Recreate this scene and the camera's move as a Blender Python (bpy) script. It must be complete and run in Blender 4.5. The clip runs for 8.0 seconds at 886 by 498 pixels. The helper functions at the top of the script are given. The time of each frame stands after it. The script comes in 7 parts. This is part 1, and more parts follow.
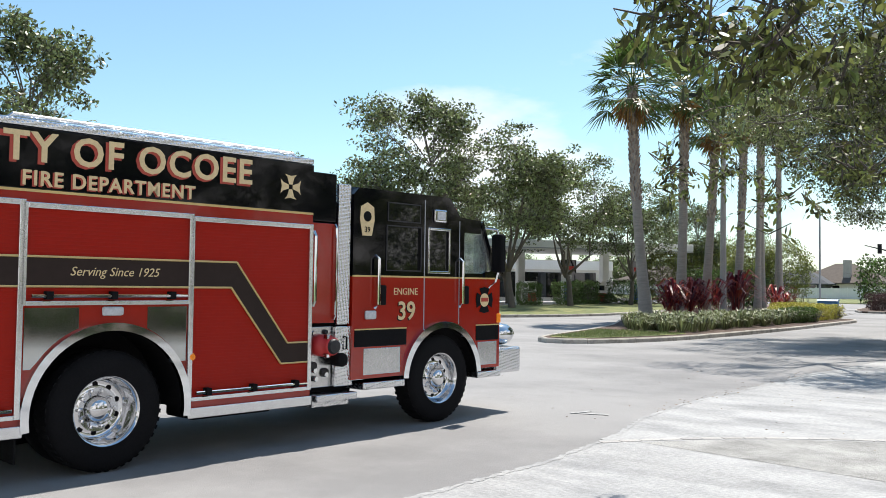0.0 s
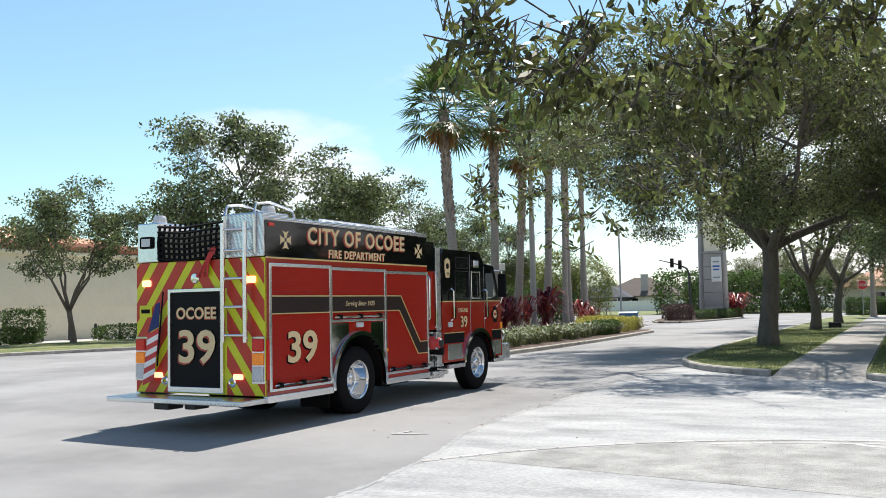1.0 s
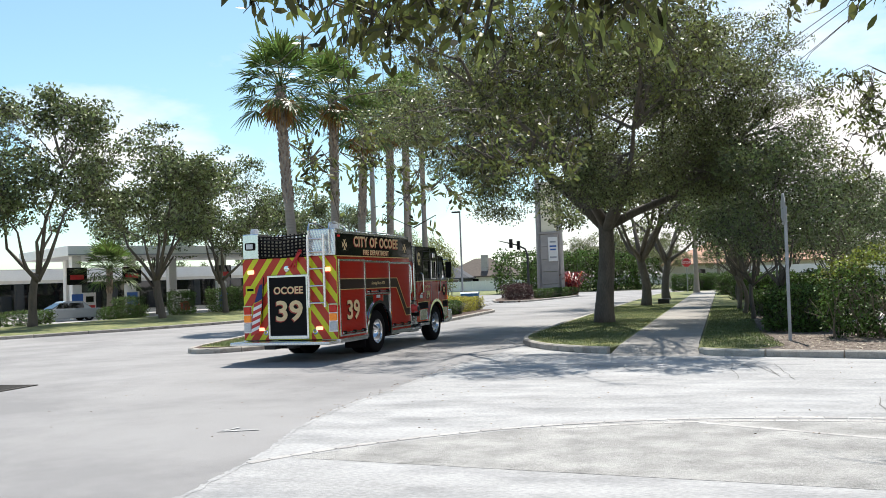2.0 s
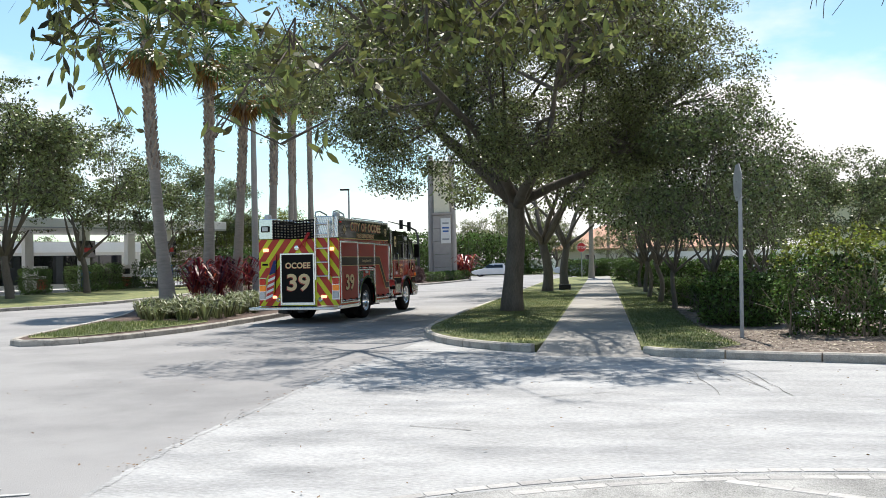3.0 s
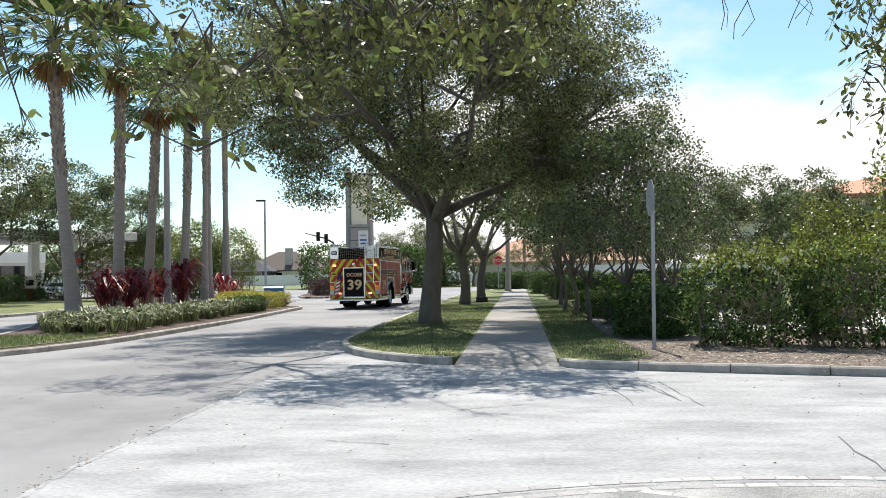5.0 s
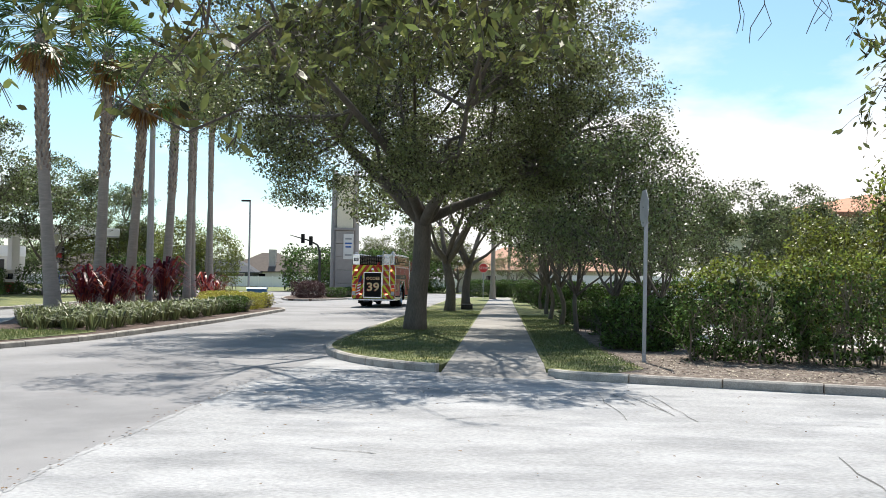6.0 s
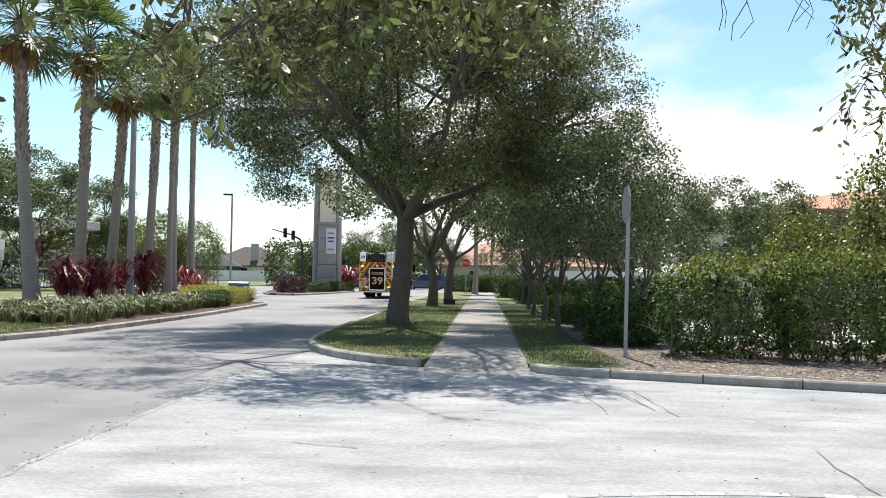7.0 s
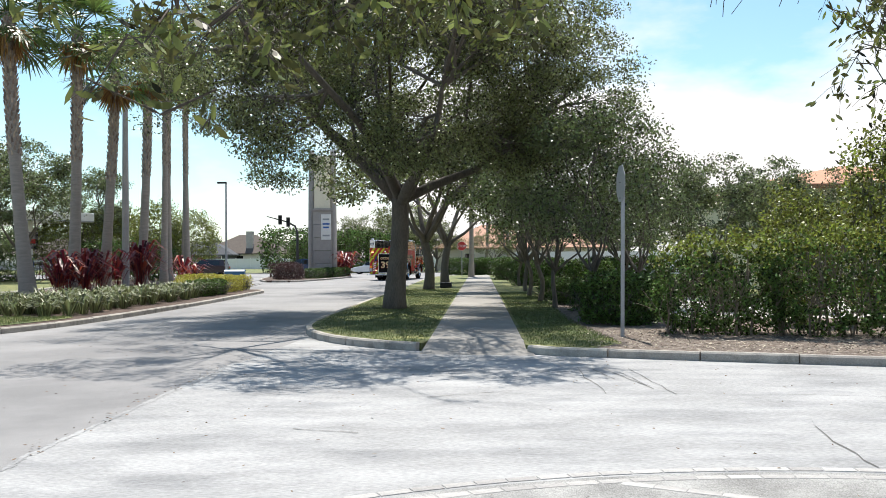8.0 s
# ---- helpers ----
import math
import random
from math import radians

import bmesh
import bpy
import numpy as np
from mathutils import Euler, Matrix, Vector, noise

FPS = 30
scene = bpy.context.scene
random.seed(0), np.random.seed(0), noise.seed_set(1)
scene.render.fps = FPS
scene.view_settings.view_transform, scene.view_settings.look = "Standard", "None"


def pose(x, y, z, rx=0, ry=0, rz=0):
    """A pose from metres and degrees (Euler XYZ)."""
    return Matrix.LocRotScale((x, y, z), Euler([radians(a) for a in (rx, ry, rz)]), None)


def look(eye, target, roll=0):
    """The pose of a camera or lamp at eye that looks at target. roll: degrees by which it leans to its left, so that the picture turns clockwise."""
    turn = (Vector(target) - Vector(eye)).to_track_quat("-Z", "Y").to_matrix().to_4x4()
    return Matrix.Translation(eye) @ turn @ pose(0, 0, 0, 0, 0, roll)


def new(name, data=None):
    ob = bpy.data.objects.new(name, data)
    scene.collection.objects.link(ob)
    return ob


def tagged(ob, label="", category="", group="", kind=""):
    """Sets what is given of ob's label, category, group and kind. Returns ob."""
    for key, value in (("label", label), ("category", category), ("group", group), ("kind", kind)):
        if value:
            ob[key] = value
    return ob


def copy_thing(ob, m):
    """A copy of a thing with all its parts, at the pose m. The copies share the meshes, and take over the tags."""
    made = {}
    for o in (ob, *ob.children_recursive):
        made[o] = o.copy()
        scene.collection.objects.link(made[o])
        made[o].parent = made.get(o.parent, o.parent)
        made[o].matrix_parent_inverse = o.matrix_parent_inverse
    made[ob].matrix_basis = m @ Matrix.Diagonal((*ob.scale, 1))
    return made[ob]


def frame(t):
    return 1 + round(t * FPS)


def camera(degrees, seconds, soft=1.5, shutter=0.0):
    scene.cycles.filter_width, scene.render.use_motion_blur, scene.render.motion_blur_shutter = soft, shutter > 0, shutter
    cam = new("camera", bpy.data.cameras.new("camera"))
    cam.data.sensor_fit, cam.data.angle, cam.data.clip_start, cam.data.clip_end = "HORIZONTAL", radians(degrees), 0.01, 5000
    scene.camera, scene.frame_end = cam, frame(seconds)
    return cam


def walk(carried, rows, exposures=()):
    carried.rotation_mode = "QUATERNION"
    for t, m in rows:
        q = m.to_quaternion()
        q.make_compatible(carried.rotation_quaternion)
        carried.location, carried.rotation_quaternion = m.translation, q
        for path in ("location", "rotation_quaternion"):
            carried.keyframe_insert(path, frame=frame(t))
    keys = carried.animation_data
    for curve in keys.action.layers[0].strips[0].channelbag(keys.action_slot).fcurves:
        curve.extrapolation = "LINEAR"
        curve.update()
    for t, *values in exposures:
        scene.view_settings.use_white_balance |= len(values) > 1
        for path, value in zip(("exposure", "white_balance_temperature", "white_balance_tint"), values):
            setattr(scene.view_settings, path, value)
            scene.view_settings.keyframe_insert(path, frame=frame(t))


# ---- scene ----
# camera: one lens; it draws in by some metres while it pans after the engine
cam = camera(52.8, 8.0, 0.65)
CAM = [  # seconds, x, y, z, yaw, pitch, roll
    (0.0, 1.393, -4.318, 1.717, 39.08, 2.19, 0.79),
    (0.5, 1.393, -4.318, 1.717, 32.64, 4.26, -0.40),
    (1.0, 1.393, -4.318, 1.717, 27.36, 3.60, -1.18),
    (1.5, 1.393, -4.318, 1.717, 21.54, 2.61, -2.05),
    (1.7, 1.393, -4.318, 1.717, 19.58, 2.52, -2.15),
    (2.8, -0.083, 0.202, 1.688, 11.88, 1.11, -1.51),
    (3.0, -0.083, 0.202, 1.688, 10.09, 0.83, -1.21),
    (3.5, -0.083, 0.202, 1.688, 7.26, -0.10, -0.77),
    (4.0, -0.083, 0.202, 1.688, 6.20, 0.44, -1.25),
    (4.5, -0.083, 0.202, 1.688, 5.43, 0.15, -0.68),
    (4.7, -0.083, 0.202, 1.688, 4.88, 0.97, -1.11),
    (6.0, -0.235, 0.548, 1.665, 3.77, 1.95, 0.74),
    (6.5, -0.235, 0.548, 1.665, 3.26, 1.67, 1.83),
    (7.0, -0.235, 0.548, 1.665, 2.66, 1.64, 0.94),
    (7.5, -0.235, 0.548, 1.665, 2.34, 1.11, 0.19),
    (8.0, -0.235, 0.548, 1.665, 2.37, 0.58, -0.36),
]


def cam_pose(x, y, z, yaw, pitch, roll):
    return Matrix.Translation((x, y, z)) @ Euler((0, 0, radians(yaw))).to_matrix().to_4x4() @ pose(0, 0, 0, 90 + pitch) @ pose(0, 0, 0, 0, 0, roll)


walk(cam, [(r[0], cam_pose(*r[1:])) for r in CAM])

# ---- light ----
SUN_DIR = Vector((-0.07, 0.52, 1.0)).normalized()
world = bpy.data.worlds.new("sky")
scene.world = world
world.use_nodes = True
wn, wl = world.node_tree.nodes, world.node_tree.links
wn.clear()
w_out, w_bg = wn.new("ShaderNodeOutputWorld"), wn.new("ShaderNodeBackground")
w_sky = wn.new("ShaderNodeTexSky")
w_sky.sky_type, w_sky.sun_disc = "NISHITA", False
w_sky.sun_elevation = math.asin(SUN_DIR.z)
w_sky.sun_rotation = math.atan2(SUN_DIR.x, SUN_DIR.y)
w_sky.air_density, w_sky.dust_density, w_sky.ozone_density = 1.0, 0.6, 1.5
w_co, w_map, w_noise, w_ramp, w_mix = (wn.new("ShaderNode" + n) for n in ("TexCoord", "Mapping", "TexNoise", "ValToRGB", "MixRGB"))
w_map.inputs["Scale"].default_value = (1.0, 1.0, 2.6)
w_map.inputs["Location"].default_value = (0.35, 0.1, 0.0)
w_noise.inputs["Scale"].default_value, w_noise.inputs["Detail"].default_value = 2.1, 7.0
w_noise.inputs["Roughness"].default_value = 0.55
w_ramp.color_ramp.elements[0].position, w_ramp.color_ramp.elements[1].position = 0.51, 0.66
w_mix.inputs[2].default_value = (10.6, 10.3, 10.2, 1)
wl.new(w_co.outputs["Generated"], w_map.inputs[0])
wl.new(w_map.outputs[0], w_noise.inputs["Vector"])
w_sep, w_east, w_sum = (wn.new("ShaderNode" + n) for n in ("SeparateXYZ", "Math", "Math"))
w_east.operation, w_east.inputs[1].default_value = "MULTIPLY", 0.30  # more cloud towards +x
w_sum.operation = "ADD"
wl.new(w_co.outputs["Generated"], w_sep.inputs[0])
wl.new(w_sep.outputs["X"], w_east.inputs[0])
w_low, w_all, w_tint = (wn.new("ShaderNode" + n) for n in ("Math", "Math", "MixRGB"))
w_low.operation = "MULTIPLY_ADD"  # and towards the horizon
w_low.inputs[1].default_value, w_low.inputs[2].default_value = -0.95, 0.27
w_all.operation = "ADD"
wl.new(w_sep.outputs["Z"], w_low.inputs[0])
wl.new(w_noise.outputs["Fac"], w_sum.inputs[0])
wl.new(w_east.outputs[0], w_sum.inputs[1])
wl.new(w_sum.outputs[0], w_all.inputs[0])
wl.new(w_low.outputs[0], w_all.inputs[1])
wl.new(w_all.outputs[0], w_ramp.inputs[0])
wl.new(w_ramp.outputs[0], w_mix.inputs[0])
w_tint.blend_type = "MULTIPLY"
w_tint.inputs[0].default_value, w_tint.inputs[2].default_value = 1.0, (1.34, 1.58, 1.52, 1)
wl.new(w_sky.outputs[0], w_tint.inputs[1])
wl.new(w_tint.outputs[0], w_mix.inputs[1])
wl.new(w_mix.outputs[0], w_bg.inputs[0])
w_bg.inputs[1].default_value = 0.072
wl.new(w_bg.outputs[0], w_out.inputs[0])
sun = new("sun", bpy.data.lights.new("sun", "SUN"))
sun.data.energy, sun.data.angle, sun.data.color = 5.0, radians(0.6), (1.0, 0.94, 0.85)
sun.matrix_world = look(SUN_DIR * 60, (0, 0, 0))
scene.view_settings.exposure = 0.68


# ---- materials ----
def mat(name, color, rough=0.6, metal=0.0, vary=0.15, scale=8.0, bump=0.0, bscale=60.0, fine=None, island=0.0, objrand=0.0,
        spec=0.5, glow=0.0, translucent=0.0, coat=0.0, stretch=None, second=None, s_scale=0.6, s_lo=0.45, s_hi=0.6):
    """Procedural surface: base colour with two scales of variation, bump and optional random tint per piece."""
    m = bpy.data.materials.new(name)
    m.use_nodes = True
    n, l = m.node_tree.nodes, m.node_tree.links
    bsdf, out = n["Principled BSDF"], n["Material Output"]
    bsdf.inputs["Roughness"].default_value, bsdf.inputs["Metallic"].default_value = rough, metal
    bsdf.inputs["Specular IOR Level"].default_value = spec
    bsdf.inputs["Coat Weight"].default_value = coat
    bsdf.inputs["Coat Roughness"].default_value = 0.04
    co = n.new("ShaderNodeTexCoord")
    vec = co.outputs["Object"]
    if stretch:
        mp = n.new("ShaderNodeMapping")
        mp.inputs["Scale"].default_value = stretch
        l.new(vec, mp.inputs[0])
        vec = mp.outputs[0]
    big = n.new("ShaderNodeTexNoise")
    big.inputs["Scale"].default_value, big.inputs["Detail"].default_value = scale, 6
    l.new(vec, big.inputs["Vector"])
    small = n.new("ShaderNodeTexNoise")
    small.inputs["Scale"].default_value, small.inputs["Detail"].default_value = fine or scale * 9, 3
    l.new(vec, small.inputs["Vector"])
    base = n.new("ShaderNodeRGB")
    base.outputs[0].default_value = (*color, 1)
    cur = base.outputs[0]
    if second:
        pat, ramp, mx = n.new("ShaderNodeTexNoise"), n.new("ShaderNodeValToRGB"), n.new("ShaderNodeMixRGB")
        pat.inputs["Scale"].default_value, pat.inputs["Detail"].default_value = s_scale, 8
        pat.inputs["Roughness"].default_value = 0.65
        ramp.color_ramp.elements[0].position, ramp.color_ramp.elements[1].position = s_lo, s_hi
        mx.inputs[2].default_value = (*second, 1)
        l.new(vec, pat.inputs["Vector"])
        l.new(pat.outputs["Fac"], ramp.inputs[0])
        l.new(ramp.outputs[0], mx.inputs[0])
        l.new(cur, mx.inputs[1])
        cur = mx.outputs[0]
    hsv = n.new("ShaderNodeHueSaturation")
    add = n.new("ShaderNodeMath")
    add.operation = "ADD"
    l.new(big.outputs["Fac"], add.inputs[0])
    l.new(small.outputs["Fac"], add.inputs[1])
    rng = n.new("ShaderNodeMapRange")
    rng.inputs[1].default_value, rng.inputs[2].default_value = 0.6, 1.4
    rng.inputs[3].default_value, rng.inputs[4].default_value = 1 - vary, 1 + vary
    l.new(add.outputs[0], rng.inputs[0])
    val = rng.outputs[0]
    for amount, node, socket in ((island, "ShaderNodeNewGeometry", "Random Per Island"), (objrand, "ShaderNodeObjectInfo", "Random")):
        if amount:
            g, r2, mul = n.new(node), n.new("ShaderNodeMapRange"), n.new("ShaderNodeMath")
            r2.inputs[3].default_value, r2.inputs[4].default_value = 1 - amount, 1 + amount
            mul.operation = "MULTIPLY"
            l.new(g.outputs[socket], r2.inputs[0])
            l.new(val, mul.inputs[0])
            l.new(r2.outputs[0], mul.inputs[1])
            val = mul.outputs[0]
            hue = n.new("ShaderNodeMapRange")
            hue.inputs[3].default_value, hue.inputs[4].default_value = 0.5 - 0.03 * amount, 0.5 + 0.035 * amount
            l.new(g.outputs[socket], hue.inputs[0])
            l.new(hue.outputs[0], hsv.inputs["Hue"])
    l.new(val, hsv.inputs["Value"])
    l.new(cur, hsv.inputs["Color"])
    l.new(hsv.outputs[0], bsdf.inputs["Base Color"])
    if bump:
        bn, bt = n.new("ShaderNodeBump"), n.new("ShaderNodeTexNoise")
        bt.inputs["Scale"].default_value, bt.inputs["Detail"].default_value = bscale, 5
        bn.inputs["Strength"].default_value, bn.inputs["Distance"].default_value = bump, 0.02
        l.new(vec, bt.inputs["Vector"])
        l.new(bt.outputs["Fac"], bn.inputs["Height"])
        l.new(bn.outputs[0], bsdf.inputs["Normal"])
    if glow:
        l.new(hsv.outputs[0], bsdf.inputs["Emission Color"])
        bsdf.inputs["Emission Strength"].default_value = glow
    if translucent:
        tr, mx = n.new("ShaderNodeBsdfTranslucent"), n.new("ShaderNodeMixShader")
        mx.inputs[0].default_value = translucent
        l.new(hsv.outputs[0], tr.inputs[0])
        l.new(bsdf.outputs[0], mx.inputs[1])
        l.new(tr.outputs[0], mx.inputs[2])
        l.new(mx.outputs[0], out.inputs["Surface"])
    return m


def glass_mat(name, color, rough=0.03):
    m = bpy.data.materials.new(name)
    m.use_nodes = True
    b = m.node_tree.nodes["Principled BSDF"]
    b.inputs["Base Color"].default_value = (*color, 1)
    b.inputs["Roughness"].default_value = rough
    b.inputs["Transmission Weight"].default_value = 0.85
    b.inputs["IOR"].default_value = 1.3
    return m


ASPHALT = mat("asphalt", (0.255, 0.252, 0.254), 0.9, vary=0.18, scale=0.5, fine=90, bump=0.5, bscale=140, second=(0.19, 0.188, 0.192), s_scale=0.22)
CONCRETE = mat("concrete", (0.315, 0.318, 0.322), 0.85, vary=0.36, scale=1.1, fine=34, bump=0.6, bscale=70, second=(0.20, 0.205, 0.213), s_scale=1.0, s_lo=0.47, s_hi=0.68, stretch=(0.55, 1.15, 1))
SIDEWALK = mat("sidewalk_concrete", (0.275, 0.262, 0.245), 0.9, vary=0.2, scale=1.5, fine=60, bump=0.5, bscale=90, objrand=0.10, second=(0.20, 0.19, 0.175), s_scale=1.3, s_lo=0.5, s_hi=0.7)
KERB = mat("kerb_concrete", (0.38, 0.355, 0.32), 0.9, vary=0.3, scale=3, fine=50, bump=0.6, bscale=60, objrand=0.14, second=(0.17, 0.16, 0.14), s_scale=2.5, s_lo=0.5, s_hi=0.7)
BRICK = mat("paver", (0.37, 0.36, 0.35), 0.9, vary=0.2, scale=6, bump=0.5, objrand=0.2)
JOINT = mat("joint_dark", (0.14, 0.135, 0.13), 0.95, vary=0.2)
GRASS = mat("lawn", (0.09, 0.118, 0.036), 0.9, vary=0.45, scale=1.4, fine=70, bump=0.9, bscale=110, second=(0.20, 0.20, 0.07), s_scale=1.2)
BLADE = mat("grass_blade", (0.11, 0.14, 0.042), 0.6, vary=0.1, island=0.5, translucent=0.3)
FIELD = mat("field_grass", (0.13, 0.17, 0.05), 0.9, vary=0.3, scale=0.3, fine=8)
MULCH = mat("mulch", (0.075, 0.048, 0.037), 0.95, vary=0.45, scale=5, fine=60, bump=1.0, bscale=60, second=(0.14, 0.10, 0.08), s_scale=6, s_lo=0.52, s_hi=0.66)
BED = mat("leafy_mulch", (0.12, 0.092, 0.075), 0.95, vary=0.5, scale=5, fine=60, bump=1.0, bscale=60, second=(0.27, 0.235, 0.20), s_scale=7, s_lo=0.5, s_hi=0.62)
LEAF_OAK = mat("oak_leaf", (0.138, 0.154, 0.058), 0.34, vary=0.1, island=0.9, translucent=0.42, spec=0.65)
LEAF_FAR = mat("far_oak_leaf", (0.135, 0.162, 0.066), 0.36, vary=0.1, island=0.88, translucent=0.33, spec=0.65)
LEAF_NEAR = mat("near_oak_leaf", (0.115, 0.125, 0.036), 0.5, vary=0.1, island=0.9, translucent=0.38, spec=0.4)
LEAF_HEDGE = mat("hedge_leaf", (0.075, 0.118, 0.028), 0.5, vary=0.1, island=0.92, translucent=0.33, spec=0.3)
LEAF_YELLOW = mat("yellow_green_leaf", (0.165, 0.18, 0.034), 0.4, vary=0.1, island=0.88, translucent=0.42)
# yellow-green, sunlit look of the hedge tops put into the leaf colour
LEAF_SUNLIT = mat("sunlit_hedge_leaf", (0.19, 0.215, 0.038), 0.5, vary=0.1, island=0.75, translucent=0.4)
LEAF_SMALL = mat("small_tree_leaf", (0.10, 0.128, 0.046), 0.32, vary=0.1, island=0.9, translucent=0.35, spec=0.65)
LEAF_GOLD = mat("golden_shrub_leaf", (0.40, 0.37, 0.06), 0.5, vary=0.1, island=0.4, translucent=0.3)
LEAF_RED = mat("red_ti_leaf", (0.19, 0.02, 0.03), 0.4, vary=0.1, island=0.9, translucent=0.4)
LEAF_PURPLE = mat("dark_loropetalum_leaf", (0.07, 0.03, 0.03), 0.55, vary=0.1, island=0.5, translucent=0.2)
LEAF_STRAP = mat("strap_leaf", (0.165, 0.185, 0.085), 0.5, vary=0.1, island=0.6, translucent=0.3)
LEAF_PALM = mat("palm_frond", (0.10, 0.15, 0.038), 0.4, vary=0.15, island=0.6, translucent=0.38)
LEAF_DEAD = mat("dead_frond", (0.30, 0.16, 0.06), 0.85, vary=0.25, island=0.5, translucent=0.2)
BARK = mat("oak_bark", (0.125, 0.11, 0.095), 0.95, vary=0.35, scale=5, fine=40, bump=1.0, bscale=28, stretch=(1, 1, 0.25))
BARK_NEAR = mat("twig_bark", (0.09, 0.075, 0.06), 0.95, vary=0.3, scale=8, bump=0.6)
PALM_TRUNK = mat("palm_trunk", (0.31, 0.275, 0.245), 0.95, vary=0.25, scale=3, fine=30, bump=0.9, bscale=16, stretch=(1, 1, 6))
PALM_BOOT = mat("palm_boot", (0.30, 0.235, 0.19), 0.95, vary=0.35, scale=8, bump=0.6, island=0.5)
RED = mat("red_paint", (0.32, 0.011, 0.004), 0.18, vary=0.05, scale=2, coat=0.4)
RED_DOOR = mat("red_shutter", (0.32, 0.011, 0.004), 0.3, vary=0.06, scale=2, spec=0.18)
BLACK = mat("black_paint", (0.0025, 0.0025, 0.004), 0.05, vary=0.1, scale=2, coat=0.12, spec=0.35)
BLACK_MATT = mat("black_shutter", (0.004, 0.004, 0.005), 0.4, vary=0.1, scale=2, spec=0.12)
BLACK_DULL = mat("black_rubber", (0.008, 0.008, 0.009), 0.85, vary=0.25, scale=6, bump=0.2, spec=0.12)
STRIPE = mat("dark_stripe", (0.022, 0.012, 0.010), 0.4, vary=0.2, scale=2, spec=0.25)
GOLD = mat("gold_leaf", (0.70, 0.54, 0.30), 0.4, vary=0.14, scale=30)
GOLD_LINE = mat("gold_pinstripe", (0.62, 0.45, 0.18), 0.4, vary=0.1)
SHADE_RED = mat("letter_shade_red", (0.40, 0.05, 0.03), 0.4, vary=0.1)
ALU = mat("brushed_aluminium", (0.72, 0.73, 0.75), 0.24, metal=1.0, vary=0.1, scale=3)
PLATE = mat("diamond_plate", (0.68, 0.69, 0.71), 0.22, metal=1.0, vary=0.08, scale=5)


def emboss(m, pitch, depth):
    """Raised lozenges in alternate directions, as on tread plate."""
    n, l = m.node_tree.nodes, m.node_tree.links
    co = n.new("ShaderNodeTexCoord")
    waves = []
    for a in (45, -45):
        mp, wv = n.new("ShaderNodeMapping"), n.new("ShaderNodeTexWave")
        mp.inputs["Rotation"].default_value = (radians(a), radians(a), radians(a))
        wv.inputs["Scale"].default_value = pitch
        l.new(co.outputs["Object"], mp.inputs[0])
        l.new(mp.outputs[0], wv.inputs["Vector"])
        waves.append(wv)
    mul, bp = n.new("ShaderNodeMath"), n.new("ShaderNodeBump")
    mul.operation = "MULTIPLY"
    l.new(waves[0].outputs["Fac"], mul.inputs[0])
    l.new(waves[1].outputs["Fac"], mul.inputs[1])
    bp.inputs["Strength"].default_value, bp.inputs["Distance"].default_value = 0.7, depth
    l.new(mul.outputs[0], bp.inputs["Height"])
    l.new(bp.outputs[0], n["Principled BSDF"].inputs["Normal"])


emboss(PLATE, 9.0, 0.006)
CHROME = mat("chrome", (0.66, 0.67, 0.69), 0.05, metal=1.0, vary=0.03)
POLISHED = mat("polished_steel", (0.46, 0.47, 0.47), 0.07, metal=1.0, vary=0.06, scale=3)
STEEL = mat("pump_steel", (0.55, 0.55, 0.56), 0.25, metal=1.0, vary=0.2, scale=5)
YELLOW = mat("reflective_yellow", (0.58, 0.60, 0.012), 0.4, vary=0.1, scale=4)
CHEV_RED = mat("reflective_red", (0.45, 0.026, 0.008), 0.4, vary=0.1, scale=4)
LAMP_RED = mat("red_lens", (0.45, 0.015, 0.012), 0.15, vary=0.15, scale=30, glow=0.08)
LAMP_AMBER = mat("amber_lens", (0.75, 0.22, 0.02), 0.15, vary=0.2, scale=30, glow=0.15)
LAMP_WHITE = mat("clear_lens", (0.55, 0.56, 0.58), 0.1, vary=0.25, scale=30)
LAMP_FLASH = mat("lit_lens", (0.95, 0.45, 0.25), 0.2, vary=0.1, glow=1.3)
DARK_GLASS = mat("tinted_glass", (0.006, 0.007, 0.008), 0.03, vary=0.05, spec=0.8)
CLEAR_GLASS = glass_mat("cab_glass", (0.75, 0.85, 0.82))
WHITE = mat("white_paint", (0.78, 0.78, 0.77), 0.55, vary=0.06, scale=1)
CREAM = mat("cream_stucco", (0.82, 0.76, 0.60), 0.9, vary=0.07, scale=1, bump=0.3)
STUCCO = mat("pale_stucco", (0.62, 0.60, 0.56), 0.9, vary=0.08, scale=1, bump=0.3)
TILE = mat("clay_tile", (0.40, 0.185, 0.115), 0.85, vary=0.3, scale=3, objrand=0.2, island=0.2)
SHINGLE = mat("roof_shingle", (0.10, 0.082, 0.07), 0.95, vary=0.2, scale=2)
SHINGLE_DARK = mat("dark_shingle", (0.06, 0.065, 0.075), 0.95, vary=0.2, scale=2)
STONE = mat("sign_stone", (0.36, 0.34, 0.33), 0.85, vary=0.15, scale=2, bump=0.4, objrand=0.08)
SIGN_RED = mat("sign_red", (0.50, 0.03, 0.03), 0.45, vary=0.05)
SIGN_BLUE = mat("panel_blue", (0.03, 0.12, 0.42), 0.45, vary=0.1)
BIN_BLUE = mat("bin_blue", (0.03, 0.13, 0.28), 0.5, vary=0.15)
GALV = mat("galvanised_post", (0.34, 0.36, 0.39), 0.5, metal=0.5, vary=0.12, scale=6)
DARK_METAL = mat("dark_metal", (0.03, 0.03, 0.033), 0.5, metal=0.4, vary=0.15)
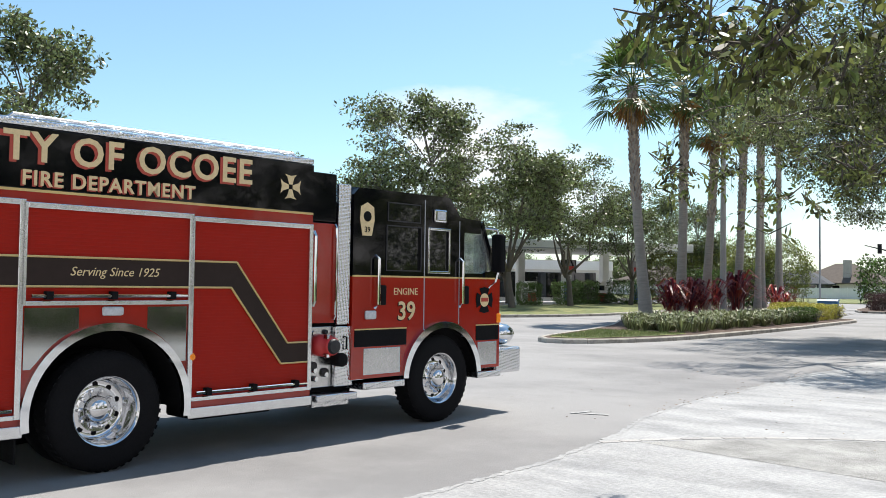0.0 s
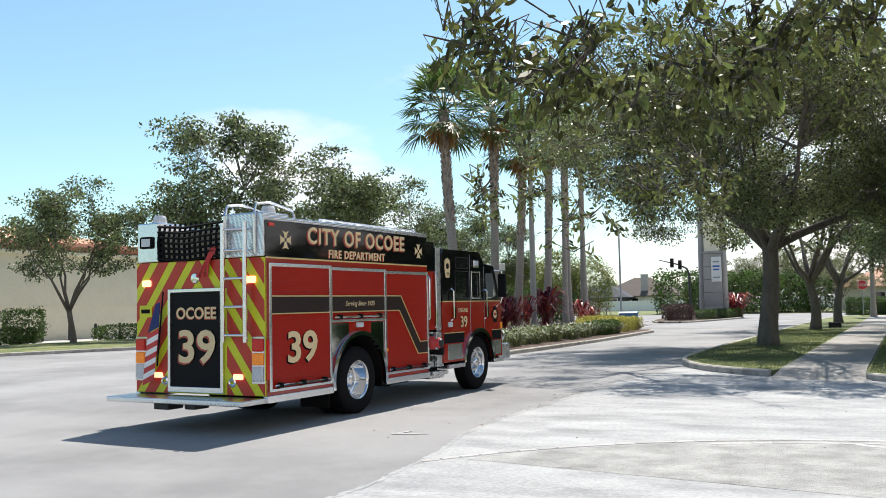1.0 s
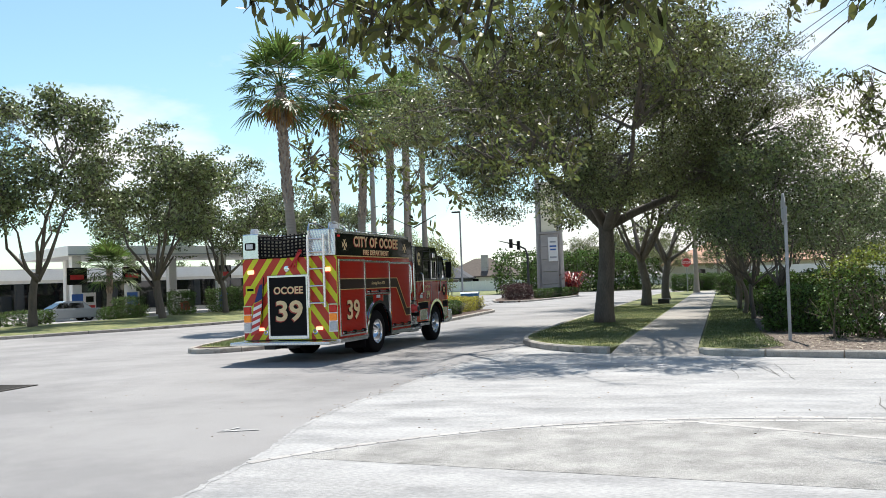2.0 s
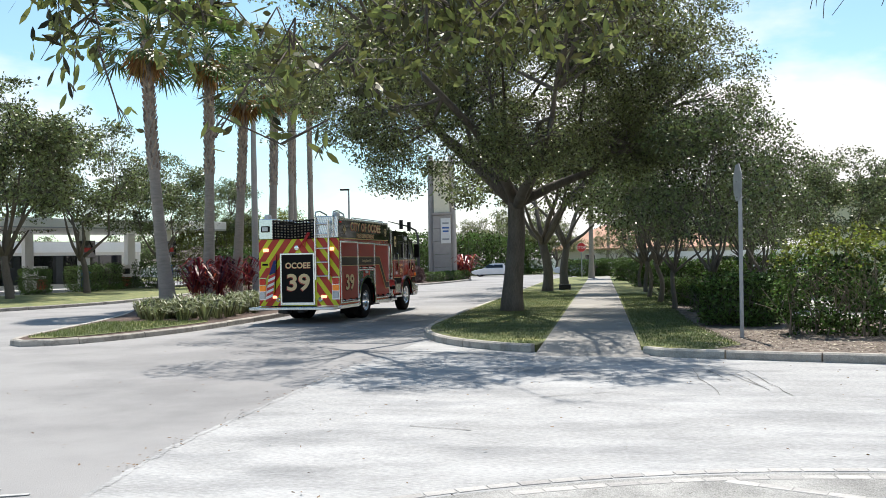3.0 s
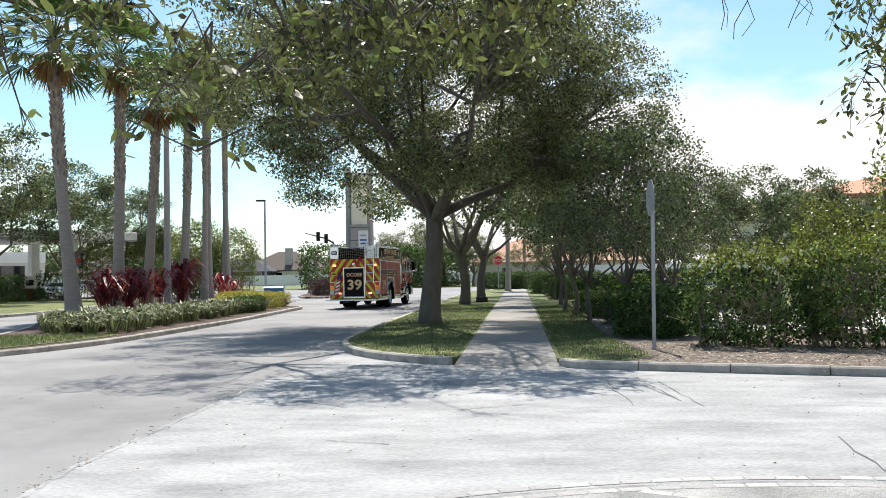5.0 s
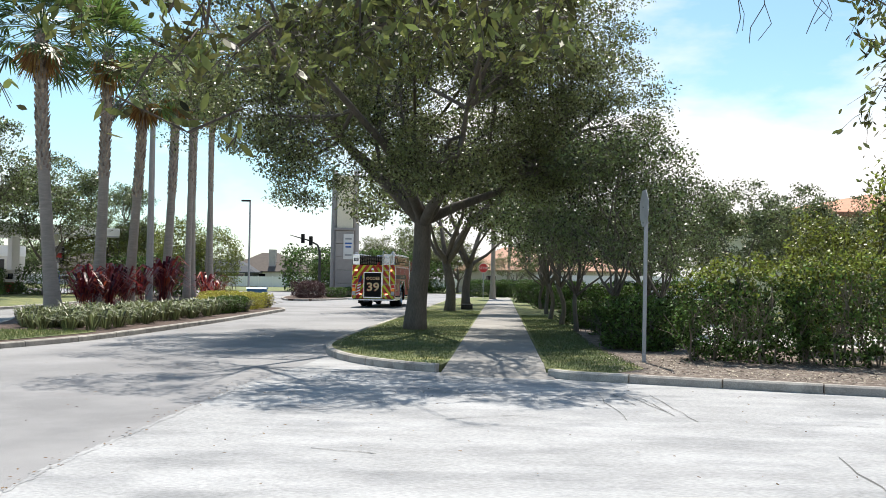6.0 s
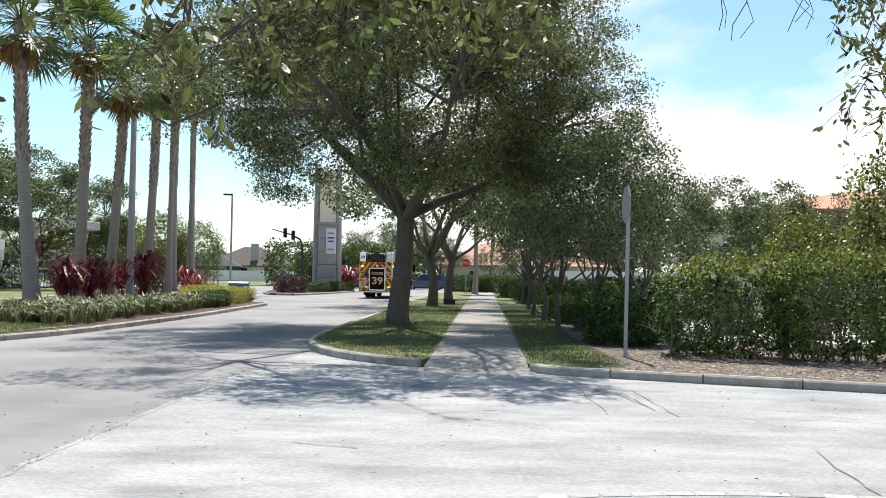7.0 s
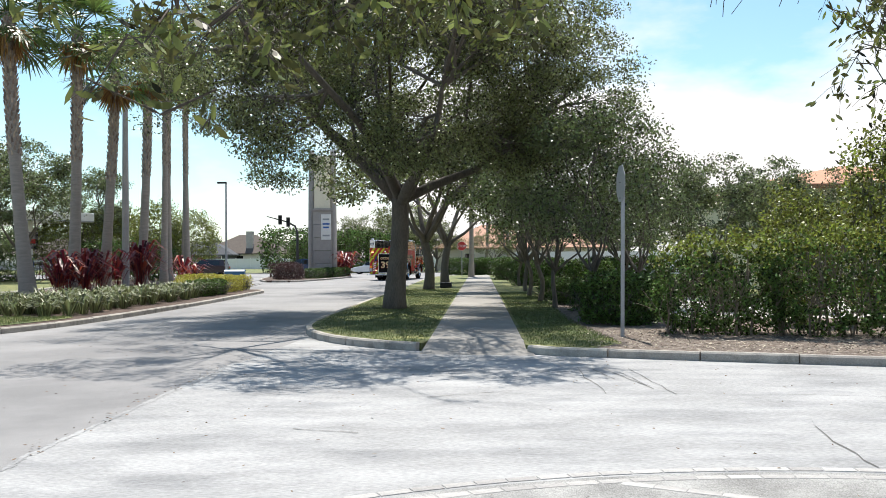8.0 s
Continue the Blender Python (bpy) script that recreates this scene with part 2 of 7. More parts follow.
FLAG_BLUE = mat("flag_blue", (0.02, 0.035, 0.14), 0.8, vary=0.1)
IRON = mat("grate_iron", (0.06, 0.055, 0.05), 0.8, metal=0.5, vary=0.3, scale=10)
LINE_PAINT = mat("worn_paint", (0.36, 0.36, 0.36), 0.9, vary=0.4, scale=8)
LITTER = mat("dry_leaf", (0.16, 0.10, 0.055), 0.9, vary=0.4, scale=9, island=0.4)


# ---- mesh tools ----
class Mesh:
    """Collects vertices and faces of one part."""

    def __init__(self):
        self.v, self.f = [], []

    def add(self, vs, fs):
        o = len(self.v)
        self.v += [tuple(p) for p in vs]
        self.f += [tuple(i + o for i in f) for f in fs]
        return self

    def box(self, x0, x1, y0, y1, z0, z1, c=0.0):
        if c <= 0:
            vs = [(x, y, z) for x in (x0, x1) for y in (y0, y1) for z in (z0, z1)]
            return self.add(vs, [(0, 1, 3, 2), (4, 6, 7, 5), (0, 4, 5, 1), (2, 3, 7, 6), (0, 2, 6, 4), (1, 5, 7, 3)])
        bm = bmesh.new()
        bmesh.ops.create_cube(bm, size=1)
        for p in bm.verts:
            p.co = Vector(((x0 + x1) / 2 + p.co.x * (x1 - x0), (y0 + y1) / 2 + p.co.y * (y1 - y0), (z0 + z1) / 2 + p.co.z * (z1 - z0)))
        bmesh.ops.bevel(bm, geom=bm.edges[:], offset=c, segments=2, affect="EDGES", profile=0.5)
        bm.verts.index_update()
        self.add([p.co[:] for p in bm.verts], [[q.index for q in f.verts] for f in bm.faces])
        bm.free()
        return self

    def prism(self, pts, off):
        """A flat polygon pts (3D), thickened by the vector off."""
        n = len(pts)
        a = [Vector(p) for p in pts]
        b = [p + Vector(off) for p in a]
        return self.add(a + b, [tuple(range(n)), tuple(range(2 * n - 1, n - 1, -1))] + [(i, i + n, (i + 1) % n + n, (i + 1) % n) for i in range(n)])

    def tube(self, pts, radii, n=8, cap=True):
        pts = [Vector(p) for p in pts]
        rs = [float(r) for r in radii] if hasattr(radii, "__len__") else [float(radii)] * len(pts)
        rings, up = [], Vector((0.31, 0.17, 0.93))
        for i, p in enumerate(pts):
            d = (pts[min(i + 1, len(pts) - 1)] - pts[max(i - 1, 0)])
            d = d.normalized() if d.length > 1e-9 else Vector((0, 0, 1))
            if abs(d.dot(up)) > 0.95:
                up = Vector((1, 0.1, 0)).normalized()
            u = d.cross(up).normalized()
            w = d.cross(u)
            rings.append([p + rs[i] * (math.cos(2 * math.pi * k / n) * u + math.sin(2 * math.pi * k / n) * w) for k in range(n)])
        vs = [q for r in rings for q in r]
        fs = [(i * n + k, i * n + (k + 1) % n, (i + 1) * n + (k + 1) % n, (i + 1) * n + k) for i in range(len(pts) - 1) for k in range(n)]
        if cap:
            fs += [tuple(range(n - 1, -1, -1)), tuple((len(pts) - 1) * n + k for k in range(n))]
        return self.add(vs, fs)

    def lathe(self, prof, axis="x", at=(0, 0, 0), n=32):
        """Turns (radius, along) pairs round an axis."""
        vs = []
        for r, a in prof:
            for k in range(n):
                c, s = r * math.cos(2 * math.pi * k / n), r * math.sin(2 * math.pi * k / n)
                p = (a, c, s) if axis == "x" else (c, a, s) if axis == "y" else (c, s, a)
                vs.append((p[0] + at[0], p[1] + at[1], p[2] + at[2]))
        fs = [(i * n + k, i * n + (k + 1) % n, (i + 1) * n + (k + 1) % n, (i + 1) * n + k) for i in range(len(prof) - 1) for k in range(n)]
        return self.add(vs, fs)


def data(name, m, material, smooth=False):
    me = bpy.data.meshes.new(name)
    me.from_pydata(m.v, [], m.f)
    me.materials.append(material)
    if smooth:
        me.shade_smooth()
    return me


def part(name, m, material, parent=None, label="", smooth=False, at=None):
    ob = new(name, data(name, m, material, smooth))
    if at is not None:
        ob.matrix_basis = at
    if parent is not None:
        ob.parent = parent
    if label:
        ob["label"] = label
    return ob


def share(name, me, parent, at):
    ob = new(name, me)
    ob.parent = parent
    ob.matrix_basis = at
    return ob


def quads(name, verts, material, per=4):
    """A mesh of separate quads from an (n * 4, 3) array."""
    verts = np.asarray(verts, dtype=np.float32).reshape(-1, 3)
    me = bpy.data.meshes.new(name)
    nq = len(verts) // per
    me.vertices.add(len(verts))
    me.vertices.foreach_set("co", verts.ravel())
    me.loops.add(len(verts))
    me.loops.foreach_set("vertex_index", np.arange(len(verts), dtype=np.int32))
    me.polygons.add(nq)
    me.polygons.foreach_set("loop_start", np.arange(nq, dtype=np.int32) * per)
    me.polygons.foreach_set("loop_total", np.full(nq, per, dtype=np.int32))
    me.materials.append(material)
    me.update(calc_edges=True)
    return me


def unit(a):
    return a / np.maximum(np.linalg.norm(a, axis=-1, keepdims=True), 1e-9)


def leaves(rng, centres, length, width, droop=0.2, along=None):
    """Pointed leaf quads at the centres, with random turns."""
    n = len(centres)
    d = rng.normal(size=(n, 3))
    d[:, 2] -= droop
    if along is not None:
        d = d * 0.6 + along
    d = unit(d)
    s = unit(np.cross(d, rng.normal(size=(n, 3))))
    up = np.cross(d, s)
    ln = (length * rng.uniform(0.65, 1.25, (n, 1)))
    wd = (width * rng.uniform(0.7, 1.2, (n, 1)))
    v = np.empty((n, 4, 3))
    v[:, 0] = centres - d * ln * 0.5
    v[:, 1] = centres + s * wd * 0.5 + up * wd * 0.18
    v[:, 2] = centres + d * ln * 0.5
    v[:, 3] = centres - s * wd * 0.5 + up * wd * 0.18
    return v.reshape(-1, 3)


def oval_leaves(rng, centres, length, width, along):
    """Pointed oval leaves with six corners, for twigs close by."""
    n = len(centres)
    d = rng.normal(size=(n, 3)) * 0.6 + along
    d[:, 2] -= 0.25
    d = unit(d)
    s = unit(np.cross(d, rng.normal(size=(n, 3))))
    ln, wd = length * rng.uniform(0.6, 1.25, (n, 1)), width * rng.uniform(0.7, 1.2, (n, 1))
    steps = ((-0.5, 0.0), (-0.2, 0.42), (0.15, 0.5), (0.5, 0.0), (0.15, -0.5), (-0.2, -0.42))
    return np.stack([centres + d * ln * a + s * wd * b for a, b in steps], 1).reshape(-1, 3)


# ---- trees ----
def oak(name, seed, trunk, radius, fork, blobs, leaf, leaf_mat, bark, spread=0.5, per=60, label="", lean=0.0, limbs=6, droop=0.3, gaps=-0.2):
    """A broad oak: tapered trunk, limbs to every blob of the crown, twigs, and leaves in clumps with gaps."""
    rng = np.random.default_rng(seed)
    tree = new(name)
    wood = Mesh()
    top = Vector((lean, 0, fork))
    pts = [Vector((lean * t * t + 0.06 * math.sin(5 * t + seed), 0.05 * math.cos(4 * t + seed), fork * t)) for t in np.linspace(-0.04, 1, 9)]
    rad = [radius * (1 + 0.28 * math.exp(-7 * max(t, 0))) * (1 - 0.18 * t) for t in np.linspace(-0.04, 1, 9)]
    wood.tube(pts, rad, 14)
    clumps = []
    lr = radius * 0.56
    order = sorted(blobs, key=lambda q: math.atan2(q[1], q[0]))
    mains = order[:: max(1, len(order) // limbs)]
    nodes = []
    for bx, by, bz, *_ in mains:
        c = Vector((bx, by, bz)).lerp(top + Vector((0, 0, 1.0)), 0.12)
        start = top - Vector((0, 0, rng.uniform(0, 0.3) * fork * 0.5))
        mid = start.lerp(c, 0.4) + Vector((*rng.normal(0, 0.3, 2), 0.16 * (c - start).length * rng.uniform(-0.6, 0.5)))
        m2 = mid.lerp(c, 0.5) + Vector((*rng.normal(0, 0.35, 2), rng.uniform(-0.2, 0.35)))
        wood.tube([start, start.lerp(mid, 0.5) + Vector((*rng.normal(0, 0.1, 2), 0)), mid, m2, c], [lr, lr * 0.85, lr * 0.62, lr * 0.4, lr * 0.18], 8)
        nodes += [mid, mid.lerp(m2, 0.5), m2, m2.lerp(c, 0.5)]
    for bx, by, bz, rx, ry, rz, n in blobs:
        c = Vector((bx, by, bz))
        f = min(nodes, key=lambda q: (q - c).length)
        m = f.lerp(c, 0.5) + Vector((*rng.normal(0, 0.25, 2), rng.uniform(-0.25, 0.3)))
        wood.tube([f, m, c], [lr * 0.34, lr * 0.24, lr * 0.1], 6, cap=False)
        sub = [m, m.lerp(c, 0.5), c]
        for _ in range(n):
            d = rng.normal(size=3)
            d /= np.linalg.norm(d)
            k = rng.uniform(0.35, 1.0) ** 0.6
            q = np.array([bx, by, bz]) + d * k * np.array([rx, ry, rz])
            if rz > 0.65 and noise.noise(Vector(q * 0.55)) < gaps:
                continue
            clumps.append(q)
            f2, e = sub[rng.integers(0, 3)], Vector(q)
            mm = f2.lerp(e, 0.55) + Vector((*rng.normal(0, 0.15, 2), 0.1))
            wood.tube([f2, mm, e], [lr * 0.09, lr * 0.05, 0.005], 3, cap=False)
    cl = np.array(clumps)
    ball = unit(rng.normal(size=(len(cl) * per, 3))) * rng.uniform(0.12, 1, (len(cl) * per, 1)) ** 0.55
    size = np.repeat(rng.uniform(0.7, 1.35, (len(cl), 1)), per, axis=0)
    cen = np.repeat(cl, per, axis=0) + ball * size * np.array([spread, spread, spread * 0.6]) * 1.55
    part("trunk", wood, bark, tree, smooth=True)
    crown = new("crown", quads("crown", leaves(rng, cen, leaf, leaf * 0.5, droop, ball * 0.7), leaf_mat))
    crown.parent = tree
    return tagged(tree, label, "tree")


def crown_blobs(rng, rx, ry, z0, z1, count, clumps, size=(1.5, 2.4)):
    """Blobs of an uneven dome between z0 and z1."""
    out = []
    for i in range(count):
        a, k = rng.uniform(0, 2 * math.pi), rng.uniform(0.15, 1.0) ** 0.5
        t = rng.uniform(0, 1)
        w = math.sqrt(max(0.04, 1 - ((t - 0.38) / 0.66) ** 2)) if t > 0.38 else 0.72 + t * 0.74
        s = rng.uniform(*size)
        out.append((rx * k * w * math.cos(a), ry * k * w * math.sin(a), z0 + (z1 - z0) * t, s, s, s * 0.68, clumps))
    return out


def palm(name, seed, height, r, lean, label, skirt=True):
    """A fan palm: ringed trunk, leaf bases, fan fronds with free tips, hanging dead fronds."""
    rng = np.random.default_rng(seed)
    tree = new(name)
    t = np.linspace(-0.02, 1, 26)
    line = [Vector((lean * (1 - (1 - s) ** 2), 0.1 * math.sin(3 * s + seed), height * s)) for s in t]
    rad = [r * (0.6 * math.exp(-9 * max(s, 0)) + 1.0 - 0.2 * s) + (0.012 if i % 2 else 0) for i, s in enumerate(t)]
    part("trunk", Mesh().tube(line, rad, 14), PALM_TRUNK, tree, smooth=True)
    head = line[-1]
    boots = Mesh()
    for i in range(230):
        s = 0.50 + 0.5 * i / 230
        p = Vector((lean * (1 - (1 - s) ** 2), 0.1 * math.sin(3 * s + seed), height * s))
        a = i * 2.399 + rng.uniform(-0.1, 0.1)
        o = Vector((math.cos(a), math.sin(a), 0))
        k = rng.uniform(0.7, 1.25)
        boots.tube([p + o * r * 0.7, p + o * r * 0.98 + Vector((0, 0, 0.10)), p + o * r * (0.98 + 0.2 * k) + Vector((0, 0, 0.2 * k))], [0.06, 0.042, 0.012], 4)
    part("boot_sheath", boots, PALM_BOOT, tree, "brown stubs of old leaves")
    green, dead, stems = [], [], Mesh()
    for i in range(46 if skirt else 38):
        a = i * 2.399 + rng.uniform(-0.2, 0.2)
        u = i / 46
        el = math.radians(80 - 135 * u) if i < 41 else math.radians(rng.uniform(-84, -70))
        out = Vector((math.cos(a) * math.cos(el), math.sin(a) * math.cos(el), math.sin(el)))
        ln = rng.uniform(1.05, 1.6) if i < 41 else rng.uniform(0.35, 0.6)
        hub = head + Vector((0, 0, 0.15 - 0.25 * u)) + out * ln + Vector((0, 0, -0.12 * ln))
        stems.tube([head + out * 0.1, head.lerp(hub, 0.5) + Vector((0, 0, 0.08)), hub], [0.03, 0.02, 0.014], 4)
        side = out.cross(Vector((0, 0, 1)))
        side = side.normalized() if side.length > 0.05 else Vector((1, 0, 0))
        nrm = side.cross(out)
        dest = green if i < 41 else dead
        for k in range(20):
            b = math.radians(-82 + 164 * k / 19)
            d = (out * math.cos(b) + side * math.sin(b) + nrm * 0.12 * rng.uniform(-1, 1)).normalized()
            L = rng.uniform(1.1, 1.45) * (1 - 0.12 * abs(b))
            w = d.cross(nrm).normalized() * 0.052
            m = hub + d * L * 0.6
            tip = hub + d * L + Vector((0, 0, -rng.uniform(0.10, 0.32)))
            dest.append([hub, m + w, tip, m - w])
            dest.append([m + w * 0.5, m + w, tip + w * 0.3, tip])
    part("stalk", stems, LEAF_PALM, tree)
    for nm, arr, mt in (("frond_crown", green, LEAF_PALM), ("dead_skirt", dead, LEAF_DEAD)):
        if arr:
            o = new(nm, quads(nm, np.array([[tuple(p) for p in q] for q in arr]), mt))
            o.parent = tree
    return tagged(tree, label, "palm tree", "palms on the median")


def shrub(name, seed, shape, count, leaf, material, label, category="shrub", at=None, stems=14, group="", gaps=-0.28, stem_mat=None, young=None, power=5, lumps=0.22):
    """A leafy shrub or clipped hedge: stems and leaves in a rough rounded box, dense near the skin. young: lighter leaf
    colour for tops painted as sunlit.
    """
    rng = np.random.default_rng(seed)
    lx, ly, h = shape
    ob = new(name)
    q = rng.uniform(-1, 1, (count * 2, 3))
    rr = (np.abs(q) ** power).sum(1) ** (1 / power)
    q = q[rr < 1.0]
    q = q * (rng.uniform(0.72, 1.0, (len(q), 1)) / np.maximum((np.abs(q) ** power).sum(1, keepdims=True) ** (1 / power), 0.3)) ** 0.8
    lump = np.array([noise.noise(Vector(p * np.array([lx, ly, h]) * 0.9 + seed)) for p in q])
    twig = np.array([noise.noise(Vector(p * np.array([lx, ly, h]) * 3.1 - seed)) for p in q])
    q = q * (1 + lumps * lump[:, None] + 0.5 * lumps * twig[:, None])
    keep = np.array([noise.noise(Vector(p * np.array([lx, ly, h]) * 2.3 + 7 * seed)) for p in q]) > gaps
    q = q[keep][:count]
    cen = np.stack([q[:, 0] * lx / 2, q[:, 1] * ly / 2, h * (0.49 + 0.5 * q[:, 2])], 1)
    cen[:, 2] = np.maximum(cen[:, 2], 0.03)
    wood = Mesh()
    for i in range(stems):
        b = Vector((rng.uniform(-0.42, 0.42) * lx, rng.uniform(-0.3, 0.3) * ly, -0.03))
        e = b + Vector((rng.normal(0, 0.2), rng.normal(0, 0.15), h * rng.uniform(0.6, 0.9)))
        c1, c2 = (b.lerp(e, k) + Vector((rng.normal(0, 0.09), rng.normal(0, 0.09), 0)) for k in (0.33, 0.66))
        g = rng.uniform(0.5, 1.1)
        wood.tube([b, c1, c2, e], [0.026 * g, 0.018 * g, 0.013 * g, 0.006], 5)
        for c in (c1, c2):
            for k in range(2):
                f = c + Vector((rng.normal(0, 0.28), rng.normal(0, 0.22), h * rng.uniform(0.05, 0.28)))
                wood.tube([c, c.lerp(f, 0.5) + Vector((rng.normal(0, 0.04), rng.normal(0, 0.04), 0.02)), f], [0.011 * g, 0.008 * g, 0.004], 4, cap=False)
    part("branchwork", wood, stem_mat or BARK, ob)
    groups = [("foliage", np.ones(len(cen), bool), material)]
    # upper leaves take the lighter colour, which stands in for sun on them
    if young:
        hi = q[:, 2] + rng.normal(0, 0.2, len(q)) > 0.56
        groups = [("foliage", ~hi, material), ("sunlit_top", hi, young)]
    for nm, sel, mt in groups:
        lv = new(nm, quads(nm, leaves(rng, cen[sel], leaf, leaf * 0.55, 0.0), mt))
        lv.parent = ob
    if at is not None:
        ob.matrix_basis = at
    return tagged(ob, label, category, group)


def tuft(name, seed, n, length, width, material, label, category, spread=0.15, arch=0.6, at=None, stem=0.0):
    """A clump of strap leaves."""
    rng = np.random.default_rng(seed)
    vs = []
    for i in range(n):
        a = rng.uniform(0, 6.28)
        o = Vector((math.cos(a), math.sin(a), 0))
        b = o * rng.uniform(0, spread) + Vector((0, 0, stem * rng.uniform(0.3, 1.0)))
        L = length * rng.uniform(0.6, 1.15)
        k = arch * rng.uniform(0.4, 1.2)
        m = b + o * L * 0.35 * k + Vector((0, 0, L * 0.6))
        t = b + o * L * 0.9 * k + Vector((0, 0, L * (0.95 - 0.5 * k)))
        w = Vector((-o.y, o.x, 0)) * width
        if stem:
            g = o * spread * 0.3 + Vector((0, 0, -0.03))
            vs += [g - w * 0.12, g + w * 0.12, b + w * 0.12, b - w * 0.12]
        vs += [b - w * 0.5, b + w * 0.5, m + w, m - w, m - w, m + w, t + w * 0.1, t - w * 0.1]
    ob = new(name, quads(name, np.array([tuple(v) for v in vs]), material))
    if at is not None:
        ob.matrix_basis = at
    return tagged(ob, label, category)


# ---- ground and roads ----
def sheet(name, pts, z, material, label="", thick=0.0, parent=None):
    m = Mesh()
    if thick:
        m.prism([(x, y, z - thick) for x, y in pts], (0, 0, thick))
    else:
        m.add([(x, y, z) for x, y in pts], [tuple(range(len(pts)))])
    ob = part(name, m, material, parent)
    bm = bmesh.new()
    bm.from_mesh(ob.data)
    bmesh.ops.recalc_face_normals(bm, faces=bm.faces[:])
    if not thick and bm.faces[:][0].normal.z < 0:
        bmesh.ops.reverse_faces(bm, faces=bm.faces[:])
    bm.to_mesh(ob.data)
    bm.free()
    return tagged(ob, label, kind="structure") if parent is None else ob


def smooth_line(pts, closed=False, steps=6):
    """Catmull-Rom through the points."""
    p = [Vector((*q, 0)) for q in pts]
    n, out = len(p), []
    for i in range(n if closed else n - 1):
        a, b, c, d = (p[(i + k) % n] if closed else p[min(max(i + k, 0), n - 1)] for k in (-1, 0, 1, 2))
        for s in range(steps):
            t = s / steps
            out.append(0.5 * ((2 * b) + (c - a) * t + (2 * a - 5 * b + 4 * c - d) * t * t + (3 * b - a - 3 * c + d) * t ** 3))
    if not closed:
        out.append(p[-1])
    return [(q.x, q.y) for q in out]


def kerb(name, pts, height, label, piece=1.8, width=0.17, closed=False):
    """A row of kerb stones along a line, with open joints."""
    p = [Vector((*q, 0)) for q in pts] + ([Vector((*pts[0], 0))] if closed else [])
    cum = [0.0]
    for a, b in zip(p, p[1:]):
        cum.append(cum[-1] + (b - a).length)

    def at(s):
        s = min(max(s, 0), cum[-1])
        i = max(k for k in range(len(cum)) if cum[k] <= s + 1e-9)
        i = min(i, len(p) - 2)
        return p[i].lerp(p[i + 1], (s - cum[i]) / max(cum[i + 1] - cum[i], 1e-9))

    top = tagged(new(name), label, kind="structure")
    rng = random.Random(len(pts) * 7)
    n = max(1, round(cum[-1] / piece))
    for i in range(n):
        s0, s1 = cum[-1] * i / n + 0.012, cum[-1] * (i + 1) / n - 0.012
        row, k = [], 3
        for j in range(k + 1):
            s = s0 + (s1 - s0) * j / k
            c, d = at(s), (at(s + 0.05) - at(s - 0.05)).normalized()
            row.append((c, Vector((-d.y, d.x, 0))))
        h = height + rng.uniform(-0.008, 0.008)
        vs = [q for c, w in row for q in (c - w * width / 2 + Vector((0, 0, -0.05)), c - w * (width / 2 - 0.01) + Vector((0, 0, h - 0.03)), c - w * (width / 2 - 0.04) + Vector((0, 0, h)),
                                          c + w * (width / 2 - 0.04) + Vector((0, 0, h)), c + w * (width / 2 - 0.01) + Vector((0, 0, h - 0.03)), c + w * width / 2 + Vector((0, 0, -0.05)))]
        fs = [(a * 6 + b, a * 6 + b + 1, a * 6 + b + 7, a * 6 + b + 6) for a in range(k) for b in range(5)] + [(0, 1, 2, 3, 4, 5), tuple(k * 6 + b for b in (5, 4, 3, 2, 1, 0))]
        part("kerb_stone", Mesh().add(vs, fs), KERB, top)
    return top


sheet("ground", [(-2500, -800), (2500, -800), (2500, 3500), (-2500, 3500)], -0.06, FIELD, "flat grassy ground that reaches the horizon")
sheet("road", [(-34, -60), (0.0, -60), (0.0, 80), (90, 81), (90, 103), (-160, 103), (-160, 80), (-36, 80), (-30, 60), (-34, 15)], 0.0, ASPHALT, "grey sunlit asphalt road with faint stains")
SEAM = [(-25, -3.3), (3.2, -3.3), (5.0, -3.55), (6.4, -3.92), (8.0, -4.1), (14.0, -4.15)]  # y and x of the edge between asphalt and concrete
sheet("driveway", [(x, y) for y, x in SEAM[:-1]][::-1] + [(9.6, -25), (9.4, 6.0), (8.4, 12.6), (7.4, 13.7), (5.9, 14.2), (0.85, 15.75), (-1.3, 16.5), (-2.6, 17.4), (-3.9, 19.0), (-4.15, 14)], 0.006, CONCRETE, "pale worn concrete driveway apron with dark stains")
sheet("car_park", [(-120, -10), (-41, -10), (-41, 15), (-39.5, 30), (-37.5, 42), (-36.5, 60), (-37, 78), (-120, 78)], 0.01, mat("car_park_asphalt", (0.36, 0.355, 0.35), 0.9, vary=0.12, scale=0.6, fine=60), "light grey car park surface behind the hedge")
sheet("far_verge", [(-160, 103.3), (90, 103.3), (90, 146), (-160, 146)], 0.05, GRASS, "mown grass strip along the cross street")

ISLAND = smooth_line([(-13.3, 18.5), (-12.2, 18.4), (-11.2, 20.4), (-10.6, 24.2), (-10.5, 33), (-10.8, 41), (-11.2, 45), (-13.4, 47.2), (-19, 58), (-25, 73), (-28, 74), (-26.5, 62), (-22.5, 45), (-18.8, 34.4), (-16.3, 28.6), (-15.1, 25.0), (-14.2, 21.4)], True)
sheet("median_bed", ISLAND, 0.13, MULCH, "mulched planting bed of the median", 0.2)
kerb("median_kerb", ISLAND, 0.14, "grey concrete kerb round the median", closed=True)
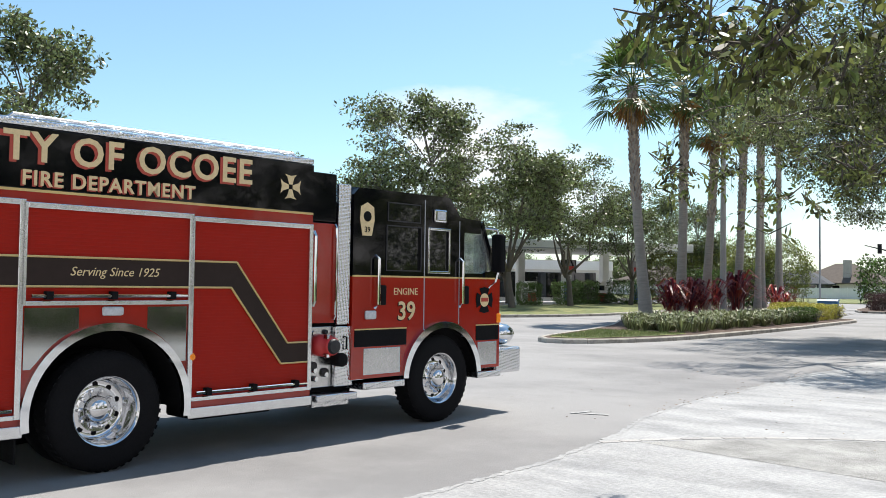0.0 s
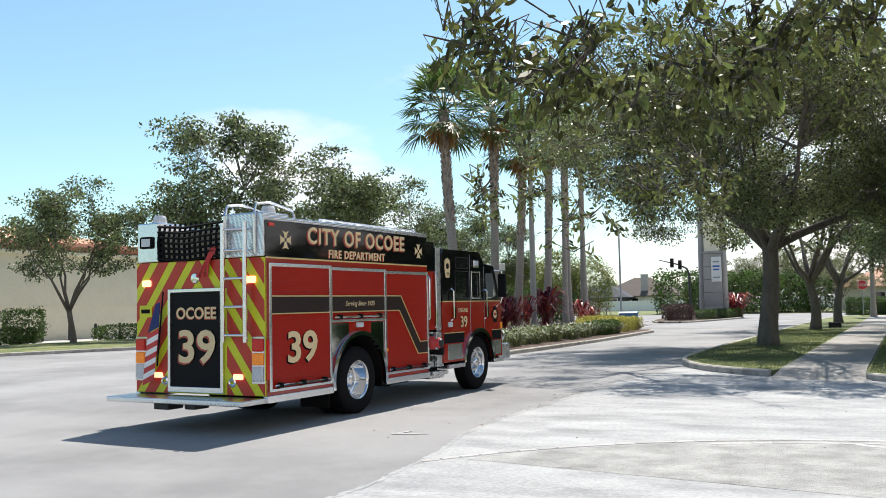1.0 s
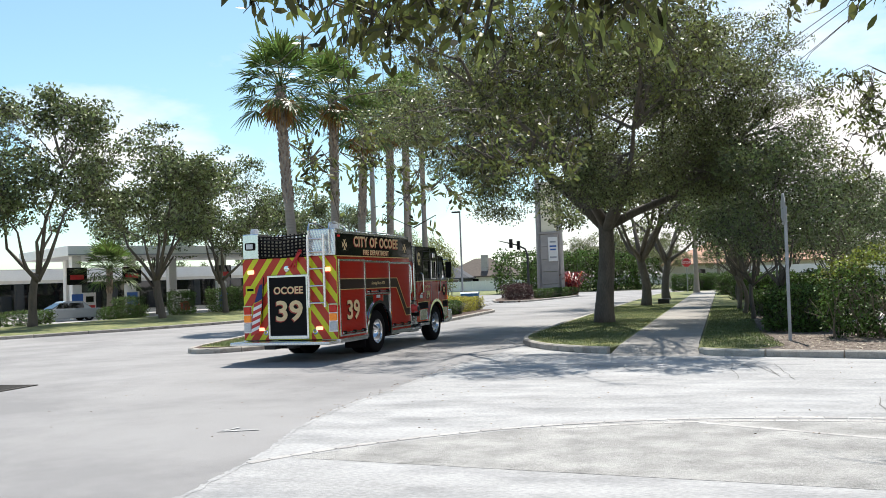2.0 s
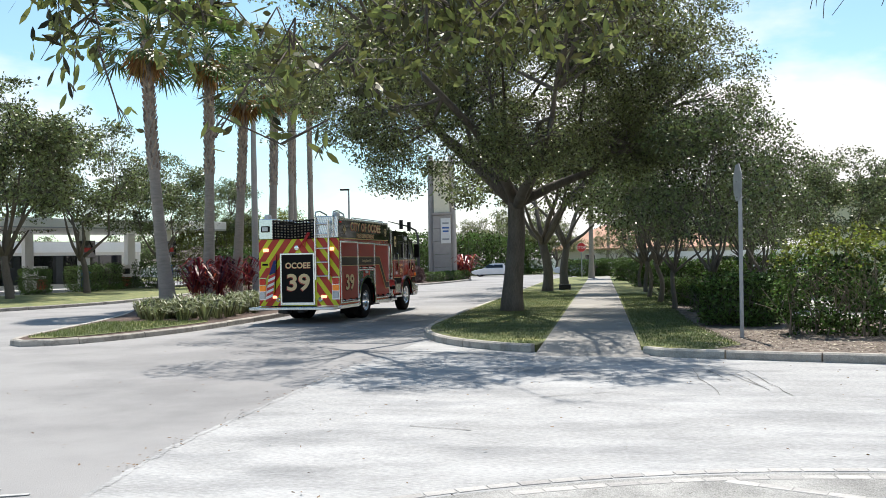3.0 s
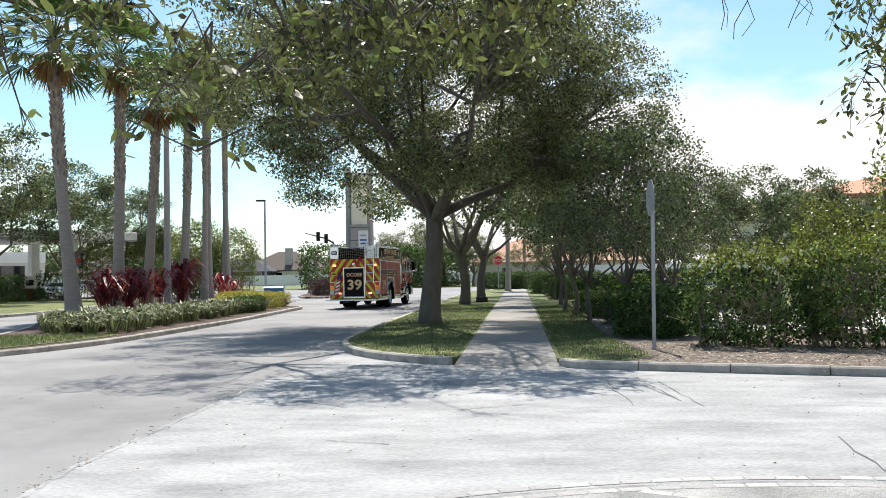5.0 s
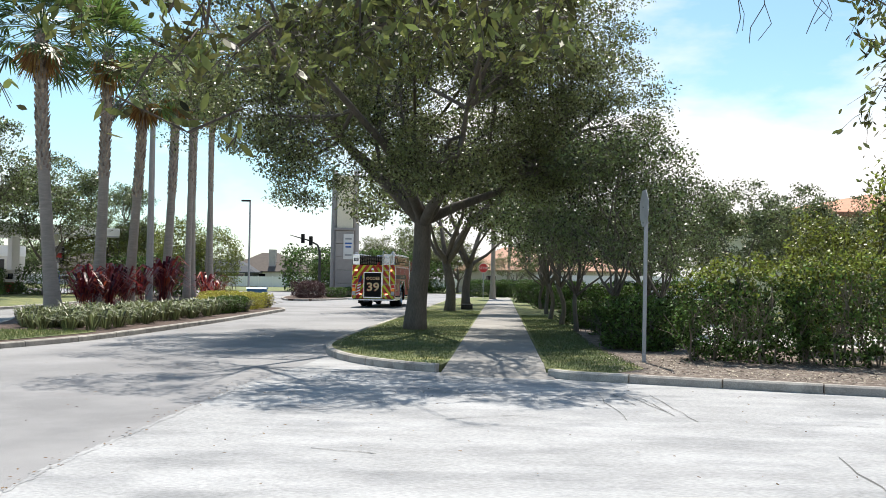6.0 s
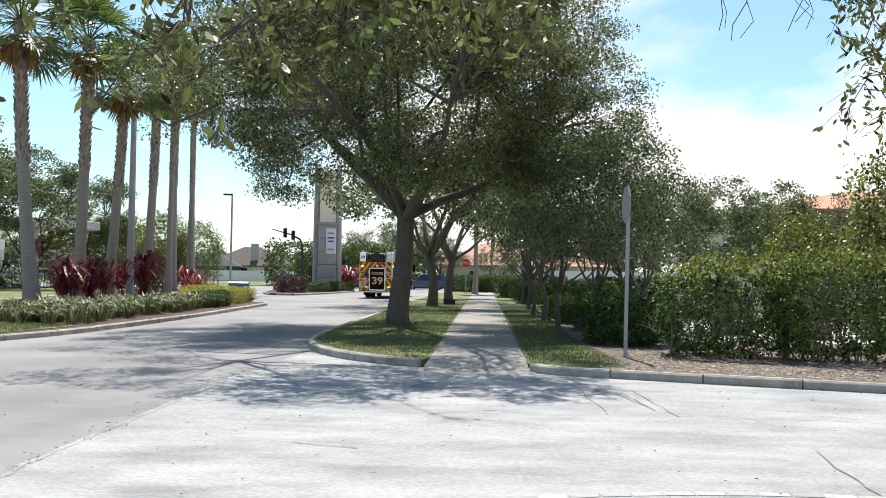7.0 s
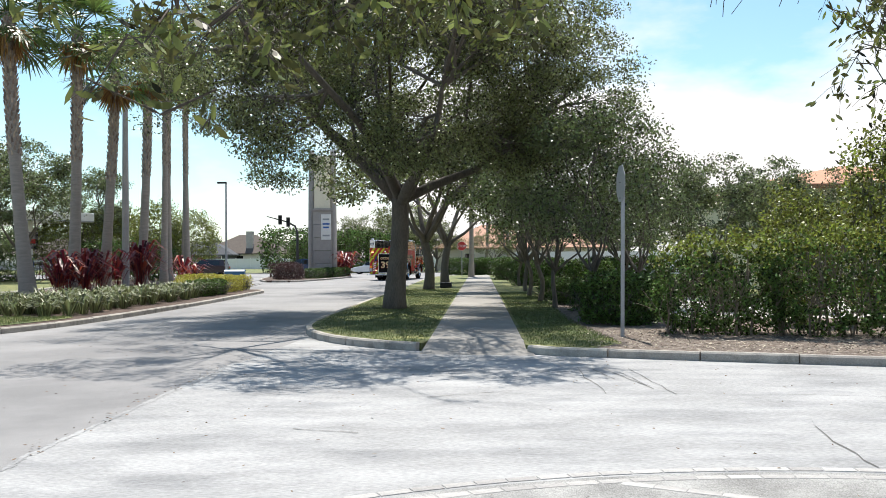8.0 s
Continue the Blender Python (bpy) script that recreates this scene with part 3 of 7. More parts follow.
sheet("median_lawn", smooth_line([(-13.3, 19.0), (-12.3, 18.9), (-11.6, 20.6), (-11.1, 24.0), (-12.6, 24.2), (-14.4, 24.0), (-13.8, 21.4)], True, 4), 0.145, GRASS, "small lawn at the nose of the median")

VERGE_R = smooth_line([(-1.35, 16.55), (-2.2, 17.1), (-3.3, 18.4), (-4.1, 20.6), (-4.35, 24), (-4.35, 34), (-4.3, 50), (-4.2, 68), (-3.6, 76), (-2.6, 79)])
kerb("verge_kerb", VERGE_R, 0.15, "rounded grey concrete kerb of the tree verge")
sheet("verge", [(x + 0.05, y + 0.03) for x, y in VERGE_R] + [(-1.2, 79), (-1.2, 17.2)], 0.135, GRASS, "shaded lawn verge between kerb and pavement", 0.2)
kerb("drive_kerb", [(0.62, 16.1), (1.0, 15.72), (2.4, 15.25), (4.2, 14.65), (5.9, 14.15), (7.4, 13.65), (8.45, 12.6), (9.45, 6.0), (9.65, -24.0)], 0.15, "grey concrete kerb of the driveway, stained", piece=1.45)
sheet("lawn_strip", [(0.56, 16.3), (1.6, 15.65), (2.3, 16.6), (2.1, 18.5), (1.9, 22), (2.0, 30), (2.2, 50), (2.2, 79), (0.56, 79)], 0.13, GRASS, "sunlit lawn strip beside the pavement", 0.18)
sheet("hedge_bed", [(1.62, 15.63), (4.2, 14.75), (5.9, 14.25), (7.45, 13.75), (8.55, 12.65), (9.55, 6.0), (9.75, -25), (40, -25), (40, 30), (12, 30), (2.0, 30), (1.9, 22), (2.1, 18.5), (2.3, 16.6)], 0.128, BED, "brown mulch and leaf litter under the hedges", 0.18)
sheet("garden_ground", [(2.2, 30), (60, 30), (60, 79), (2.2, 79)], 0.12, GRASS, "grass behind the hedges", 0.16)
VERGE_L = smooth_line([(-35, 8), (-32.6, 16), (-30.6, 22), (-27.4, 28.8), (-25.0, 33.2), (-23.6, 38), (-23.6, 44), (-25.5, 56), (-28, 70), (-31, 77)])
kerb("far_kerb", VERGE_L, 0.15, "grey concrete kerb on the far side of the road", piece=2.4)
sheet("far_side_verge", [(x - 0.06, y) for x, y in VERGE_L] + [(-37, 77), (-36.2, 60), (-37.2, 42), (-39.2, 30), (-40.7, 15), (-41, 8)], 0.14, GRASS, "sunlit lawn verge with trees along the far side", 0.2)
SIGN_ISLAND = smooth_line([(-14.9, 63.6), (-13.5, 64.2), (-12.3, 70), (-11.6, 78), (-12.2, 79.2), (-15.0, 79), (-18.2, 78.6), (-17.4, 70), (-15.8, 64.4)], True, 4)
sheet("sign_bed", SIGN_ISLAND, 0.13, MULCH, "mulched bed round the pylon sign", 0.2)
kerb("sign_kerb", SIGN_ISLAND, 0.14, "concrete kerb round the pylon sign bed", closed=True, piece=2.4)
sheet("corner_bed", [(-2.4, 79.6), (2.5, 79.6), (30, 79.7), (30, 80.8), (-2.0, 80.8)], 0.12, GRASS, "grass corner at the cross street", 0.16)

sheet("parking_lot", [(4.4, 23.0), (40, 21.0), (40, 34.0), (4.4, 34.0)], 0.136, mat("pale_lot", (0.42, 0.41, 0.39), 0.9, vary=0.12, scale=0.7, fine=60), "pale sunlit parking surface behind the hedges")

# pavement of cast slabs
pavement = tagged(new("pavement"), "grey concrete pavement of cast slabs in dappled shade", kind="structure")
slab = data("slab", Mesh().box(-0.87, 0.87, 0.006, 1.514, -0.12, 0.0, 0.008), SIDEWALK)
for i in range(40):
    share("slab", slab, pavement, pose(-0.325, 17.3 + 1.52 * i, 0.15))
part("ramp", Mesh().add([(-1.3, 15.9, 0.0), (0.7, 15.6, 0.0), (0.545, 17.29, 0.15), (-1.195, 17.29, 0.15), (-1.3, 15.9, -0.05), (0.7, 15.6, -0.05), (0.545, 17.29, -0.05), (-1.195, 17.29, -0.05)],
                        [(0, 1, 2, 3), (0, 4, 5, 1), (1, 5, 6, 2), (2, 6, 7, 3), (3, 7, 4, 0)]), SIDEWALK, pavement)

# curved paver band across the apron
pavers = tagged(new("paver_band"), "curved band of worn pale pavers set in the driveway", kind="structure")
ARC_C, ARC_R = (2.15, 1.15), 6.45
brick = data("brick", Mesh().box(-0.12, 0.12, -0.055, 0.055, -0.03, 0.009, 0.008), BRICK)
for r in (ARC_R, ARC_R - 0.24):
    n = int(r * 2.3 / 0.25)
    for i in range(n):
        a = radians(20) + i * 0.25 / r
        if r < ARC_R and not 60 < math.degrees(a) < 118:
            continue
        share("brick", brick, pavers, pose(ARC_C[0] + r * math.cos(a), ARC_C[1] + r * math.sin(a), 0.004, 0, 0, math.degrees(a) + 90 + random.uniform(-2, 2)))
for i in range(16):
    k = i * 0.25
    share("brick", brick, pavers, pose(0.9 + k * 0.86, 7.1 - k * 0.42, 0.004, 0, 0, -26 + random.uniform(-2, 2)))

inner = [(ARC_C[0] + (ARC_R - 0.1) * math.cos(radians(20 + 6 * k)), ARC_C[1] + (ARC_R - 0.1) * math.sin(radians(20 + 6 * k))) for k in range(22)]
sheet("aggregate_inlay", inner, 0.0085, mat("exposed_aggregate", (0.31, 0.308, 0.30), 0.92, vary=0.6, scale=2.0, fine=80, bump=0.9, bscale=90, second=(0.25, 0.248, 0.24), s_scale=22, s_lo=0.52, s_hi=0.64), "rough exposed aggregate inside the paver band")

# drain grate, worn paint marks, cracks and fallen leaves
grate = tagged(new("drain_grate"), "rusty iron drain grate in the road", "drain grate")
part("frame", Mesh().box(-0.62, 0.62, -0.50, -0.42, -0.02, 0.012).box(-0.62, 0.62, 0.42, 0.50, -0.02, 0.012).box(-0.62, -0.54, -0.42, 0.42, -0.02, 0.012).box(0.54, 0.62, -0.42, 0.42, -0.02, 0.012), IRON, grate)
bar = data("bar", Mesh().box(-0.54, 0.54, -0.012, 0.012, -0.02, 0.008), IRON)
for i in range(16):
    share("bar", bar, grate, pose(0, -0.40 + i * 0.053, 0))
grate.matrix_basis = pose(-12.4, 10.4, 0.006, 0, 0, 3)
marks = Mesh()
for i, (x, y, a, L) in enumerate([(-4.6, 6.2, 20, 0.5), (-4.75, 6.3, 70, 0.25)]):
    c, s = math.cos(radians(a)), math.sin(radians(a))
    marks.prism([(x - c * L / 2 + s * 0.035, y - s * L / 2 - c * 0.035, 0.004), (x + c * L / 2 + s * 0.02, y + s * L / 2 - c * 0.02, 0.004), (x + c * L / 2 - s * 0.03, y + s * L / 2 + c * 0.03, 0.004), (x - c * L / 2 - s * 0.02, y - s * L / 2 + c * 0.02, 0.004)], (0, 0, 0.006))
tagged(part("scuff_marks", marks, LINE_PAINT), "worn pale scuff marks on the pavement surface", kind="structure")
cracks = Mesh()
rng = random.Random(4)
for x, y, a, L in [(1.22, 14.1, -88, 2.7), (1.42, 13.9, -84, 1.2), (1.6, 14.0, -84, 2.2), (1.75, 13.5, -82, 1.4), (1.95, 13.9, -86, 2.5), (3.01, 9.39, -94, 1.74), (-0.88, 11.18, 28, 1.27), (5.0, 9.4, -52, 2.2), (-1.4, 9.0, 165, 0.7), (4.6, 11.2, 172, 1.2)]:
    p, d = Vector((x, y, 0.0125)), a
    for i in range(7):
        d = a + rng.uniform(-7, 7)
        q = p + Vector((math.cos(radians(d)), math.sin(radians(d)), 0)) * L / 7
        w = Vector((-(q - p).y, (q - p).x, 0)).normalized() * rng.uniform(0.003, 0.009)
        cracks.add([p - w, q - w, q + w, p + w], [(0, 1, 2, 3)])
        p = q
tagged(part("cracks", cracks, JOINT), "thin dark cracks in the worn concrete", kind="structure")
nr = np.random.default_rng(8)
pts = np.stack([nr.uniform(-9, 8, 420), nr.uniform(5.5, 22, 420), nr.uniform(0.018, 0.03, 420)], 1)
pts = np.concatenate([pts, np.stack([nr.uniform(-4.3, -4.0, 90), nr.uniform(7, 14, 90), nr.uniform(0.015, 0.03, 90)], 1)])
lit = leaves(nr, pts, 0.055, 0.028, 0)
lit[:, 2] = np.repeat(pts[:, 2], 4) + (lit[:, 2] - np.repeat(pts[:, 2], 4)) * 0.25
tagged(new("fallen_leaves", quads("fallen_leaves", lit, LITTER)), "scattered small dry leaves on the ground", kind="stuff")
nr = np.random.default_rng(18)
edge = Mesh()
for i in range(170):  # ragged seam between asphalt and concrete
    y = -4 + i * 0.11
    w0, w1 = nr.uniform(0.0, 0.05), nr.uniform(0.01, 0.07)
    a, b = (float(np.interp(v, [p[0] for p in SEAM], [p[1] for p in SEAM])) for v in (y, y + 0.115))
    edge.add([(a - w0, y, 0.008), (a + w1, y, 0.009), (b + nr.uniform(0.01, 0.07), y + 0.115, 0.009), (b - nr.uniform(0.0, 0.05), y + 0.115, 0.008)], [(0, 1, 2, 3)])
tagged(part("seam", edge, CONCRETE), "crumbling seam between asphalt and concrete", kind="structure")


# grass blades on the near lawns
def lawn(name, poly, n, h, seed, z, label):
    r = np.random.default_rng(seed)
    xs, ys = [p[0] for p in poly], [p[1] for p in poly]
    got = []
    while len(got) < n:
        x, y = r.uniform(min(xs), max(xs)), r.uniform(min(ys), max(ys))
        inside = False
        for (x0, y0), (x1, y1) in zip(poly, poly[1:] + poly[:1]):
            if (y0 > y) != (y1 > y) and x < (x1 - x0) * (y - y0) / (y1 - y0) + x0:
                inside = not inside
        if inside:
            got.append((x, y))
    b = np.array([(x, y, z) for x, y in got])
    a = r.uniform(0, 6.28, n)
    o = np.stack([np.cos(a), np.sin(a), 0 * a], 1)
    hh = h * r.uniform(0.5, 1.3, (n, 1))
    w = np.stack([-o[:, 1], o[:, 0], 0 * a], 1) * 0.007
    tip = b + o * hh * r.uniform(0.2, 0.9, (n, 1)) + np.array([0, 0, 1]) * hh
    v = np.stack([b - w, b + w, tip + w * 0.3, tip - w * 0.3], 1)
    return tagged(new(name, quads(name, v, BLADE)), label, kind="stuff")


lawn("verge_grass", [(-1.4, 16.7), (-2.2, 17.3), (-3.2, 18.6), (-4.0, 20.8), (-4.2, 24), (-4.2, 44), (-1.25, 44), (-1.25, 17.3)], 30000, 0.034, 1, 0.13, "short green grass blades of the verge")
lawn("strip_grass", [(0.62, 16.4), (1.6, 15.75), (2.3, 16.7), (2.0, 22), (2.1, 40), (0.6, 40)], 18000, 0.034, 2, 0.125, "short green grass blades of the lawn strip")
lawn("median_grass", [(-13.3, 19.0), (-12.3, 18.9), (-11.6, 20.6), (-11.1, 24.0), (-12.6, 24.2), (-14.4, 24.0), (-13.8, 21.4)], 5000, 0.06, 3, 0.14, "short green grass blades of the median lawn")
nr = np.random.default_rng(31)
bed = np.stack([nr.uniform(1.7, 9.5, 6500), nr.uniform(11.6, 19.5, 6500), nr.uniform(0.132, 0.14, 6500)], 1)
bed = bed[bed[:, 1] > 15.9 - 0.325 * (bed[:, 0] - 1.6)]
lit = leaves(nr, bed, 0.06, 0.034, 0)
lit[:, 2] = np.repeat(bed[:, 2], 4) + (lit[:, 2] - np.repeat(bed[:, 2], 4)) * 0.3
tagged(new("leaf_litter", quads("leaf_litter", lit, mat("pale_litter", (0.33, 0.285, 0.225), 0.9, vary=0.2, island=0.7))), "pale dry leaf litter under the hedge", kind="stuff")

# ---- trees ----
rg = np.random.default_rng(3)
blobs = crown_blobs(rg, 6.6, 6.0, 4.6, 10.4, 46, 34, (1.4, 2.2)) + [(-5.8, 0.5, 5.6, 1.9, 1.8, 1.1, 34), (-7.0, -0.8, 6.2, 1.6, 1.6, 1.0, 26), (5.2, 0.3, 6.0, 1.8, 1.8, 1.0, 28), (5.9, 0.6, 7.8, 1.6, 1.6, 1.1, 26), (4.2, -1.6, 7.4, 1.8, 1.7, 1.1, 26), (0.6, -3.2, 7.6, 2.0, 1.8, 1.2, 28), (-3.0, -2.8, 8.0, 2.0, 1.8, 1.2, 28), (1.5, -3.8, 5.0, 1.9, 1.8, 1.0, 30),
                                                                   (-2.6, -3.5, 5.2, 1.9, 1.8, 1.1, 30), (3.5, -2.0, 4.8, 1.6, 1.6, 0.8, 26), (-3.8, 1.5, 4.6, 1.5, 1.5, 0.8, 22), (0.5, 2.0, 10.6, 2.2, 2.2, 1.2, 30), (4.4, 0.0, 9.0, 2.0, 2.0, 1.4, 34), (-4.0, 0.5, 9.0, 2.2, 2.0, 1.4, 34),
    (-3.4, -6.6, 6.7, 1.7, 1.7, 0.8, 16), (-0.4, -7.6, 7.1, 1.8, 1.8, 0.8, 18), (2.0, -6.4, 6.7, 1.6, 1.6, 0.8, 14), (-5.4, -5.0, 6.6, 1.6, 1.7, 0.8, 16), (-7.4, 1.0, 7.6, 1.6, 1.6, 0.9, 20), (0.6, -4.6, 4.4, 1.6, 1.4, 0.6, 18),
    (-3.5, -9.4, 7.9, 1.7, 1.6, 0.6, 22), (-0.5, -10.6, 8.1, 1.8, 1.6, 0.6, 24), (2.2, -9.4, 7.9, 1.7, 1.6, 0.6, 22), (2.0, -5.2, 7.2, 1.9, 1.8, 0.6, 18), (2.6, -7.6, 7.6, 1.8, 1.7, 0.6, 18), (2.2, -3.0, 7.4, 1.8, 1.7, 0.6, 16), (1.0, -8.2, 7.6, 1.7, 1.6, 0.6, 20), (3.6, -7.0, 7.4, 1.5, 1.6, 0.6, 16)]
blobs = [(x, y, max(z, 6.6) if x < -4.0 else z, *rest) for x, y, z, *rest in blobs]
main_oak = oak("oak_tree", 11, 3.0, 0.31, 3.7, blobs, 0.105, LEAF_OAK, BARK, 0.38, 122, "broad live oak with grey bark on the lawn verge", 0.15, gaps=-0.22)
main_oak.matrix_basis = pose(-2.8, 27.8, 0.1)
rg = np.random.default_rng(5)
street_oak = oak("oak_tree", 12, 3.0, 0.25, 2.6, crown_blobs(rg, 5.2, 5.8, 4.3, 9.4, 28, 20, (1.4, 2.1)), 0.22, LEAF_OAK, BARK, 0.45, 34, "live oak with forked grey trunk on the verge", -0.2)
street_oak.matrix_basis = pose(-2.75, 44.6, 0.1)
tagged(street_oak, group="oaks along the verge")
copy_thing(street_oak, pose(-2.4, 56, 0.1, 0, 0, 130))
rg = np.random.default_rng(6)
side_oak = oak("oak_tree", 13, 3.2, 0.24, 3.0, crown_blobs(rg, 4.6, 4.6, 6.3, 12.6, 30, 20, (1.3, 2.0)), 0.26, LEAF_FAR, BARK, 0.5, 40, "tall light green oak on the far lawn verge", 0.5)
side_oak.matrix_basis = pose(-35.9, 37.4, 0.1)
tagged(side_oak, group="oaks on the far verge")
rg = np.random.default_rng(7)
other_oak = oak("oak_tree", 14, 3.0, 0.22, 2.6, crown_blobs(rg, 4.5, 4.5, 5.8, 11.4, 28, 20, (1.3, 2.0)), 0.26, LEAF_FAR, BARK, 0.5, 40, "multi-stemmed light green oak on the far lawn verge", -0.3)
other_oak.matrix_basis = pose(-33.0, 45.4, 0.1)
tagged(other_oak, group="oaks on the far verge")
for src, x, y, a, s in ((other_oak, -38.2, 29.0, 80, 0.72), (side_oak, -33.8, 54.5, 200, 0.86), (other_oak, -33.4, 63.5, 140, 0.85), (side_oak, -38.5, 12.5, 40, 0.98), (other_oak, -43.5, 60, 20, 0.9), (side_oak, -33, 74, 90, 0.7)):
    copy_thing(src, pose(x, y, 0.1, 0, 0, a) @ Matrix.Scale(s, 4))
for x, y, a, s in ((8.6, 35, 10, 0.44), (11.6, 38, 70, 0.46), (14.6, 37, 170, 0.42), (6.4, 44, 220, 0.5), (20, 40, 300, 0.55)):
    tagged(copy_thing(other_oak, pose(x, y, 0.1, 0, 0, a) @ Matrix.Scale(s, 4)), "dense oak in the garden behind the hedge", group="garden trees")

# slender small trees along the pavement
rg = np.random.default_rng(9)
small_tree = oak("small_tree", 21, 1.4, 0.07, 1.2, crown_blobs(rg, 1.6, 1.7, 2.3, 5.4, 17, 18, (0.7, 1.1)), 0.105, LEAF_SMALL, BARK, 0.27, 32, "slender multi-stemmed small tree beside the pavement", 0.1, gaps=-0.08)
small_tree.matrix_basis = pose(2.6, 24.0, 0.1)
tagged(small_tree, group="small trees beside the pavement")
for x, y, a, s in ((2.0, 28, 60, 1.05), (1.9, 32, 150, 1.2), (1.8, 36.5, 200, 1.2), (1.9, 42, 250, 1.25), (1.9, 49, 300, 1.2), (4.6, 28.5, 20, 0.92), (5.4, 35, 100, 0.98), (3.2, 56, 80, 1.1)):
    copy_thing(small_tree, pose(x, y, 0.1, 0, 0, a) @ Matrix.Scale(s, 4))

# long branches of the verge oak, and a second oak beside the driveway whose limbs reach over the apron with hanging twigs
near = new("oak_tree")
rg = np.random.default_rng(41)
wood = Mesh()
wood.tube([(11.0, -3.2, 0.0), (10.8, -3.1, 2.4), (10.3, -3.0, 4.6)], [0.5, 0.38, 0.32], 12)
limbs = [[(10.3, -3.0, 4.6), (6.2, 0.2, 6.6), (1.0, 2.2, 6.0), (-1.2, 3.0, 4.9), (-2.2, 3.4, 4.4)],
         [(10.3, -3.0, 4.6), (5.4, -2.4, 6.0), (1.4, -1.6, 5.4), (-0.6, -0.9, 4.4)],
         [(6.2, 0.2, 6.6), (5.2, 4.2, 6.2), (3.8, 6.6, 5.2)]]
for line in limbs:
    wood.tube(line, np.linspace(0.2 if line[0][2] < 5 else 0.12, 0.02, len(line)), 8)
reach = Mesh()
arms = [[(-2.9, 27.6, 5.6), (-2.6, 24.0, 7.0), (-2.0, 20.0, 7.4), (-1.6, 17.4, 7.0)], [(-2.9, 27.6, 5.6), (-1.2, 24.2, 7.0), (-0.4, 20.8, 7.2), (-0.2, 18.6, 6.8)]]
for line in arms:
    reach.tube(line, [0.06, 0.035, 0.02, 0.01], 7)
joints = [Vector(p).lerp(Vector(q), k) for line in arms for p, q in zip(line, line[1:]) for k in (0, 0.33, 0.66)]
limb_joints = [[Vector(p).lerp(Vector(q), k) for p, q in zip(line[1:], line[2:]) for k in (0, 0.2, 0.4, 0.6, 0.8, 1.0)] for line in limbs]
APRON_MID, APRON_BACK = Vector((-0.1, 0.2, 1.69)), Vector((1.39, -4.32, 1.71))


def hang(az, el, dist, size, n, origin=APRON_MID):
    """A leafy twig end, by bearing, height angle and distance from a spot on the apron."""
    d = Vector((-math.sin(radians(az)) * math.cos(radians(el)), math.cos(radians(az)) * math.cos(radians(el)), math.sin(radians(el))))
    return origin + d * dist / math.cos(radians(el)), size, n


def grow(spots, joints, wood, leaf, thick, forks=3):
    """Twigs, each from the nearest older one, with leaves along them."""
    cen, dirs = [], []
    for c, size, n in sorted(spots, key=lambda q: min((q[0] - j).length for j in joints)):
        j = min(joints, key=lambda q: (q - c).length + (0.6 if q.z < c.z else 0.0))
        m = j.lerp(c, 0.5) + Vector((*rg.normal(0, 0.1, 2), 0.12))
        wood.tube([j, m, c], [thick, thick * 0.7, thick * 0.4], 4, cap=False)
        joints.append(c)
        for b in range(forks):
            e = c + Vector((*rg.normal(0, size * 0.8, 2), rg.normal(-0.3, 0.7) * size))
            f = m.lerp(c, 0.75)
            wood.tube([f, f.lerp(e, 0.5) + Vector((0, 0, 0.15 * size)), e], [thick * 0.4, thick * 0.3, thick * 0.2], 3, cap=False)
            for i in range(n):
                k = rg.uniform(0.2, 1.02)
                cen.append(f.lerp(e, k) + Vector(rg.normal(0, leaf * 0.38, 3)))
                dirs.append((e - f).normalized())
    return quads("overhang", oval_leaves(rg, np.array([tuple(p) for p in cen]), leaf, leaf * 0.33, np.array([tuple(p) for p in dirs]) * 0.9), LEAF_NEAR, 6)


back = main_oak.matrix_basis.inverted()
spots = []
for i in range(210):
    az = rg.uniform(-4, 14)
    spots.append(hang(az, (13.0 if az > 4 else 13.8) + abs(rg.normal(0, 1)) * 4.4 + 0.9 * math.sin(az * 0.9), rg.uniform(16.0, 18.8), 0.40, 12))
over = new("overhang", grow(spots, joints, reach, 0.14, 0.016))
over.parent = main_oak
over.matrix_basis = back
part("long_branch", reach, BARK_NEAR, main_oak, smooth=True, at=back)
sprays = [[], [], []]
for i in range(40):
    az = rg.uniform(11, 34)
    low = 12.6 + 1.2 * math.sin(az * 0.75) - (1.8 if az < 21 else -0.6)
    sprays[0].append(hang(az, low + abs(rg.normal(0, 1)) * 3.2, rg.uniform(3.6, 4.1), 0.115, 7))
for i in range(38):
    az = rg.uniform(-2, 11)
    sprays[0].append(hang(az, 13.8 + 0.8 * math.sin(az) + abs(rg.normal(0, 1)) * 3.0, rg.uniform(3.6, 4.1), 0.115, 7))
for az, el in ((17.5, 7.0), (24, 8.0), (29.5, 8.8), (20, 7.6)):
    sprays[0].append(hang(az, el, 3.8, 0.05, 2))
for i in range(52):
    az = rg.uniform(14, 27.5)
    low = (13.2 if az > 20 else 11.4) + 1.2 * math.sin(az * 0.8)
    sprays[1].append(hang(az, low + abs(rg.normal(0, 1)) * 3.4, rg.uniform(3.7, 4.2), 0.13, 7, APRON_BACK))
for i in range(62):
    az = rg.uniform(-7, 14)
    sprays[1].append(hang(az, 13.0 + 1.4 * math.sin(az * 0.6) + abs(rg.normal(0, 1)) * 3.4, rg.uniform(3.7, 4.2), 0.14, 8, APRON_BACK))
for i in range(32):
    sprays[2].append(hang(rg.uniform(-23.8, -19.6), rg.uniform(8.2, 16.5), rg.uniform(7.0, 7.8), 0.14, 9))
for spots, line in zip(sprays, limb_joints):
    crown = new("crown", grow(spots, line, wood, 0.075, 0.007))
    crown.parent = near
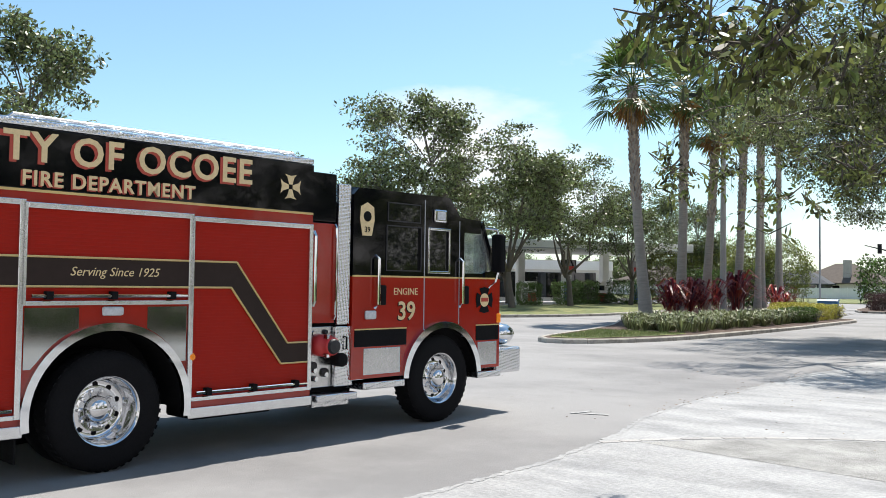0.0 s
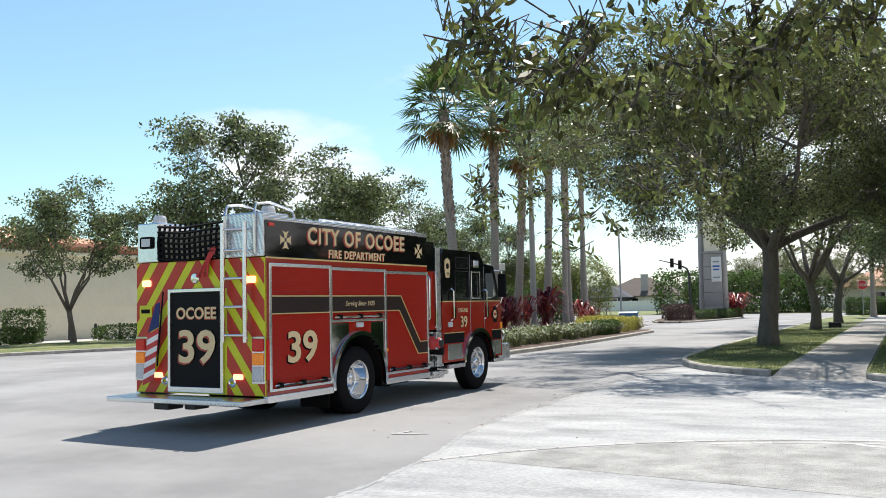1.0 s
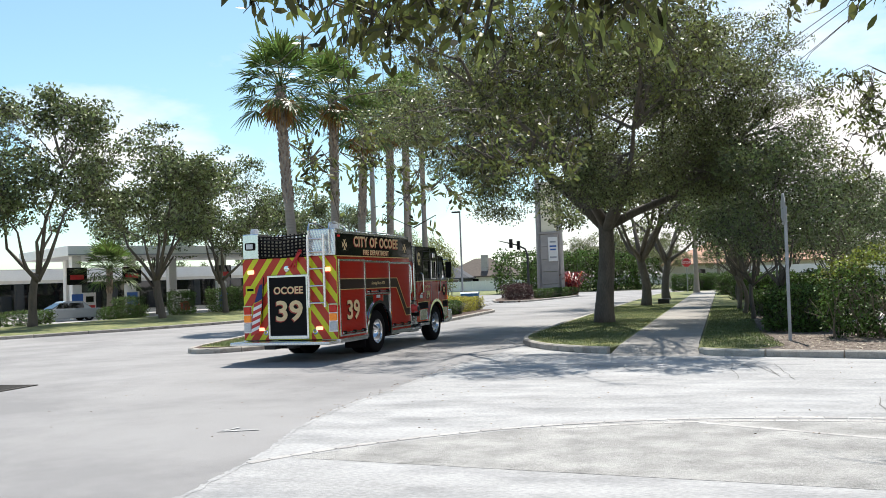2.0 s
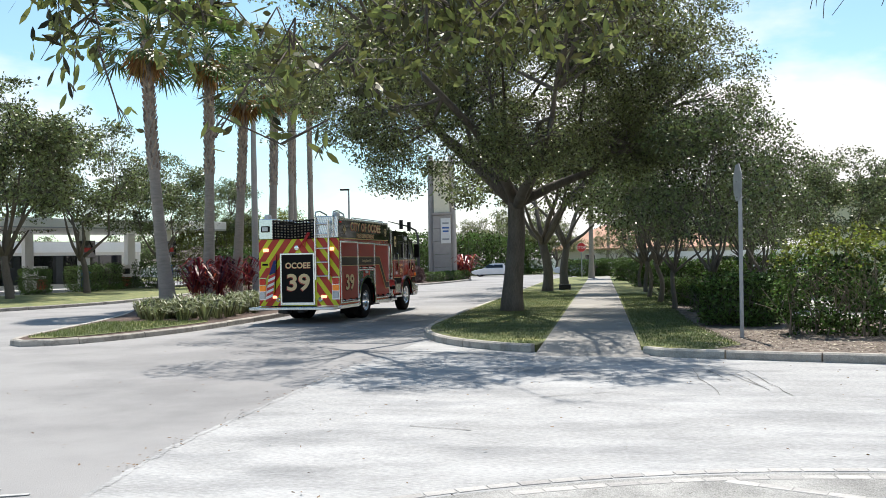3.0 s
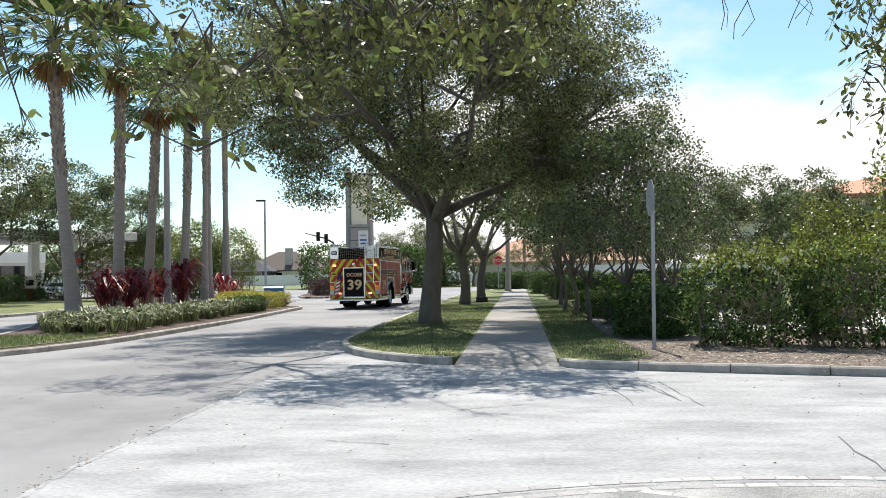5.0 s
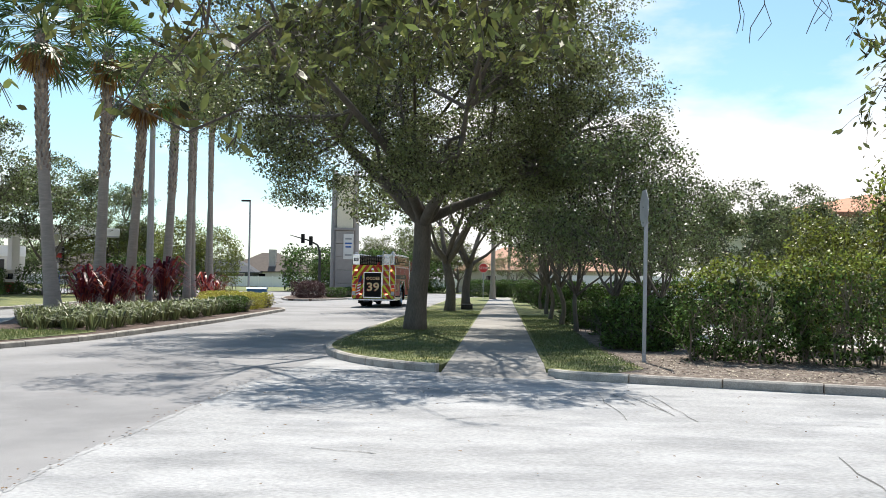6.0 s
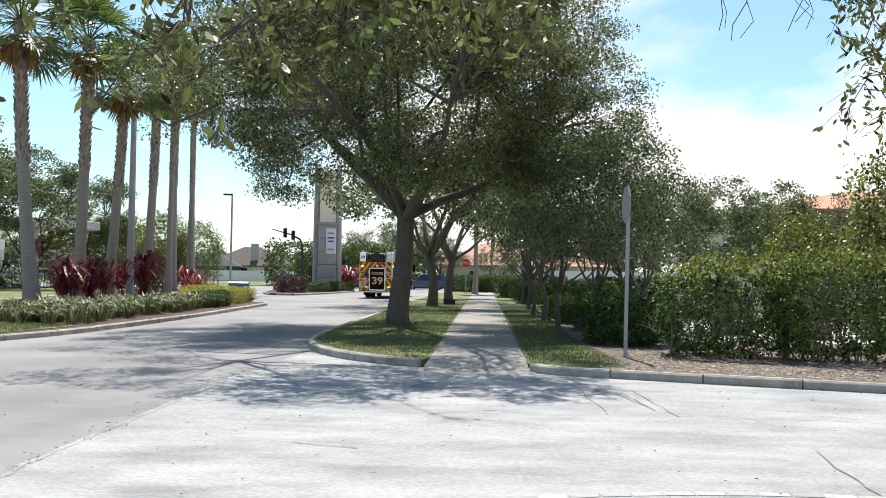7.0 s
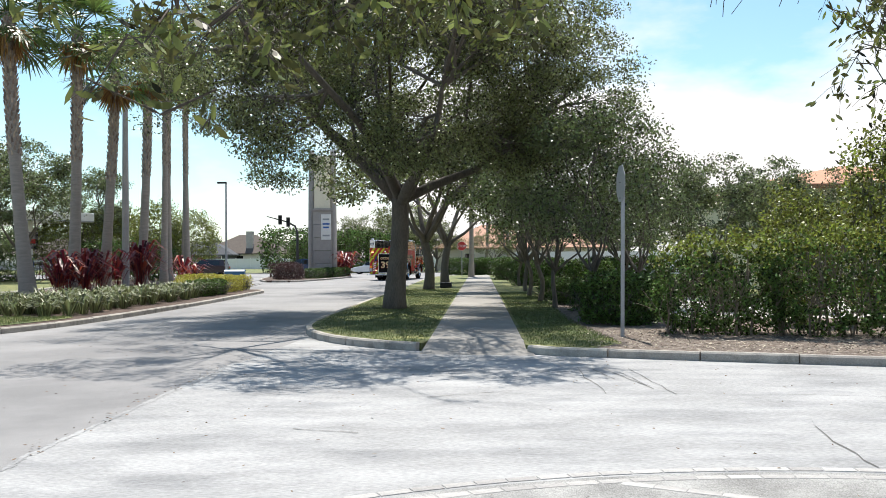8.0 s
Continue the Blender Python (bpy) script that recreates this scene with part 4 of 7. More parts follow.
for az, el in ((-13.2, 14.2), (-13.9, 13.6), (-17.4, 14.4), (-17.0, 13.9)):
    c = hang(az, el, 7.4, 0, 0)[0]
    j = Vector(limbs[2][2])
    w = rg.uniform(-0.12, 0.12, 4)
    wood.tube([j, j.lerp(c, 0.5) + Vector((0.12, 0, 0.4)), c + Vector((w[0] + 0.1, 0, 0.55)), c + Vector((w[1], 0, 0.3)), c + Vector((w[2] * 0.5, 0, 0.12)), c + Vector((-0.06, 0, 0))], [0.008, 0.006, 0.005, 0.004, 0.0035, 0.003], 4)
    wood.tube([c + Vector((w[1], 0, 0.3)), c + Vector((w[1] + 0.05, 0, 0.15)), c + Vector((w[3] + 0.1, 0, 0.02))], [0.004, 0.003, 0.0025], 4)
part("trunk", wood, BARK_NEAR, near, smooth=True)
tagged(near, "live oak whose leafy twigs hang beside the driveway", "tree")

# palms on the median, one light pole among them
palm_a = palm("fan_palm", 1, 10.9, 0.235, -0.7, "tall fan palm with brown hanging dead fronds")
palm_a.matrix_basis = pose(-17.2, 33.4, 0.12)
palm_b = palm("fan_palm", 2, 11.4, 0.225, 0.3, "tall fan palm with grey ringed trunk")
palm_b.matrix_basis = pose(-17.75, 38.2, 0.12)
palm_c = palm("fan_palm", 3, 15.6, 0.19, 0.2, "very tall slim fan palm with a grey trunk")
palm_c.matrix_basis = pose(-21.4, 59.5, 0.12)
for src, x, y, a, s in ((palm_a, -18.6, 43.6, 150, 0.98), (palm_b, -20.2, 52.6, 60, 1.12), (palm_c, -23.4, 70.5, 190, 1.05), (palm_c, -24.4, 72.5, 10, 1.0), (palm_c, -22.6, 64.0, 300, 0.96)):
    copy_thing(src, pose(x, y, 0.12, 0, 0, a) @ Matrix.Scale(s, 4))
pole = tagged(new("light_pole"), "grey concrete lamp pole among the palms", "street lamp")
part("post", Mesh().tube([(0, 0, -0.05), (0, 0, 6), (0, 0, 12)], [0.21, 0.17, 0.13], 12), STONE, pole)
part("arm", Mesh().tube([(0, 0, 11.9), (0.7, 0, 12.1)], [0.04, 0.03], 8), GALV, pole)
part("lamp_head", Mesh().box(0.6, 1.2, -0.16, 0.16, 12.05, 12.18, 0.03), DARK_METAL, pole)
pole.matrix_basis = pose(-19.6, 48.6, 0.12)
lamp2 = tagged(new("street_lamp"), "slim dark street lamp with a flat head", "street lamp")
part("post", Mesh().tube([(0, 0, -0.05), (0, 0, 8.2)], [0.1, 0.07], 10), GALV, lamp2)
part("lamp_head", Mesh().box(-0.75, 0.05, -0.15, 0.15, 8.15, 8.3, 0.03), DARK_METAL, lamp2)
lamp2.matrix_basis = pose(-21.9, 76, 0.0)

# median planting
nr = np.random.default_rng(51)
strap = [tuft("strap_plant", 60 + i, 46, 0.62, 0.022, LEAF_STRAP, "clump of pale variegated strap leaves in mulch", "plant", 0.12, 0.8) for i in range(3)]
spots = [(-11.5 - 0.5 * (i % 4) - nr.uniform(0, 0.5), 24.3 + i * 0.17 + nr.uniform(-0.2, 0.2)) for i in range(96)] + [(-12.9 - nr.uniform(0, 1.9), 25.4 + nr.uniform(0, 9)) for i in range(46)]
for i, (x, y) in enumerate(spots):
    if i < 3:
        ob = strap[i]
        ob.matrix_basis = pose(x, y, 0.12)
    else:
        ob = copy_thing(strap[i % 3], pose(x, y, 0.12, 0, 0, nr.uniform(0, 360)) @ Matrix.Scale(nr.uniform(0.95, 1.45), 4))
    tagged(ob, group="strap plants on the median")
ti = [tuft("ti_plant", 70 + i, 72, 0.62, 0.05, LEAF_RED, "dark red ti plant with broad glossy leaves", "shrub", 0.55, 1.5, stem=1.3) for i in range(2)]
for i, (x, y, s) in enumerate([(-16.8, 35.0, 1.05), (-17.0, 36.2, 1.2), (-16.7, 37.2, 1.0), (-17.9, 39.8, 1.1), (-17.8, 41.0, 1.2), (-18.8, 41.8, 1.05), (-19.0, 46.0, 1.2), (-19.6, 50.6, 1.35), (-20.0, 51.6, 1.25), (-20.6, 54.0, 1.3), (-14.6, 44.6, 0.8), (-16.4, 48.5, 0.9)]):
    tagged(copy_thing(ti[i % 2], pose(x, y, 0.12, 0, 0, i * 77) @ Matrix.Scale(s, 4)) if i > 1 else ti[i], group="ti plants on the median")
    if i < 2:
        ti[i].matrix_basis = pose(x, y, 0.12) @ Matrix.Scale(s, 4)
gold = shrub("golden_shrub", 81, (1.8, 1.5, 0.8), 3200, 0.08, LEAF_GOLD, "low clipped golden shrub at the median tip", group="shrubs at the median tip")
gold.matrix_basis = pose(-12.6, 44.6, 0.12)
for x, y, s, a in ((-13.6, 45.6, 1.0, 30), (-12.3, 42.2, 1.0, 80), (-13.8, 43.2, 1.1, 120), (-13.2, 40.4, 0.9, 10), (-15.0, 46.0, 1.0, 66)):
    copy_thing(gold, pose(x, y, 0.12, 0, 0, a) @ Matrix.Scale(s, 4))
green_low = shrub("low_shrub", 82, (1.4, 1.3, 0.7), 2600, 0.08, LEAF_HEDGE, "low clipped green shrub on the median", group="shrubs at the median tip")
green_low.matrix_basis = pose(-12.0, 39.0, 0.12)
for x, y in ((-11.9, 37.6), (-12.6, 41.2)):
    copy_thing(green_low, pose(x, y, 0.12, 0, 0, 40 * x))
rb = shrub("round_bush", 83, (3.4, 3.0, 2.6), 4200, 0.16, LEAF_HEDGE, "large rounded dark green bush", group="bushes on the far side")
rb.matrix_basis = pose(-24.5, 66, 0.1)
for x, y, s in ((-37.8, 48.5, 0.6), (-36.6, 61.5, 0.8), (-35.6, 57, 0.75), (-35.0, 65.5, 0.85), (-36.5, 52.8, 0.7), (-41.5, 28.5, 0.75), (-30.0, 71, 1.25)):
    copy_thing(rb, pose(x, y, 0.1, 0, 0, 31 * x) @ Matrix.Scale(s, 4))

# hedges by the driveway
HEDGE_STEM = mat("hedge_stem", (0.19, 0.155, 0.12), 0.9, vary=0.25, scale=10)
hedge = shrub("hedge", 91, (2.6, 1.8, 2.0), 13500, 0.085, LEAF_HEDGE, "tall loose hedge with bare stems below, top leaves coloured as sunlit", "hedge", pose(4.5, 18.6, 0.1, 0, 0, -14), 24, "hedges by the driveway", 0.0, HEDGE_STEM, LEAF_SUNLIT, 3.6, 0.36)
hedge2 = shrub("hedge", 92, (2.9, 1.9, 2.25), 14500, 0.085, LEAF_HEDGE, "tall loose hedge with bare stems and yellow-green tops coloured as sunlit", "hedge", pose(6.6, 18.0, 0.1, 0, 0, -16), 28, "hedges by the driveway", 0.0, HEDGE_STEM, LEAF_SUNLIT, 3.6, 0.36)
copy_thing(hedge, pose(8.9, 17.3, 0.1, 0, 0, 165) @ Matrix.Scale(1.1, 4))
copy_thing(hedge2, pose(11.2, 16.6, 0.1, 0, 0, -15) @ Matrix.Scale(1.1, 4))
low_hedge = shrub("hedge", 93, (1.9, 1.4, 1.22), 6500, 0.09, LEAF_HEDGE, "dense dark green clipped hedge", "hedge", pose(2.95, 21.2, 0.1, 0, 0, -18), 14, "hedges by the driveway")
copy_thing(low_hedge, pose(3.3, 23.4, 0.1, 0, 0, 70) @ Matrix.Scale(0.95, 4))
for x, y, s in ((3.0, 26.5, 0.72), (4.9, 26.2, 0.8), (6.6, 25.6, 0.8), (8.4, 25.0, 0.85), (10.4, 24.6, 0.9), (2.7, 30, 0.7), (2.6, 34, 0.7), (4.2, 37, 1.2), (6.2, 36, 1.3), (8.4, 35, 1.3), (3.6, 44, 1.2), (5.6, 43, 1.3), (2.6, 50, 1.1), (2.7, 57, 1.2)):
    copy_thing(low_hedge, pose(x, y, 0.1, 0, 0, 12 * x) @ Matrix.Scale(s, 4))
bush = shrub("tall_bush", 94, (3.6, 2.6, 4.8), 15000, 0.12, LEAF_YELLOW, "tall airy yellow-green bush behind the hedge", "shrub", pose(9.7, 21.4, 0.1), 24, power=2.4, lumps=0.42, gaps=-0.1)
copy_thing(bush, pose(7.0, 21.3, 0.1, 0, 0, 70) @ Matrix.Scale(0.66, 4))
copy_thing(bush, pose(12.2, 19.8, 0.1, 0, 0, 100) @ Matrix.Scale(1.15, 4))

# out of view: hedges and oaks added for the engine's panels to reflect
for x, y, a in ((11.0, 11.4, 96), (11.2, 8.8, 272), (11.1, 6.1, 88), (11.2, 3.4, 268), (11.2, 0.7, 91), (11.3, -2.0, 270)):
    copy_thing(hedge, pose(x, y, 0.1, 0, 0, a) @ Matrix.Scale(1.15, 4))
for x, y, a, s in ((24, 15, 0, 0.85), (31, 13.5, 70, 0.9), (18, 20, 150, 0.7), (38, 9, 200, 0.9), (44, -6, 20, 1.0), (30, -28, 300, 1.0), (17, -29, 110, 0.95), (4, -31, 190, 1.0), (-9, -30, 250, 0.9)):
    tagged(copy_thing(side_oak, pose(x, y, 0.0, 0, 0, a) @ Matrix.Scale(s, 4)), "unseen oak with a full crown, added round the driveway for reflections", group="oaks round the driveway")

for x, y, a, s in ((-31.6, 74.2, 40, 1.25), (-34.0, 70.5, 200, 1.1)):
    tagged(copy_thing(bush, pose(x, y, 0.1, 0, 0, a) @ Matrix.Scale(s, 4)), "tall bright green bush on the far verge", "shrub")

meter = tagged(new("meter_post"), "short dark post with a blue cap by the hedge", "meter post")
part("post", Mesh().box(-0.05, 0.05, -0.05, 0.05, 0.0, 0.40, 0.006), DARK_METAL, meter)
part("cap", Mesh().box(-0.12, 0.12, -0.10, 0.10, 0.40, 0.49, 0.02), BIN_BLUE, meter, "bright blue cap")
meter.matrix_basis = pose(6.95, 16.2, 0.12)


# ---- far things ----
def window(x, y, z, w, h, parent, face="x", name="window"):
    """A framed window on a wall that faces x or y (the wall's outer face at x or y)."""
    fr, gl = Mesh(), Mesh()
    t = 0.06
    if face == "y":
        fr.box(x - w / 2, x + w / 2, y - 0.05, y + 0.02, z, z + t).box(x - w / 2, x + w / 2, y - 0.05, y + 0.02, z + h - t, z + h)
        fr.box(x - w / 2, x - w / 2 + t, y - 0.05, y + 0.02, z + t, z + h - t).box(x + w / 2 - t, x + w / 2, y - 0.05, y + 0.02, z + t, z + h - t)
        gl.box(x - w / 2 + t, x + w / 2 - t, y - 0.02, y + 0.02, z + t, z + h - t)
    else:
        fr.box(x - 0.02, x + 0.05, y - w / 2, y + w / 2, z, z + t).box(x - 0.02, x + 0.05, y - w / 2, y + w / 2, z + h - t, z + h)
        fr.box(x - 0.02, x + 0.05, y - w / 2, y - w / 2 + t, z + t, z + h - t).box(x - 0.02, x + 0.05, y + w / 2 - t, y + w / 2, z + t, z + h - t)
        gl.box(x - 0.02, x + 0.02, y - w / 2 + t, y + w / 2 - t, z + t, z + h - t)
    wf = part(name, fr, WHITE, parent)
    part("pane", gl, DARK_GLASS, wf)


def hip_roof(name, x0, x1, y0, y1, z, rise, over, material, parent, rows=0):
    a, b, c, d = (x0 - over, y0 - over), (x1 + over, y0 - over), (x1 + over, y1 + over), (x0 - over, y1 + over)
    w, l = x1 - x0 + 2 * over, y1 - y0 + 2 * over
    if w > l:
        r0, r1 = (a[0] + l / 2, (a[1] + d[1]) / 2), (b[0] - l / 2, (a[1] + d[1]) / 2)
        faces = [(0, 1, 5, 4), (1, 2, 5), (2, 3, 4, 5), (3, 0, 4)]
    else:
        r0, r1 = ((a[0] + b[0]) / 2, a[1] + w / 2), ((a[0] + b[0]) / 2, d[1] - w / 2)
        faces = [(0, 1, 4), (1, 2, 5, 4), (2, 3, 5), (3, 0, 4, 5)]
    vs = [(*p, z) for p in (a, b, c, d)] + [(*r0, z + rise), (*r1, z + rise)] + [(*p, z - 0.18) for p in (a, b, c, d)]
    return part(name, Mesh().add(vs, faces + [(6, 7, 8, 9)] + [(i, 6 + i, 6 + (i + 1) % 4, (i + 1) % 4) for i in range(4)]), material, parent)


# bank building with a clay tile roof
bank = tagged(new("bank_building"), "low cream stucco building with clay tile roof edge", "building")
part("wall", Mesh().box(-62, -46.5, 20, 45.6, -0.1, 5.4), CREAM, bank)
part("cornice", Mesh().box(-62.3, -46.2, 19.7, 45.9, 5.4, 5.75, 0.06), CREAM, bank)
part("band", Mesh().box(-46.5, -46.44, 20, 45.6, 2.1, 2.18), CREAM, bank)
roof = hip_roof("roof", -62, -46.5, 20, 45.6, 5.8, 2.0, 0.3, TILE, bank)
tl = data("roof_tile", Mesh().tube([(0, 0, 0), (-1.6, 0, 0.42)], [0.14, 0.13], 6), TILE)
for i in range(62):
    share("roof_tile", tl, roof, pose(-46.15, 19.9 + i * 0.42, 5.85))
bol = data("bollard", Mesh().tube([(0, 0, -0.05), (0, 0, 0.95), (0, 0, 1.0)], [0.09, 0.09, 0.05], 10), DARK_METAL)
for i in range(8):
    b = new("bollard", bol)
    b.matrix_basis = pose(-45.0, 30.5 + i * 2.0, 0.0)
    tagged(b, "short black steel bollard by the cream wall", "bollard", "bollards by the wall")

# filling station
station = tagged(new("filling_station"), "white filling station canopy on pillars with red and blue panels", "canopy")
ax = Matrix.Translation((-44.8, 51.0, 0)) @ pose(0, 0, 0, 0, 0, -31.5)
station.matrix_basis = ax
part("canopy_roof", Mesh().box(-12, 0, 0, 25, 4.75, 5.5, 0.05), WHITE, station)
part("fascia_stripe", Mesh().box(0.005, 0.03, 0, 25, 4.78, 4.86), GALV, station)
for k, (dx, dy) in enumerate([(-1.5, 1.0), (-1.5, 5.2), (-1.5, 13), (-1.5, 20), (-9, 3), (-9, 12), (-9, 21)]):
    p = part("pillar", Mesh().box(dx - 0.35, dx + 0.35, dy - 0.35, dy + 0.35, -0.05, 4.75, 0.03), WHITE, station)
    if k < 4:
        part("sign_panel", Mesh().box(dx + 0.36, dx + 0.4, dy - 0.75, dy + 0.75, 2.6, 3.9, 0.01), DARK_GLASS, p)
        part("sign_stripe", Mesh().box(dx + 0.4, dx + 0.42, dy - 0.5, dy + 0.5, 3.0, 3.35), SIGN_RED, p)
        part("poster", Mesh().box(dx + 0.36, dx + 0.40, dy - 0.42, dy + 0.42, 0.3, 1.9), SIGN_BLUE, p)
pump = tagged(new("fuel_pump"), "red and white fuel pump under the canopy", "fuel pump", "fuel pumps")
part("cabinet", Mesh().box(-0.3, 0.3, -0.5, 0.5, 0, 2.0, 0.04), WHITE, pump)
part("panel", Mesh().box(0.305, 0.33, -0.42, 0.42, 0.2, 1.0), SIGN_RED, pump)
part("display", Mesh().box(0.305, 0.33, -0.3, 0.3, 1.25, 1.7), DARK_GLASS, pump)
pump.matrix_basis = ax @ pose(-4.5, 3.0, 0)
for dx, dy in ((-4.5, 11), (-4.5, 18), (-8, 8)):
    copy_thing(pump, ax @ pose(dx, dy, 0))
shop = tagged(new("station_shop"), "dark-fronted low shop behind the pumps", "building")
part("wall", Mesh().box(-26, -16, -6, 26, -0.05, 4.3), STUCCO, shop)
part("front_glass", Mesh().box(-16, -15.95, -4, 24, 0.4, 3.0), DARK_GLASS, shop)
part("fascia", Mesh().box(-16, -15.9, -6, 26, 3.3, 4.2), WHITE, shop)
shop.matrix_basis = ax
for i, (x, y, w) in enumerate([(-41.2, 27, 4.0), (-40.2, 34.5, 4.2), (-39.2, 40.5, 4.0), (-38.4, 48.8, 4.5), (-41.2, 19, 4), (-38.0, 66, 4)]):
    h = shrub("hedge", 120, (4.2, 1.3, 0.95), 3000, 0.13, LEAF_HEDGE, "low clipped hedge along the car park", "hedge", None, 8, "hedges along the car park") if i == 0 else copy_thing(h, Matrix())
    h.matrix_basis = pose(x, y, 0.05, 0, 0, 80 - i)
small_palm = palm("young_palm", 9, 3.6, 0.2, 0.2, "young fan palm by the filling station", False)
small_palm.matrix_basis = pose(-42.5, 52.5, 0.0)
tagged(small_palm, group="palms by the filling station")


# cars
def car(name, colour, kind, label):
    """A car in parts: body from a side profile, glasshouse, panes, wheels, lamps; drives towards +y."""
    c = tagged(new(name), label, "car")
    paint = mat(name + "_paint", colour, 0.25, vary=0.04, coat=0.8)
    tall = kind == "suv"
    L, W, zt = (4.7, 1.88, 1.68) if tall else (4.75, 1.8, 1.42)
    belt = 1.02 if tall else 0.88
    side = [(-L / 2, 0.38), (-L / 2 - 0.02, 0.75), (-L / 2 + 0.1, belt), (L / 2 - 1.35, belt), (L / 2 - 0.35, belt - 0.17), (L / 2, belt - 0.34), (L / 2, 0.38), (L / 2 - 0.4, 0.22), (-L / 2 + 0.4, 0.22)]
    m = Mesh()
    m.prism([(-W / 2, y, z) for y, z in side], (W, 0, 0))
    body = part("body", m, paint, c)
    bv = body.modifiers.new("bevel", "BEVEL")
    bv.width, bv.segments = 0.07, 2
    back = -L / 2 + (0.12 if tall else 0.75)
    cab = [(back, belt - 0.02), (back + (0.25 if tall else 0.55), zt - 0.03), (0.1, zt), (L / 2 - 2.05, zt - 0.06), (L / 2 - 1.25, belt - 0.02)]
    m = Mesh()
    n = len(cab)
    vs = [(-W / 2 + 0.06 + 0.16 * (z - belt) / (zt - belt), y, z) for y, z in cab] + [(W / 2 - 0.06 - 0.16 * (z - belt) / (zt - belt), y, z) for y, z in cab]
    m.add(vs, [tuple(range(n)), tuple(range(2 * n - 1, n - 1, -1))] + [(i, i + n, (i + 1) % n + n, (i + 1) % n) for i in range(n)])
    part("cabin", m, paint, c)
    for sgn in (-1, 1):
        for y0, y1 in ((back + 0.55, -0.1), (0.0, L / 2 - 1.75)):
            h0, h1 = belt + 0.05, zt - 0.14
            x0, x1 = sgn * (W / 2 - 0.055 - 0.16 * 0.1), sgn * (W / 2 - 0.05 - 0.16 * (h1 - belt) / (zt - belt))
            part("side_window", Mesh().prism([(x0 + sgn * 0.012, y0, h0), (x0 + sgn * 0.012, y1 + 0.25, h0), (x1 + sgn * 0.012, y1, h1), (x1 + sgn * 0.012, y0 + 0.05, h1)], (sgn * 0.006, 0, 0)), DARK_GLASS, c)
        part("tail_lamp", Mesh().box(sgn * W / 2 - sgn * 0.3 - 0.1, sgn * W / 2 - sgn * 0.16 + 0.08, -L / 2 - 0.035, -L / 2 + 0.05, 0.72, 0.86, 0.02), LAMP_RED, c)
        part("head_lamp", Mesh().box(sgn * W / 2 - sgn * 0.3 - 0.12, sgn * W / 2 - sgn * 0.16 + 0.08, L / 2 - 0.25, L / 2 + 0.01, 0.5, 0.62, 0.02), LAMP_WHITE, c)
    e = cab
    part("rear_window", Mesh().prism([(-W / 2 + 0.2, e[0][0] + 0.05, belt + 0.08), (W / 2 - 0.2, e[0][0] + 0.05, belt + 0.08), (W / 2 - 0.3, e[1][0] - 0.06, zt - 0.12), (-W / 2 + 0.3, e[1][0] - 0.06, zt - 0.12)], (0, -0.03, 0.012)), DARK_GLASS, c)
    part("windscreen", Mesh().prism([(-W / 2 + 0.16, e[4][0] - 0.03, belt + 0.03), (W / 2 - 0.16, e[4][0] - 0.03, belt + 0.03), (W / 2 - 0.28, e[3][0] + 0.04, zt - 0.1), (-W / 2 + 0.28, e[3][0] + 0.04, zt - 0.1)], (0, 0.03, 0.02)), DARK_GLASS, c)
    for sx in (-1, 1):
        for y in (-L / 2 + 0.95, L / 2 - 0.9):
            w = new("wheel")
            w.parent = c
            w.matrix_basis = pose(sx * (W / 2 - 0.12), y, 0.33)
            part("tyre", Mesh().lathe([(0.20, -0.1), (0.31, -0.1), (0.335, -0.07), (0.335, 0.07), (0.31, 0.1), (0.20, 0.1)], "x", n=20), BLACK_DULL, w, smooth=True)
            part("rim", Mesh().lathe([(0.0, 0.07 * sx), (0.12, 0.08 * sx), (0.2, 0.06 * sx), (0.21, 0.1 * sx)], "x", n=20), ALU, w)
    return c


parked = car("saloon_car", (0.28, 0.31, 0.34), "sedan", "parked silver-grey saloon car by the filling station")
parked.matrix_basis = pose(-43.2, 48.6, 0.0, 0, 0, 152)
TRAFFIC = [(car("white_car", (0.75, 0.76, 0.78), "sedan", "white saloon car on the cross street"), 48.3, -20.0, 97.0),
           (car("silver_suv", (0.42, 0.47, 0.52), "suv", "silver-blue estate car on the cross street"), 57.1, -20.0, 97.0),
           (car("black_suv", (0.035, 0.02, 0.025), "suv", "dark maroon off-road car on the cross street"), 91.5, -15.2, 97.0),
           (car("blue_suv", (0.03, 0.05, 0.11), "suv", "dark blue off-road car on the cross street"), 84.5, -13.0, 97.0),
           (car("pale_car", (0.70, 0.72, 0.74), "sedan", "pale saloon car on the cross street"), 93.0, -13.1, 97.0)]

# pylon sign
pylon = tagged(new("pylon_sign"), "tall stone pylon sign with white panels between columns", "sign")
for sx in (-1, 1):
    part("column", Mesh().tube([(sx * 0.98, 0.2, -0.05), (sx * 0.95, 0.2, 6), (sx * 0.92, 0.2, 11)], [0.30, 0.27, 0.25], 14), STONE, pylon)
for i in range(5):
    part("stone_block", Mesh().box(-0.78, 0.78, -0.55, 0.55, 0.0 + i * 1.14, 1.11 + i * 1.14, 0.02), STONE, pylon)
part("ledge", Mesh().box(-0.85, 0.85, -0.65, 0.65, 5.7, 5.92, 0.03), STONE, pylon)
part("upper_panel", Mesh().box(-0.68, 0.68, -0.4, 0.4, 5.92, 10.5, 0.03), CREAM, pylon)
sg = part("sign_panel", Mesh().box(-0.1, 0.76, -0.62, -0.56, 3.2, 5.4, 0.02), WHITE, pylon)
